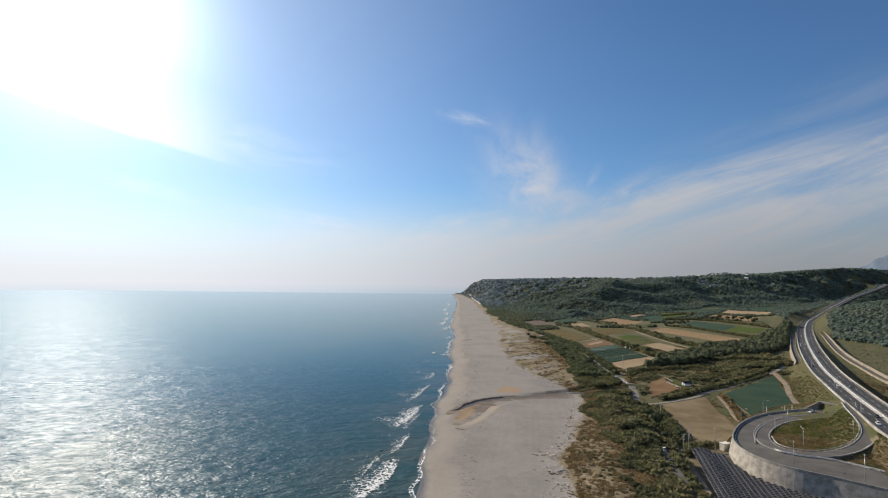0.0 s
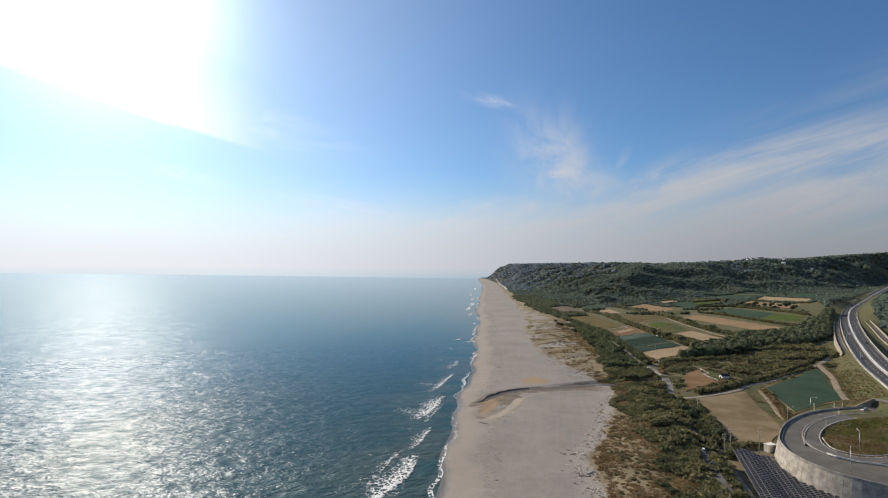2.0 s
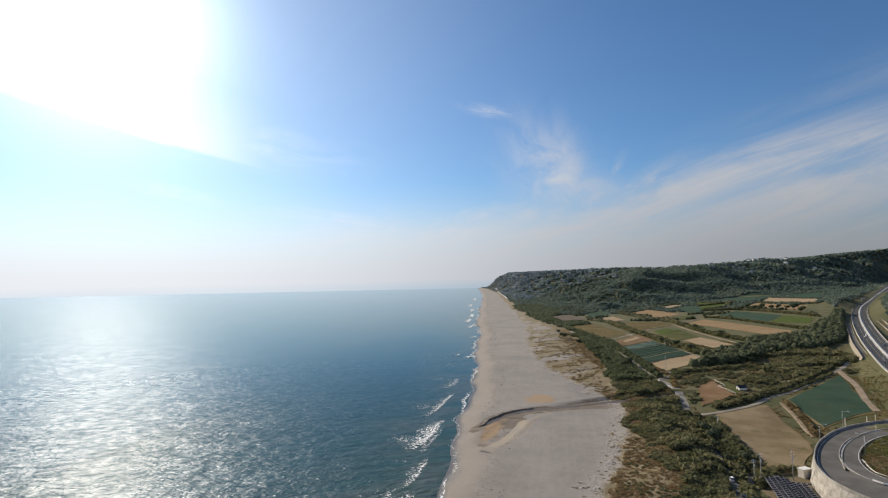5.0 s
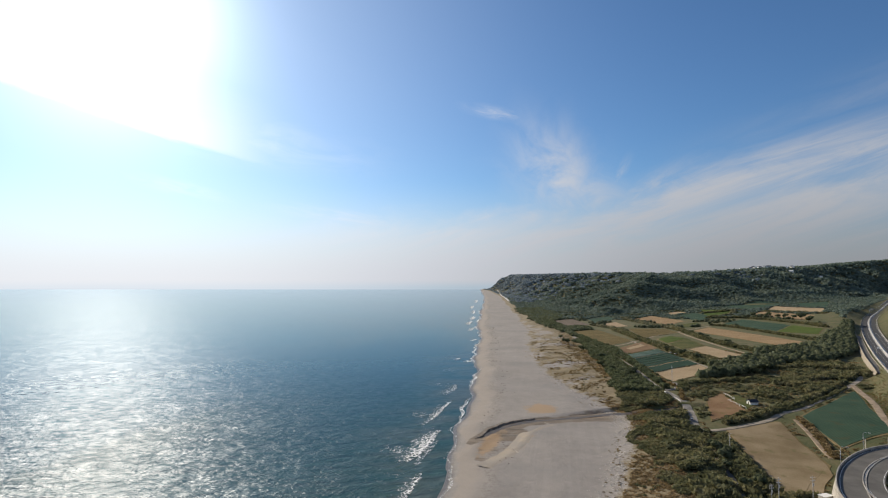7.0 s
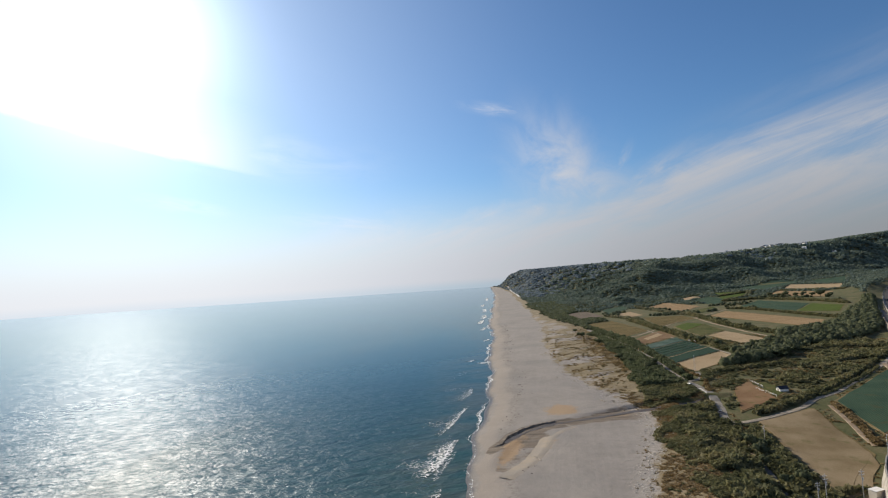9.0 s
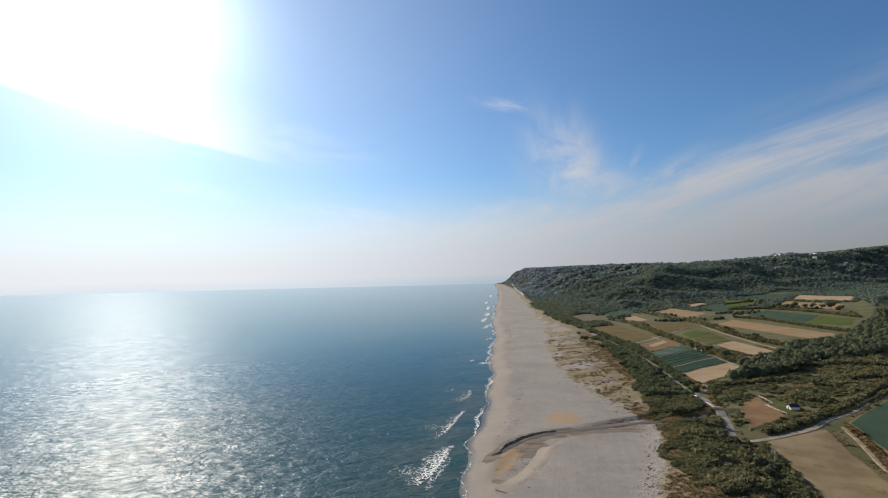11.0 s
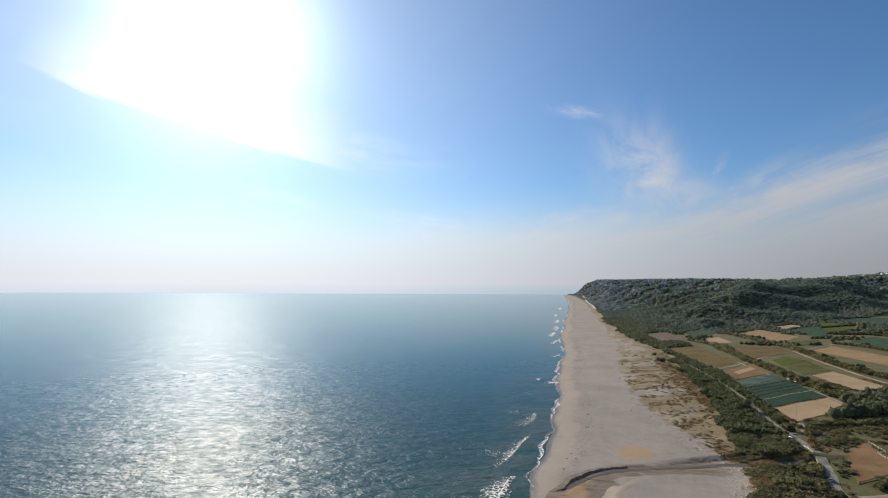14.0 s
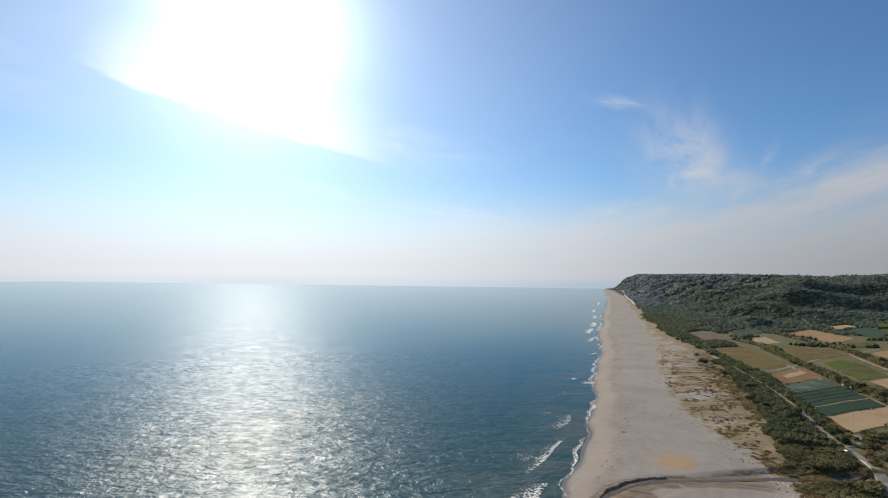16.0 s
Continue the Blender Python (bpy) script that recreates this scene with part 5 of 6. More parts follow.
foam_patch("thin spent foam off the beach", -68, 520, 60, 18, 6, 14, 0.12, 0.5)
foam_patch("white fan of foam running up to the beach", -61, 684, 32, 20, 62, 5, 0.3, 0.9)
foam_patch("small white breaker off the beach", -81, 694, 16, 9, 16, 15, 0.5)
foam_patch("small distant white crest", -82, 893, 34, 11, 8, 13, 0.4, 0.85)
foam_patch("distant lacy white breaker", -105, 1075, 90, 17, 0, 16, 0.4, 0.8)
foam_patch("distant white breaker off the beach", -124, 1225, 130, 20, -3, 6)
foam_patch("distant white breaker line", -132, 1370, 150, 22, -4, 7)
foam_patch("distant thin breaker line", -152, 1610, 190, 20, -4, 8)
foam_patch("far white breaker line", -182, 1880, 200, 20, -4, 9)
foam_patch("far thin white breaker line", -214, 2380, 360, 22, -4, 17)


def spent_foam():
    """Thin threads of old foam drifting between the breakers and the shore."""
    y, d = np.arange(180, 820, 3.0), np.linspace(4, 58, 20)
    Y, D = np.meshgrid(y, d, indexing="ij")
    X = shore_x(Y) - D
    b = 0.34 * wobble(X, Y, 14, 2) + 0.22 * wobble(X, Y, 33, 1) + 0.08
    b = np.clip(b, 0, 0.42) * np.exp(-((D - 25) / 14) ** 2) * np.clip((820 - Y) / 200, 0, 1)
    me = mesh_np("spent_foam", np.stack([X, Y, 0 * X + 0.04], -1).reshape(-1, 3), grid_faces(len(y), len(d)), [M_FOAM], {"foam": b.ravel()})
    tagged(new("spent_foam", me), "faint threads of foam on shallow water", "foam", kind="stuff")


spent_foam()


def swash():
    """The thin white edge of the last wave along the whole beach."""
    y = np.concatenate([np.arange(120, 900, 2.0), np.arange(900, 4300, 7.0)])
    lace = 1.4 * np.sin(y / 11.0 + 2 * np.sin(y / 31.0)) + 0.8 * np.sin(y / 4.3) + 1.8 * np.sin(y / 47.0 + 1)
    rows, body = [], []
    for k, o in enumerate(np.linspace(-1, 1, 7)):
        w = 0.75 + y / 650 + 0.3 * np.sin(y / 17.0) + 0.2 * np.sin(y / 7.1 + 2)
        x = shore_x(y) - 1.0 + lace + o * w
        g = height(x, y)
        rows.append(np.column_stack([x, y, np.maximum(g, 0) + 0.07]))
        body.append(np.full(len(y), (0.05, 0.35, 0.5, 0.42, 0.55, 0.85, 0.2)[k]) * (0.75 + 0.3 * np.sin(y / 29.0 + 1.7 * np.sin(y / 83.0))))
    v = np.stack(rows, 1)
    me = mesh_np("swash", v.reshape(-1, 3), grid_faces(len(y), 7), [M_FOAM], {"foam": np.stack(body, 1).ravel()})
    tagged(new("shore_foam", me), "thin white foam edge along the wet sand", "foam", kind="stuff")


swash()


# ---------------------------------------------------------------- beach
def cut_bank():
    """The small vertical sand cliff on the far side of the stream mouth."""
    line = curve_points(BANK, 1.5)
    line = line[(line[:, 0] > -33) & (line[:, 0] < 6)]
    top = height(line[:, 0] - 1.0, line[:, 1] + 2.0)
    low = height(line[:, 0] + 1.0, line[:, 1] - 2.4)
    k = np.linspace(0, 1, len(line))
    wide = np.interp(k, [0, 0.05, 0.5, 0.62, 0.8, 1], [0.2, 0.8, 0.6, 0.2, 0.3, 0.1])
    r = side_of(line)
    wig = 0.35 * np.sin(line[:, 0] * 0.9) + 0.2 * np.sin(line[:, 0] * 2.3)
    rows = []
    for off, f in ((-2.2, 1.0), (-0.5, 1.02), (0.0, 0.95), (0.15, 0.5), (0.35, 0.0), (1.4, -0.25)):
        p = line + r * (off + wig)[:, None] if np.ndim(off + wig) else line
        rows.append(np.column_stack([p, low + (top - low) * np.clip(f, 0, 2) * 1.0 + (0.25 * wide if f > 0.9 else 0) - (0.3 if f < 0 else 0) - (0.2 if off < -2 else 0)]))
    v = np.stack(rows, 1)
    me = mesh_np("sand_cliff", v.reshape(-1, 3), grid_faces(len(line), 6)[:, ::-1], [M_SANDCUT], smooth=False)
    tagged(new("sand_cliff", me), "low dark cut bank of sand beside the stream", "sand bank", kind="structure")


def stream_water():
    line = STREAM_LINE[(STREAM_LINE[:, 0] > -24) & (STREAM_LINE[:, 0] < 112)]
    z = height(line[:, 0], line[:, 1])
    z = np.maximum.accumulate(np.convolve(np.pad(z, 4, mode="edge"), np.ones(9) / 9, "valid")) + 0.06
    w = 1.1 + 0.6 * np.sin(np.arange(len(line)) * 0.5) + np.interp(line[:, 0], [-24, 30, 60, 112], [0.2, 0.6, 1.4, 1.0])
    r = side_of(line)
    v = np.stack([np.column_stack([line + r * (w * o)[:, None] + np.column_stack([r[:, 0] * -1.5, r[:, 1] * -1.5]), z]) for o in (-1, 0, 1)], 1)
    me = mesh_np("stream", v.reshape(-1, 3), grid_faces(len(line), 3)[:, ::-1], [M_STREAM])
    tagged(new("stream_water", me), "shallow grey-brown stream on the sand", "water", kind="structure")


def sand_scarp():
    """The pale edge of the flat above the stream hollow."""
    line = curve_points(((-21, 326), (-16.5, 334), (-9.8, 346), (-4.6, 366), (0.6, 384), (6, 398), (15, 409)), 1.2)
    r = side_of(line)
    k = np.linspace(0, 1, len(line))
    tall = np.interp(k, [0, 0.15, 0.6, 0.85, 1], [0.05, 0.5, 0.85, 0.5, 0.05])
    wig = 0.5 * np.sin(line[:, 1] * 0.16) + 0.15 * np.sin(line[:, 1] * 0.7)
    rows = []
    for off, f in ((6.0, -0.1), (3.0, 0.05), (0.6, 0.08), (-0.8, -0.4), (-2.6, -0.85), (-5.0, -1.3)):
        p = line + r * (off + wig)[:, None]
        top = height(line[:, 0] + r[:, 0] * 4, line[:, 1] + r[:, 1] * 4)
        rows.append(np.column_stack([p, top + tall * f - (0.12 if off == 6.0 else 0)]))
    me = mesh_np("sand_scarp", np.stack(rows, 1).reshape(-1, 3), grid_faces(len(line), 6), [M_OCHRE], smooth=True)
    tagged(new("sand_scarp", me), "pale ochre sand edge above the stream hollow", "sand bank", kind="structure")


M_OCHRE = material("ochre_sand", [(0.235, 0.213, 0.188), (0.265, 0.235, 0.198), (0.305, 0.258, 0.20)], 0.07, 3.0, 0.95, 0.4)
# the cut face is darker than the open beach
M_SANDCUT = material("cut_sand", [(0.10, 0.085, 0.07), (0.15, 0.125, 0.10), (0.22, 0.185, 0.15)], 0.4, 3.0, 0.95, 0.5)
M_STREAM = material("stream_surface", [(0.08, 0.066, 0.052), (0.115, 0.095, 0.075)], 0.3, 2.0, 0.4, 0.05, spec=0.12)
M_WOOD = material("bleached_driftwood", [(0.28, 0.25, 0.21), (0.42, 0.38, 0.33), (0.52, 0.48, 0.42)], 1.0, 9.0, 0.9, 0.4, local=True, piece=0.3)
M_DARKWOOD = material("dark_debris", [(0.05, 0.04, 0.03), (0.09, 0.07, 0.055)], 1.0, 8.0, 0.95, 0.4, island=0.5)
cut_bank()
sand_scarp()
stream_water()


def log_mesh(seed, long, thick):
    """A bent, tapered branch with a stump of a fork."""
    rng = random.Random(seed)
    bm = bmesh.new()

    def limb(p, d, length, r0, r1, n=6, sides=6):
        rings = []
        q = Vector(p)
        d = Vector(d).normalized()
        for i in range(n + 1):
            r = r0 + (r1 - r0) * i / n
            side = d.orthogonal().normalized()
            other = d.cross(side)
            rings.append([bm.verts.new(q + (side * math.cos(a) + other * math.sin(a)) * r) for a in (2 * math.pi * k / sides for k in range(sides))])
            q = q + d * length / n
            d = (d + Vector((rng.uniform(-.12, .12), rng.uniform(-.12, .12), rng.uniform(-.03, .03)))).normalized()
        for a, b in zip(rings, rings[1:]):
            for k in range(sides):
                bm.faces.new((a[k], a[(k + 1) % sides], b[(k + 1) % sides], b[k]))
        bm.faces.new(rings[0][::-1]), bm.faces.new(rings[-1])

    limb((-long / 2, 0, thick), (1, 0, 0), long, thick, thick * 0.45)
    limb((long * 0.1, 0, thick), (0.6, 0.7, 0.25), long * 0.35, thick * 0.5, thick * 0.2, 4, 5)
    return bm_mesh("driftwood", bm, M_WOOD, smooth=True)


LOGS = [log_mesh(1, 5.5, 0.22), log_mesh(2, 3.6, 0.18), log_mesh(3, 7.5, 0.28)]
for i, (x, y, a, label) in enumerate(((30, 257, 35, "bleached driftwood log on the sand"), (25.5, 253, -20, "short dark driftwood snag on the sand"),
                                      (-6, 352, 110, "pale log lying in the stream hollow"),
                                      (12, 560, 70, "bleached branch in the dune grass"), (-20, 900, 40, "dark log high on the beach"),
                                      (40, 470, 100, "bleached branch beside the stream"), (21, 620, 60, "driftwood branch among dry grass"))):
    ob = new("driftwood", LOGS[i % 3])
    ob.matrix_basis = pose(x, y, float(height(np.array([x]), np.array([y]))[0]) - 0.05, 0, 0, a)
    tagged(ob, label, "driftwood", group="driftwood on the beach")


CLODS = [blob(120 + i, 1, 0.6, 0.7) for i in range(4)]
M_CLOD = material("pale_sand_clod", [(0.32, 0.29, 0.26), (0.42, 0.39, 0.35), (0.50, 0.465, 0.425)], 0.5, 5.0, 0.95, 0.4, island=0.22)


def strand_line():
    """Wrack and bits of wood along the berm, and tufts and rubble where the dune begins."""
    rng = np.random.default_rng(61)
    y = rng.uniform(200, 1100, 520)
    d = 24 + 5 * np.sin(y / 40) + rng.normal(0, 3.5, y.shape)
    keep = np.sin(y / 13.0) + np.sin(y / 5.3 + 1) + rng.normal(0, 0.6, y.shape) > 0.7
    y, d = y[keep], d[keep]
    x = shore_x(y) + d
    s = rng.uniform(0.12, 0.38, x.shape) * (1 + y / 900)
    strew("beach_wrack", np.column_stack([x, y, height(x, y)]), s, CROWNS[:2], M_DARKWOOD, "dark bits of wrack and wood along the tide line", "debris", 0.5, 62)
    x, y = scatter(0, 120, 190, 620, 0.95, 63)
    d = x - shore_x(y) - along(VEG, y)
    chance = np.exp(-((d + 4) / 5.5) ** 2) * (0.5 + 0.6 * wobble(x, y, 7, 4)) * np.clip((640 - y) / 200, 0, 1)
    ok = rng.random(x.shape) < chance
    x, y = x[ok], y[ok]
    s = rng.uniform(0.17, 0.56, x.shape)
    strew("sand_clods", np.column_stack([x, y, height(x, y) + 0.05 * s]), s, CLODS, M_CLOD, "pale sand clods and rubble at the dune foot", "rubble", 0.38, 64)
    x, y = scatter(-80, 120, 190, 1250, 1.5, 67)
    d = x - shore_x(y) - along(VEG, y)
    chance = np.exp(-((d - 3) / 8) ** 2) * (0.35 + 0.6 * wobble(x, y, 8, 4)) * np.clip(1.2 - y / 1400, 0.3, 1) * np.where(y > 465, 0.22, 1)
    ok = rng.random(x.shape) < chance
    x, y = x[ok], y[ok]
    s = rng.uniform(0.3, 0.8, x.shape)
    strew("dune_tufts", np.column_stack([x, y, height(x, y)]), s, GRASS, M_DRYGRASS, "small tufts of dry dune grass on sand", "grass", 0.55, 64)
    x, y = scatter(-20, 110, 190, 1000, 1.6, 65)
    d = x - shore_x(y) - along(VEG, y)
    ok = (d > 2) & (d < 66) & (rng.random(x.shape) < (0.62 + 0.5 * wobble(x, y, 13, 5)) * np.clip((1000 - y) / 450, 0, 1) * np.where((y > 465) & (d < 45), 0.04 + 0.4 * (wobble(x, y, 12, 8) > 0.1), 1)) & free_ground(x, y)
    x, y = x[ok], y[ok]
    s = rng.uniform(0.8, 1.8, x.shape)
    near = y < 478
    for name, k, mat, lab in (("dune_grass", near, M_OCHREGRASS, "orange-brown dry grass on the dune bank"), ("sparse_grass", ~near, M_DRYGRASS, "pale dry grass thinly covering the sand")):
        strew(name, np.column_stack([x[k], y[k], height(x[k], y[k]) + 0.05]), s[k], GRASS, mat, lab, "grass", 0.3, 66)
    x, y = scatter(-20, 110, 190, 900, 2.6, 68)
    d = x - shore_x(y) - along(VEG, y)
    ok = (d > 5) & (d < 60) & (rng.random(x.shape) < (0.22 + 0.45 * wobble(x, y, 10, 7)) * np.where(y > 465, 0.14, 0.8)) & free_ground(x, y)
    x, y = x[ok], y[ok]
    s = rng.uniform(0.5, 1.1, x.shape)
    strew("low_scrub", np.column_stack([x, y, height(x, y) + 0.1]), s, FINE, M_SCRUB, "low green scrub creeping through dry grass", "shrubs", 0.6, 69)


strand_line()


# ---------------------------------------------------------------- single trees
def tree_meshes(seed, tall):
    rng = random.Random(seed)
    bm = bmesh.new()

    def limb(p, d, length, r0, r1, n=4, sides=6):
        rings, q, d = [], Vector(p), Vector(d).normalized()
        for i in range(n + 1):
            r = r0 + (r1 - r0) * i / n
            side = d.orthogonal().normalized()
            other = d.cross(side)
            rings.append([bm.verts.new(q + (side * math.cos(a) + other * math.sin(a)) * r) for a in (2 * math.pi * k / sides for k in range(sides))])
            q = q + d * length / n
            d = (d + Vector((rng.uniform(-.1, .1), rng.uniform(-.1, .1), 0.03))).normalized()
        for a, b in zip(rings, rings[1:]):
            for k in range(sides):
                bm.faces.new((a[k], a[(k + 1) % sides], b[(k + 1) % sides], b[k]))
        return q

    top = limb((0, 0, -0.2), (0, 0, 1), tall * 0.62, tall * 0.035, tall * 0.016)
    ends = [top]
    for k in range(5):
        a = k * 1.26 + rng.random()
        z = tall * rng.uniform(0.28, 0.5)
        ends.append(limb((0, 0, z), (math.cos(a), math.sin(a), 0.75), tall * rng.uniform(0.25, 0.36), tall * 0.014, tall * 0.005, 3, 5))
    trunk = bm_mesh("trunk", bm, M_BARK, smooth=True)
    pieces = []
    for i, e in enumerate(ends):
        r = tall * rng.uniform(0.17, 0.25)
        v, f = joined(blob(seed * 10 + i, 2, 0.85, 0.5, False), tufts(60, seed * 31 + i, 0.34, 0.85))
        pieces.append((v * r + np.array(e[:]) * (1, 1, 1), f))
    v, f = joined(*pieces)
    return trunk, mesh_np("crown", v, f, [M_TREE])


TREES = [tree_meshes(i + 1, t) for i, t in enumerate((7.0, 8.5, 6.0, 9.5))]


def plant_tree(x, y, k, size, label):
    root = tagged(new("tree"), label, "tree", group="trees on the plain")
    trunk, crown = TREES[k % 4]
    part("trunk", trunk, root), part("crown", crown, root)
    root.matrix_basis = pose(x, y, float(height(np.array([x]), np.array([y]))[0]), 0, 0, (x * 37 + y * 11) % 360) @ Matrix.Scale(size, 4)


for i, (x, y) in enumerate(((473, 1236), (478, 1218), (486, 1195), (492, 1180), (499, 1160), (503, 1140), (495, 1100), (490, 1085), (462, 1250))):
    plant_tree(x, y, i, 1.15 + 0.2 * (i % 3), "round dark green tree at the terrace edge")
rng_t = random.Random(8)
for (x0, y0), (x1, y1), count in (((182, 622), (262, 712), 12), ((268, 735), (360, 800), 12), ((370, 806), (470, 950), 12), ((150, 560), (230, 610), 8),
                                  ((255, 985), (262, 780), 8), ((158, 960), (180, 650), 8), ((101, 375), (97, 300), 6), ((330, 1100), (360, 1130), 5),
                                  ((60, 640), (95, 560), 6), ((40, 900), (85, 660), 8)):
    for k in range(count):
        f = rng_t.random()
        plant_tree(x0 + (x1 - x0) * f + rng_t.uniform(-5, 5), y0 + (y1 - y0) * f + rng_t.uniform(-5, 5), k, rng_t.uniform(0.65, 1.0), "dark green broadleaf tree in a field hedge")


# ---------------------------------------------------------------- small built things
def box(bm, x0, x1, y0, y1, z0, z1, bevel=0.0):
    r = bmesh.ops.create_cube(bm, size=1.0)
    for v in r["verts"]:
        v.co = Vector((x0 + (v.co.x + 0.5) * (x1 - x0), y0 + (v.co.y + 0.5) * (y1 - y0), z0 + (v.co.z + 0.5) * (z1 - z0)))
    if bevel:
        es = list({e for v in r["verts"] for e in v.link_edges})
        bmesh.ops.bevel(bm, geom=es, offset=bevel, segments=1, affect="EDGES")


def box_mesh(name, mat, *dims, bevel=0.0):
    bm = bmesh.new()
    box(bm, *dims, bevel=bevel)
    return bm_mesh(name, bm, mat)


def tube(bm, pts, r0, r1=None, sides=8):
    r1 = r0 if r1 is None else r1
    rings = []
    pts = [Vector(p) for p in pts]
    for i, p in enumerate(pts):
        d = (pts[min(i + 1, len(pts) - 1)] - pts[max(i - 1, 0)]).normalized()
        s = d.cross(Vector((0.3, 1, 0.1))).normalized()
        o = d.cross(s)
        r = r0 + (r1 - r0) * i / (len(pts) - 1)
        rings.append([bm.verts.new(p + (s * math.cos(a) + o * math.sin(a)) * r) for a in (2 * math.pi * k / sides for k in range(sides))])
    for a, b in zip(rings, rings[1:]):
        for k in range(sides):
            bm.faces.new((a[k], a[(k + 1) % sides], b[(k + 1) % sides], b[k]))
    bm.faces.new(rings[0][::-1]), bm.faces.new(rings[-1])


M_WHITE = material("white_paint", [(0.66, 0.65, 0.62), (0.80, 0.79, 0.77)], 0.6, 4.0, 0.6, 0.05)
M_CREAM = material("cream_steel", [(0.62, 0.56, 0.46), (0.74, 0.68, 0.58)], 0.5, 4.0, 0.55, 0.05)
M_ROOF = material("blue_grey_roof", [(0.025, 0.029, 0.04), (0.036, 0.042, 0.056)], 0.5, 3.0, 0.7, 0.15, spec=0.15)
M_GLASS = material("dark_glass", [(0.012, 0.014, 0.017), (0.022, 0.025, 0.03)], 0.5, 2.0, 0.12, 0.0, spec=0.5)
M_TYRE = material("tyre_rubber", [(0.012, 0.012, 0.012), (0.022, 0.022, 0.022)], 2.0, 9.0, 0.9, 0.0)
M_PANELGLASS = material("solar_cells", [(0.012, 0.012, 0.016), (0.021, 0.021, 0.026)], 0.3, 2.0, 0.5, 0.0, spec=0.03, piece=0.3)
M_FRAME = material("aluminium", [(0.45, 0.46, 0.48), (0.58, 0.59, 0.60)], 0.8, 4.0, 0.4, 0.0, metal=0.7)
M_RIM = material("anodised_frame", [(0.32, 0.32, 0.33), (0.42, 0.42, 0.43)], 0.8, 4.0, 0.6, 0.0)
M_POLE = material("pole_concrete", [(0.34, 0.33, 0.31), (0.44, 0.43, 0.41)], 0.6, 4.0, 0.85, 0.1)


def ground_z(x, y):
    return float(height(np.array([float(x)]), np.array([float(y)]))[0])


# solar field: rows tilted to the sea, each module a piece of its own
def solar_field():
    ax = Vector((math.sin(radians(10.5)), math.cos(radians(10.5)), 0))
    right = Vector((ax.y, -ax.x, 0))
    bm = bmesh.new()
    box(bm, 0.03, 1.72, 0.03, 1.90, 0.0, 0.05)
    module = bm_mesh("solar_panel", bm, M_PANELGLASS)
    rim = bmesh.new()
    for d in ((0, 1.75, 0, 0.06), (0, 1.75, 1.87, 1.93), (0, 0.06, 0.06, 1.87), (1.69, 1.75, 0.06, 1.87)):
        box(rim, *d, -0.02, 0.065)
    rim_me = bm_mesh("panel_frame", rim, M_RIM)
    post = box_mesh("post", M_STEEL, -0.05, 0.05, -0.05, 0.05, -1.4, 0.0)
    start = Vector((87.0, 228, 0))
    for r in range(30):
        root = None
        first = start + right * (r * 2.02)
        for k in range(50):
            p = first + ax * (k * 2.08 - 38)
            q = p + right * 1.6 + ax * 2.0
            if not all(inside(np.array([c.x]), np.array([c.y]), SOLAR)[0] for c in (p, q)):
                continue
            if near_line(np.array([q.x]), np.array([q.y]), RAMP_A)[0][0] < 7.8:
                continue
            if root is None:
                z = max(ground_z(p.x + 1, p.y + 6), 2.8) + 1.1
                root = tagged(new("solar_row"), "row of dark solar panels in pale aluminium frames", "solar panels", group="rows of the solar field")
                root.matrix_basis = pose(p.x, p.y, z, 0, -9, -10.5)
                base = p
            off = (p - base).dot(ax)
            part("solar_panel", module, root, loc=(0, off, 0))
            part("panel_frame", rim_me, root, loc=(0, off, 0))
            if k % 3 == 0:
                part("post", post, root, loc=(0.4, off + 1, 0))


solar_field()


# white cabinet by the loop
def cabinet(x, y, a):
    root = tagged(new("equipment_cabinet"), "cream-white steel equipment cabinet beside the solar field", "cabinet")
    part("body", box_mesh("body", M_CREAM, -2.3, 2.3, -1.5, 1.5, -0.3, 3.6, bevel=0.06), root)
    part("roof", box_mesh("roof", M_WHITE, -2.45, 2.45, -1.65, 1.65, 3.6, 3.78, bevel=0.04), root)
    part("plinth", box_mesh("plinth", M_CONCRETE, -2.6, 2.6, -1.8, 1.8, -0.6, 0.15), root)
    for k in (-1.1, 1.1):
        part("door", box_mesh("door", M_CREAM, k - 0.95, k + 0.95, -1.56, -1.5, 0.35, 3.2), root)
    root.matrix_basis = pose(x, y, ground_z(x, y), 0, 0, a)


cabinet(119.5, 301, 28)


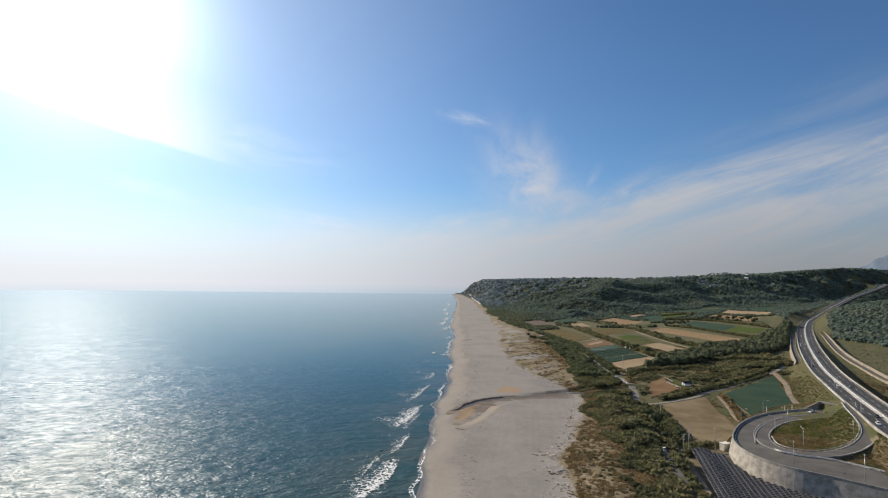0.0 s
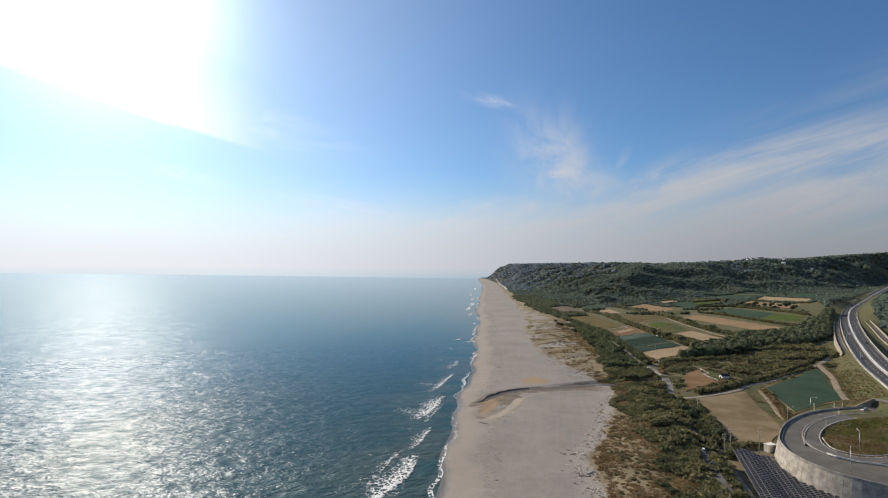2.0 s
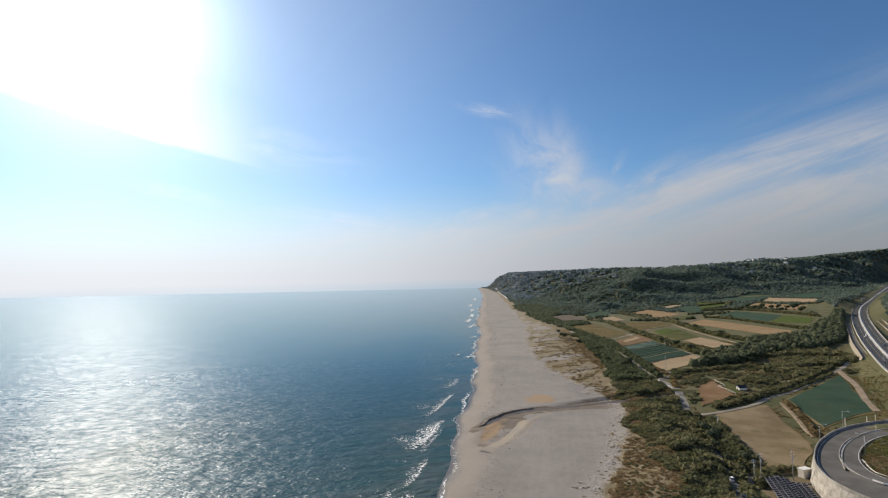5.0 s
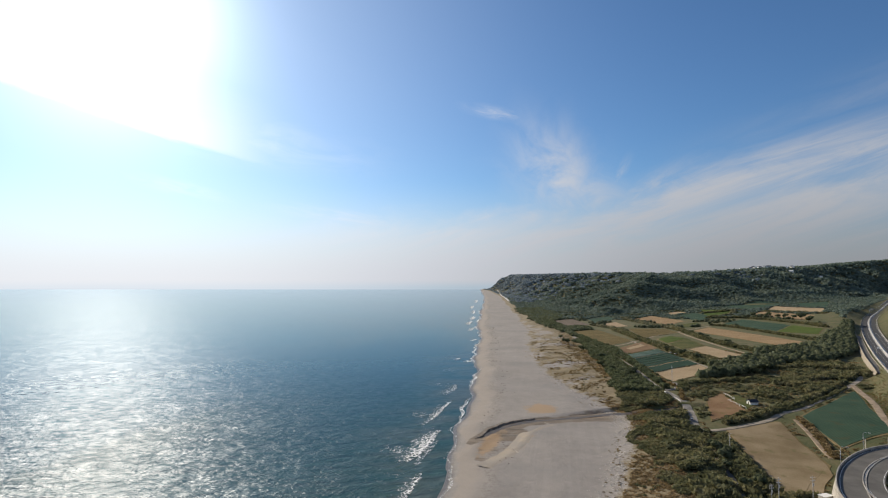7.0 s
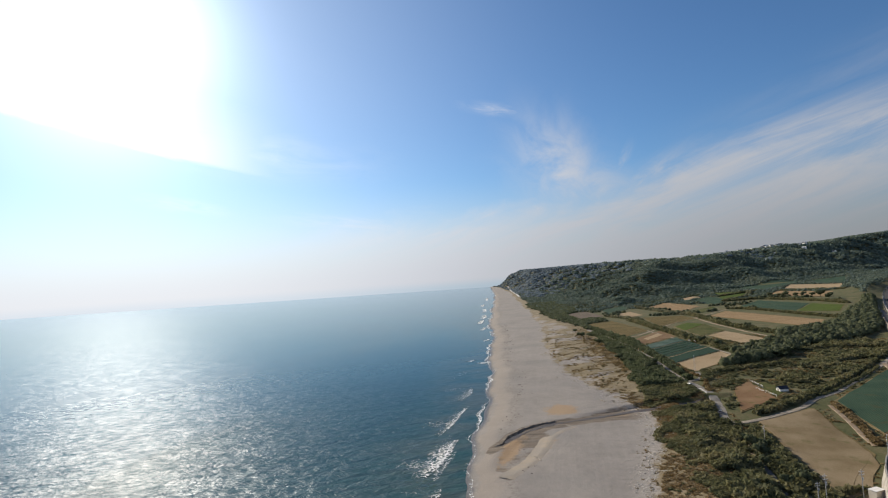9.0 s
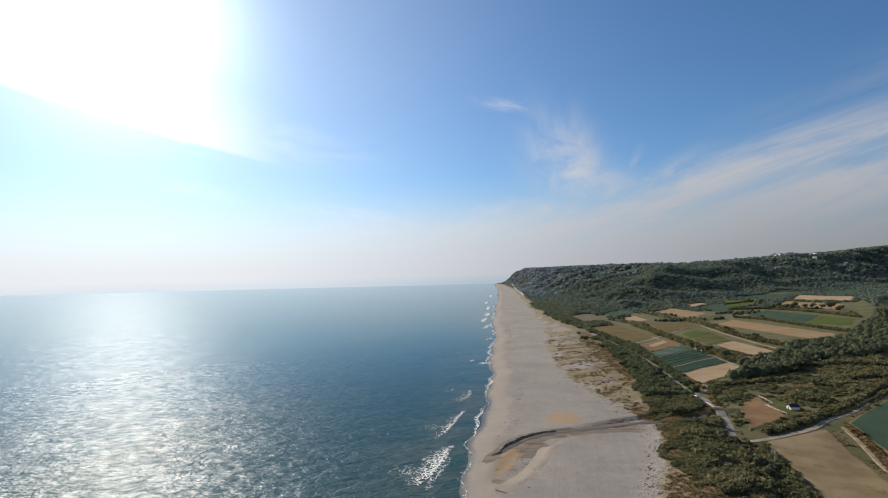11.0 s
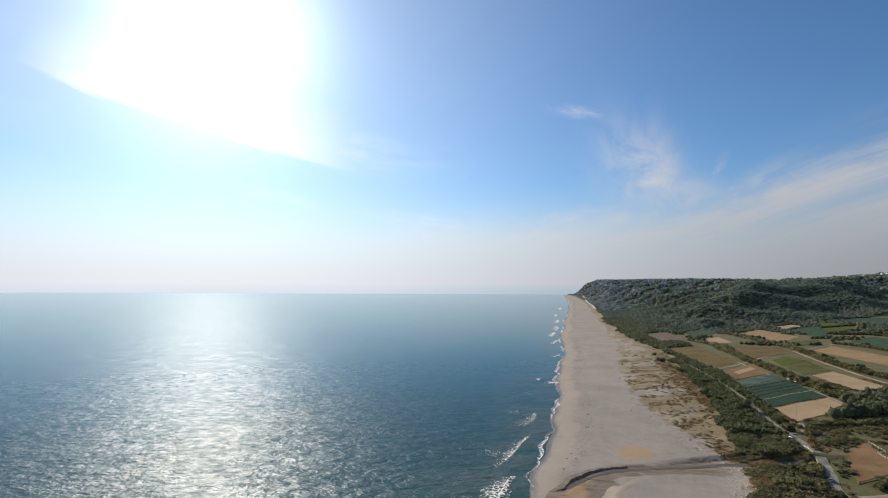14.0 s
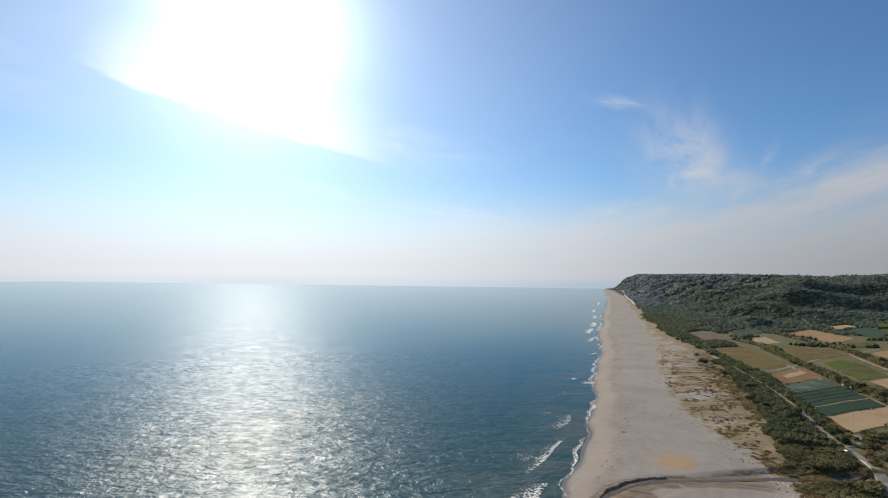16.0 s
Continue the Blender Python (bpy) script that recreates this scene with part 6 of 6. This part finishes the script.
def hut(x, y, a):
    root = tagged(new("hut"), "small white hut with a dark blue gabled roof", "hut")
    bm = bmesh.new()
    w, l, h, ridge = 2.2, 2.8, 2.2, 3.4
    pts = [(-w, -l, -0.4), (w, -l, -0.4), (w, l, -0.4), (-w, l, -0.4), (-w, -l, h), (w, -l, h), (w, l, h), (-w, l, h), (0, -l, ridge), (0, l, ridge)]
    vs = [bm.verts.new(p) for p in pts]
    for f in ((0, 1, 5, 8, 4), (2, 3, 7, 9, 6), (1, 2, 6, 5), (3, 0, 4, 7), (3, 2, 1, 0)):
        bm.faces.new([vs[i] for i in f])
    part("wall", bm_mesh("wall", bm, M_WHITE), root)
    for s in (-1, 1):
        bm = bmesh.new()
        for k in range(14):
            y0 = -l - 0.5 + k * (2 * l + 1) / 14
            q = [(s * (w + 0.55), y0, h - 0.28), (s * (w + 0.55), y0 + 0.5, h - 0.28), (0, y0 + 0.5, ridge + 0.06), (0, y0, ridge + 0.06)]
            lo = [bm.verts.new(p) for p in q]
            hi = [bm.verts.new((p[0], p[1], p[2] + 0.1)) for p in q]
            bm.faces.new(hi), bm.faces.new(lo[::-1])
            for i in range(4):
                bm.faces.new((lo[i], lo[(i + 1) % 4], hi[(i + 1) % 4], hi[i]))
        part("roof", bm_mesh("roof", bm, M_ROOF), root, "dark blue ribbed metal roof slope")
    part("door", box_mesh("door", M_GLASS, -0.5, 0.5, -l - 0.05, -l, 0, 2.0), root)
    part("window", box_mesh("window", M_GLASS, -w - 0.05, -w, -1.2, 0.6, 0.9, 1.9), root)
    root.matrix_basis = pose(x, y, ground_z(x, y), 0, 0, a)


hut(154.5, 462, -80)


def street_lamp(x, y, z, a, tall=9.0, arm=2.2):
    root = tagged(new("street_lamp"), "grey steel street lamp with a curved arm", "street lamp", group="street lamps along the ramps")
    bm = bmesh.new()
    tube(bm, [(0, 0, -0.5), (0, 0, tall * 0.5), (0, 0, tall * 0.9)], 0.14, 0.09)
    part("pole", bm_mesh("pole", bm, M_STEEL, smooth=True), root)
    bm = bmesh.new()
    tube(bm, [(0, 0, tall * 0.88), (0.12, 0, tall * 0.95), (0.6, 0, tall * 0.99), (arm, 0, tall)], 0.08, 0.06)
    part("arm", bm_mesh("arm", bm, M_STEEL, smooth=True), root)
    part("lamp_head", box_mesh("lamp_head", M_WHITE, arm - 0.1, arm + 0.9, -0.18, 0.18, tall - 0.1, tall + 0.12, bevel=0.05), root)
    root.matrix_basis = pose(x, y, z, 0, 0, a)


for x, y, z, a in ((164, 355, 9.6, -30), (166, 331, 10, 150), (149, 310, 10.2, 160), (150, 285, 10.2, 80), (130, 255, 11, 60), (146.5, 235, 12, 60),
                   (239, 412, 16, 10), (208, 335, 15, 20), (280, 515, 16, 10), (345, 655, 16, 10), (184, 303, 12, 200), (139, 327, 10, -20)):
    street_lamp(x, y, z, a)


def utility_pole(x, y, tall, a, label="grey concrete utility pole with crossarms"):
    root = tagged(new("utility_pole"), label, "utility pole", group="utility poles")
    bm = bmesh.new()
    tube(bm, [(0, 0, -0.8), (0, 0, tall * 0.5), (0, 0, tall)], 0.2, 0.12)
    part("pole", bm_mesh("pole", bm, M_POLE, smooth=True), root)
    for z in (0.93, 0.84):
        part("crossarm", box_mesh("crossarm", M_STEEL, -0.95, 0.95, -0.06, 0.06, tall * z, tall * z + 0.13), root)
        for k in (-0.85, 0.0, 0.85):
            bm = bmesh.new()
            tube(bm, [(k, 0, tall * z + 0.13), (k, 0, tall * z + 0.42)], 0.07, 0.05, 6)
            part("insulator", bm_mesh("insulator", bm, M_WHITE), root)
    bm = bmesh.new()
    tube(bm, [(0.42, 0.1, tall * 0.68), (0.42, 0.1, tall * 0.76)], 0.26, 0.26, 10)
    part("transformer", bm_mesh("transformer", bm, M_STEEL), root)
    root.matrix_basis = pose(x, y, ground_z(x, y), 0, 0, a)


utility_pole(98, 291.5, 13.0, 15)
utility_pole(95.5, 292, 10.0, 15)
utility_pole(113, 297, 12.5, 15)
utility_pole(106, 366, 10.0, 30)


def lattice_mast(x, y, tall):
    """The three-legged frame in the straw field."""
    root = tagged(new("lattice_mast"), "slim grey lattice mast at the straw field's edge", "mast")
    feet = [(1.0 * math.cos(a), 1.0 * math.sin(a)) for a in (0.3, 2.4, 4.5)]
    for fx, fy in feet:
        bm = bmesh.new()
        tube(bm, [(fx, fy, -0.3), (fx * 0.15, fy * 0.15, tall)], 0.06, 0.05, 6)
        part("leg", bm_mesh("leg", bm, M_STEEL), root)
    for k in range(1, 6):
        f, z = 1 - 0.85 * k / 6, tall * k / 6
        bm = bmesh.new()
        for (ax_, ay), (bx, by) in zip(feet, feet[1:] + feet[:1]):
            tube(bm, [(ax_ * f, ay * f, z), (bx * f, by * f, z + 0.3)], 0.03, 0.03, 5)
        part("brace", bm_mesh("brace", bm, M_STEEL), root)
    root.matrix_basis = pose(x, y, ground_z(x, y))


lattice_mast(122, 541, 13)


# ---------------------------------------------------------------- vehicles
def car_meshes(length, width, tall, cabin, paint):
    """Body with bonnet and tail, a glazed cabin, lamps and wheels."""
    bm = bmesh.new()
    h = length / 2
    sill, belt = 0.28, tall * 0.56
    prof = [(-h, sill), (-h, belt * 0.9), (-h * 0.86, belt), (h * 0.55, belt * 0.98), (h * 0.92, belt * 0.82), (h, belt * 0.62), (h, sill)]
    rings = [[bm.verts.new((x, s * width / 2 * (0.96 if z > belt * 0.8 else 1.0), z)) for x, z in prof] for s in (-1, 1)]
    bm.faces.new(rings[0]), bm.faces.new(rings[1][::-1])
    for k in range(len(prof)):
        j = (k + 1) % len(prof)
        bm.faces.new((rings[0][k], rings[1][k], rings[1][j], rings[0][j]))
    body = bm_mesh("body", bm, paint)

    def cap(x0, x1, x2, x3, z0, z1, w0, w1, name, mat):
        b = bmesh.new()
        lo = [b.verts.new(p) for p in ((x0, -w0, z0), (x3, -w0, z0), (x3, w0, z0), (x0, w0, z0))]
        hi = [b.verts.new(p) for p in ((x1, -w1, z1), (x2, -w1, z1), (x2, w1, z1), (x1, w1, z1))]
        b.faces.new(hi), b.faces.new(lo[::-1])
        for i in range(4):
            b.faces.new((lo[i], lo[(i + 1) % 4], hi[(i + 1) % 4], hi[i]))
        return bm_mesh(name, b, mat)

    back, front = cabin
    glass = cap(h * back, h * (back + 0.1), h * (front - 0.28), h * front, belt, tall - 0.07, width * 0.45, width * 0.39, "glazing", M_GLASS)
    roof = cap(h * (back + 0.08), h * (back + 0.12), h * (front - 0.30), h * (front - 0.26), tall - 0.08, tall, width * 0.40, width * 0.37, "roof", paint)
    bm = bmesh.new()
    bmesh.ops.create_cone(bm, segments=14, radius1=0.32, radius2=0.32, depth=0.22, cap_ends=True)
    tyre = bm_mesh("tyre", bm, M_TYRE)
    bm = bmesh.new()
    bmesh.ops.create_cone(bm, segments=10, radius1=0.19, radius2=0.17, depth=0.24, cap_ends=True)
    rim = bm_mesh("rim", bm, M_FRAME)
    return body, glass, roof, tyre, rim, length, width


M_RED = material("red_lens", [(0.25, 0.01, 0.01), (0.32, 0.02, 0.015)], 1.0, 4.0, 0.3, 0.0)
PAINTS = {k: material(k + "_car_paint", [c, tuple(min(1, v * 1.08) for v in c)], 0.4, 3.0, 0.3, 0.0, spec=0.5)
          for k, c in (("white", (0.72, 0.72, 0.71)), ("black", (0.012, 0.012, 0.014)), ("grey", (0.20, 0.21, 0.22)), ("blue", (0.03, 0.06, 0.14)))}
CAR_SETS = {}


def car(colour, kind, x, y, z, a, label):
    key = (colour, kind)
    if key not in CAR_SETS:
        dims = {"sedan": (4.5, 1.75, 1.45, (-0.72, 0.42)), "van": (4.6, 1.75, 1.95, (-0.97, 0.62)), "kei": (3.4, 1.48, 1.7, (-0.95, 0.62))}[kind]
        CAR_SETS[key] = car_meshes(*dims, PAINTS[colour])
    body, glass, roof, tyre, rim, length, width = CAR_SETS[key]
    root = tagged(new("car"), label, "car", group="cars on the roads")
    part("body", body, root), part("glazing", glass, root, "dark window glass"), part("roof", roof, root)
    for sx in (-0.31, 0.31):
        for sy in (-0.46, 0.46):
            w = part("wheel", tyre, root, loc=(sx * length, sy * width, 0.32), rot=(radians(90), 0, 0))
            part("rim", rim, w)
    for sy in (-0.36, 0.36):
        part("headlight", box_mesh("headlight", M_WHITE, length / 2 - 0.06, length / 2 + 0.02, sy * width - 0.16, sy * width + 0.16, 0.55, 0.7), root)
        part("tail_light", box_mesh("tail_light", M_RED, -length / 2 - 0.02, -length / 2 + 0.05, sy * width - 0.13, sy * width + 0.13, 0.6, 0.8), root)
    root.matrix_basis = pose(x, y, z, 0, 0, a)


def car_on_line(line, y, off, colour, kind, label, back=False):
    i = int(np.argmin(np.abs(line[:, 1] - y)))
    r, t = side_of(line)[i], np.gradient(line[:, :2], axis=0)[i]
    p = line[i, :2] + r * off
    car(colour, kind, p[0], p[1], line[i, 2] + 0.03, math.degrees(math.atan2(t[1], t[0])) + (180 if back else 0), label)


for y, off, colour, kind, back in ((428, -3.8, "white", "sedan", True), (428, 3.8, "grey", "sedan", False), (724, -3.9, "white", "van", True), (735, -2.9, "white", "kei", True),
                                   (326, -3.7, "black", "sedan", True), (308, -7.4, "white", "sedan", True), (640, 5.5, "blue", "van", False), (1002, -5, "black", "sedan", True),
                                   (527, -7, "black", "sedan", True), (900, 4, "white", "sedan", False)):
    car_on_line(HW, y, off, colour, kind, {"white": "white", "black": "black", "grey": "grey", "blue": "dark blue"}[colour] + " car driving on the highway", back)
car("white", "sedan", 198, 366, 9.7, 207, "white car on the loop ramp")
car("white", "van", 103.6, 489, ground_z(104, 489) + 0.35, 103, "white van parked beside the coastal road")
car("black", "sedan", 102.4, 505, ground_z(102.4, 505) + 0.35, 95, "black car parked beside the coastal road")
car("white", "kei", 167.5, 727, ground_z(167, 727) + 0.35, 100, "white van parked on the farm track")
car("white", "kei", 170.5, 716, ground_z(170, 716) + 0.35, 100, "white van parked at the field edge")
car("white", "kei", 84, 285, ground_z(84, 285) + 0.35, 82, "white van parked on the shaded lane")
car("black", "sedan", 81, 264, ground_z(81, 264) + 0.35, 80, "black car parked on the grey lane")
car("grey", "sedan", 104, 425, ground_z(104, 425) + 0.35, 70, "grey car parked at the road bend")


# ---------------------------------------------------------------- rails, walls and signs
def guard_rail(pts, label, double=False):
    line = curve_points(pts, 2.0)
    root = tagged(new("guard_rail"), label, "guard rail")
    for z in ((0.55, 0.95) if double else (0.65,)):
        part("rail", ribbon("rail", line, [(-0.06, z - 0.14), (0.03, z - 0.07), (-0.04, z), (0.03, z + 0.07), (-0.06, z + 0.14)], [M_WHITE]), root)
    post = box_mesh("post", M_STEEL, -0.06, 0.06, -0.06, 0.06, -0.4, 1.0)
    for p in line[::2]:
        part("post", post, root, loc=tuple(p))


guard_rail(MERGE_RAIL, "white steel guard rail between the ramps", True)
guard_rail(tuple((p[0], p[1], p[2]) for p in (np.column_stack([RAMP_B[:, :2] + side_of(RAMP_B) * 4.0, RAMP_B[:, 2]]))[4:70:8]), "white steel guard rail on the outer curve")
guard_rail(tuple((p[0], p[1], p[2]) for p in (np.column_stack([HW[:, :2] + side_of(HW) * -11.9, HW[:, 2]]))[70:150:10]), "white guard rail at the highway's edge")


rail_line = on_ground(((106.6, 476), (107.4, 470), (107.4, 462)), 2.0, 0.3)
guard_rail(tuple(map(tuple, rail_line)), "short white guard rail beside the coastal road")


def marker_posts():
    """Cream posts behind the parapet above the cabbage field."""
    for x, y in ((171, 366), (184, 370), (190, 373)):
        root = tagged(new("marker_post"), "cream marker post behind the ramp parapet", "post", group="marker posts on the ramp")
        part("post", box_mesh("post", M_CREAM, -0.22, 0.22, -0.12, 0.12, -2.5, 2.6, bevel=0.03), root)
        part("cap", box_mesh("cap", M_STEEL, -0.26, 0.26, -0.16, 0.16, 2.6, 2.7), root)
        root.matrix_basis = pose(x, y, 9.8, 0, 0, 20)


marker_posts()


def underpass():
    """Concrete portal and wing walls where the ramps run under the highway."""
    root = tagged(new("underpass"), "concrete underpass portal with sloping wing walls", "underpass", kind="structure")
    part("headwall", box_mesh("headwall", M_CONCRETE, -0.5, 0.5, -9.5, 9.5, 3.7, 4.9), root)
    for y0, y1 in ((-9.5, -8.6), (-0.4, 0.4), (8.6, 9.5)):
        part("pier", box_mesh("pier", M_CONCRETE, -0.5, 0.5, y0, y1, -1, 3.7), root)
    # dark sheet added to close the passage in place of its inner shade
    part("back_wall", box_mesh("back_wall", M_ASPHALT, 9, 9.4, -9, 9, -1, 4), root)
    for s in (-1, 1):
        bm = bmesh.new()
        pts = [(0, s * 9.5, -1), (-15, s * 10.5, -1), (-15, s * 10.5, 0.7), (0, s * 9.5, 4.8)]
        a = [bm.verts.new(p) for p in pts]
        b = [bm.verts.new((p[0], p[1] + s * 0.7, p[2])) for p in pts]
        bm.faces.new(a), bm.faces.new(b[::-1])
        for i in range(4):
            bm.faces.new((a[i], a[(i + 1) % 4], b[(i + 1) % 4], b[i]))
        part("wing_wall", bm_mesh("wing_wall", bm, M_LANE), root)
    root.matrix_basis = pose(216, 372, 9.2, 0, 0, 27)


underpass()


def frontage_road():
    """The pale service road and its kerb walls beside the highway."""
    line = HW[(HW[:, 1] > 562) & (HW[:, 1] < 1290)].copy()
    line[:, 2] -= np.interp(line[:, 1], [562, 600, 1000, 1290], [2.6, 1.3, 0.8, 0.5])
    line[:, :2] += side_of(line) * np.interp(line[:, 1], [562, 650, 1000, 1290], [-15.5, -16.5, -15, -14.5])[:, None]
    root = tagged(new("service_road"), "pale concrete service road with low walls", "road", kind="structure")
    part("roadway", ribbon("roadway", line, [(-2.4, -3), (-2.4, 0), (2.4, 0), (2.4, -3)], [M_RAMP]), root)
    sweep_off("side_wall", line, 2.6, [(-0.25, -3), (-0.25, 0.8), (0.25, 0.8), (0.25, -3)], M_LANE, root)
    sweep_off("side_wall", line, -2.7, [(-2.0, -3.2), (-0.3, 1.0), (0.2, 1.0), (0.25, -3)], M_LANE, root, "pale sloping concrete side wall")


frontage_road()


def far_side_wall():
    line = curve_points(((300, 410, 11), (325, 491, 11.5), (346, 548, 12), (371, 614, 13), (406, 694, 14.5), (462, 810, 17), (505, 900, 18)), 5.0)
    root = tagged(new("side_road"), "narrow road with a pale concrete wall beyond the highway", "road", kind="structure")
    part("roadway", ribbon("roadway", line, [(-2.6, -4), (-2.6, 0), (3, 0), (3, -4)], [M_RAMP]), root)
    sweep_off("side_wall", line, -2.9, [(-0.3, -4), (-0.3, 1.0), (0.3, 1.0), (0.3, -4)], M_LANE, root)
    sweep_off("side_wall", line, 3.6, [(-0.4, -1), (-0.4, 2.6), (0.4, 2.6), (0.4, -1)], M_LANE, root, "pale concrete retaining wall")


far_side_wall()


def paddock_fence():
    root = tagged(new("paddock_fence"), "low white rail fence round the paddock", "fence")
    post = box_mesh("post", M_WHITE, -0.07, 0.07, -0.07, 0.07, -0.3, 1.15)
    for run in (((146.5, 494), (147, 486), (147.5, 475)), ((147.5, 475), (144.5, 473), (141.5, 470)), ((141.5, 470), (142.6, 460), (144.8, 447))):
        line = on_ground(run, 3.0, 0.4)
        for z in (0.55, 1.0):
            part("rail", ribbon("rail", line, [(-0.03, z), (-0.03, z + 0.09), (0.03, z + 0.09), (0.03, z)], [M_WHITE]), root)
        for p in line:
            part("post", post, root, loc=tuple(p))


paddock_fence()


def gantry():
    p = HW[int(np.argmin(np.abs(HW[:, 1] - 1330)))]
    i = int(np.argmin(np.abs(HW[:, 1] - 1330)))
    t = np.gradient(HW[:, :2], axis=0)[i]
    root = tagged(new("sign_gantry"), "pale road sign panel on a steel mast", "road sign")
    bm = bmesh.new()
    tube(bm, [(-12, 0, -1), (-12, 0, 8)], 0.25, 0.2)
    part("mast", bm_mesh("mast", bm, M_STEEL), root)
    part("beam", box_mesh("beam", M_STEEL, -12, -5, -0.15, 0.15, 7.2, 7.5), root)
    part("sign_panel", box_mesh("sign_panel", M_CREAM, -10.5, -5.5, -0.28, -0.16, 5.6, 8.6), root)
    root.matrix_basis = pose(p[0], p[1], p[2], 0, 0, math.degrees(math.atan2(t[1], t[0])) - 90)


gantry()


# notice board on the wall side of the ramp
def notice_board():
    root = tagged(new("warning_board"), "orange-tan warning board beside the ramp parapet", "sign")
    part("board", box_mesh("board", material("tan_board", [(0.45, 0.30, 0.13), (0.55, 0.38, 0.18)], 0.6, 3.0, 0.7, 0.0), -1.6, 1.6, -0.06, 0.06, 0.9, 3.0), root)
    for k in (-1.3, 1.3):
        part("post", box_mesh("post", M_STEEL, k - 0.06, k + 0.06, 0.06, 0.18, -0.2, 3.0), root)
    root.matrix_basis = pose(157, 237, 12.1, 0, 0, -40)


notice_board()


# ---------------------------------------------------------------- far away
def house(x, y, a, w, l, h, roof):
    root = tagged(new("house"), "distant pale house on the wooded ridge", "house", group="houses on the ridge")
    bm = bmesh.new()
    pts = [(-w, -l, -14), (w, -l, -14), (w, l, -14), (-w, l, -14), (-w, -l, h), (w, -l, h), (w, l, h), (-w, l, h), (0, -l, h + w * 0.5), (0, l, h + w * 0.5)]
    vs = [bm.verts.new(p) for p in pts]
    for f in ((0, 1, 5, 8, 4), (2, 3, 7, 9, 6), (1, 2, 6, 5), (3, 0, 4, 7)):
        bm.faces.new([vs[i] for i in f])
    part("wall", bm_mesh("wall", bm, M_WHITE), root)
    for s in (-1, 1):
        bm = bmesh.new()
        q = [(s * (w + 0.6), -l - 0.6, h - 0.3), (s * (w + 0.6), l + 0.6, h - 0.3), (0, l + 0.6, h + w * 0.5 + 0.1), (0, -l - 0.6, h + w * 0.5 + 0.1)]
        lo, hi = [bm.verts.new(p) for p in q], [bm.verts.new((p[0], p[1], p[2] + 0.3)) for p in q]
        bm.faces.new(hi), bm.faces.new(lo[::-1])
        for i in range(4):
            bm.faces.new((lo[i], lo[(i + 1) % 4], hi[(i + 1) % 4], hi[i]))
        part("roof", bm_mesh("roof", bm, roof), root)
    for k in (-0.5, 0.4):
        part("window", box_mesh("window", M_GLASS, -w - 0.06, -w, k * l - 0.9, k * l + 0.9, h - 2.2, h - 0.9), root)
    root.matrix_basis = pose(x, y, ground_z(x, y) + 6.5, 0, 0, a)


rng_h = random.Random(12)
for i in range(16):
    az, dist = radians(rng_h.uniform(17.0, 27.0)), rng_h.uniform(2500, 2640)
    house(math.sin(az) * dist, math.cos(az) * dist, rng_h.uniform(0, 180), rng_h.uniform(3.5, 5), rng_h.uniform(5, 8), rng_h.uniform(4, 7), rng_h.choice((M_ROOF, M_ASPHALT, M_WHITE)))


def far_mountain():
    """The blue mountain far behind the highway."""
    a = np.linspace(radians(27), radians(48), 70)
    r = np.array([4300.0, 4500, 4700])
    A, R = np.meshgrid(a, r, indexing="ij")
    k = np.degrees(A)
    crest = 60 + 190 * np.exp(-((k - 36.0) / 4.6) ** 2) + 10 * np.sin(k * 2.1) + 5 * np.sin(k * 6.3)
    z = np.where(R == 4300, 20.0, np.where(R == 4500, crest + 80, 20.0))
    v = np.stack([np.sin(A) * R, np.cos(A) * R, z], -1)
    m = material("far_mountain_haze", [(0.12, 0.165, 0.23), (0.15, 0.20, 0.27)], 0.004, 0.02, 0.95, 0.0)
    tagged(new("backdrop", mesh_np("backdrop", v.reshape(-1, 3), grid_faces(70, 3), [m])), "pale blue mountain on the horizon", "mountain", kind="structure")


far_mountain()
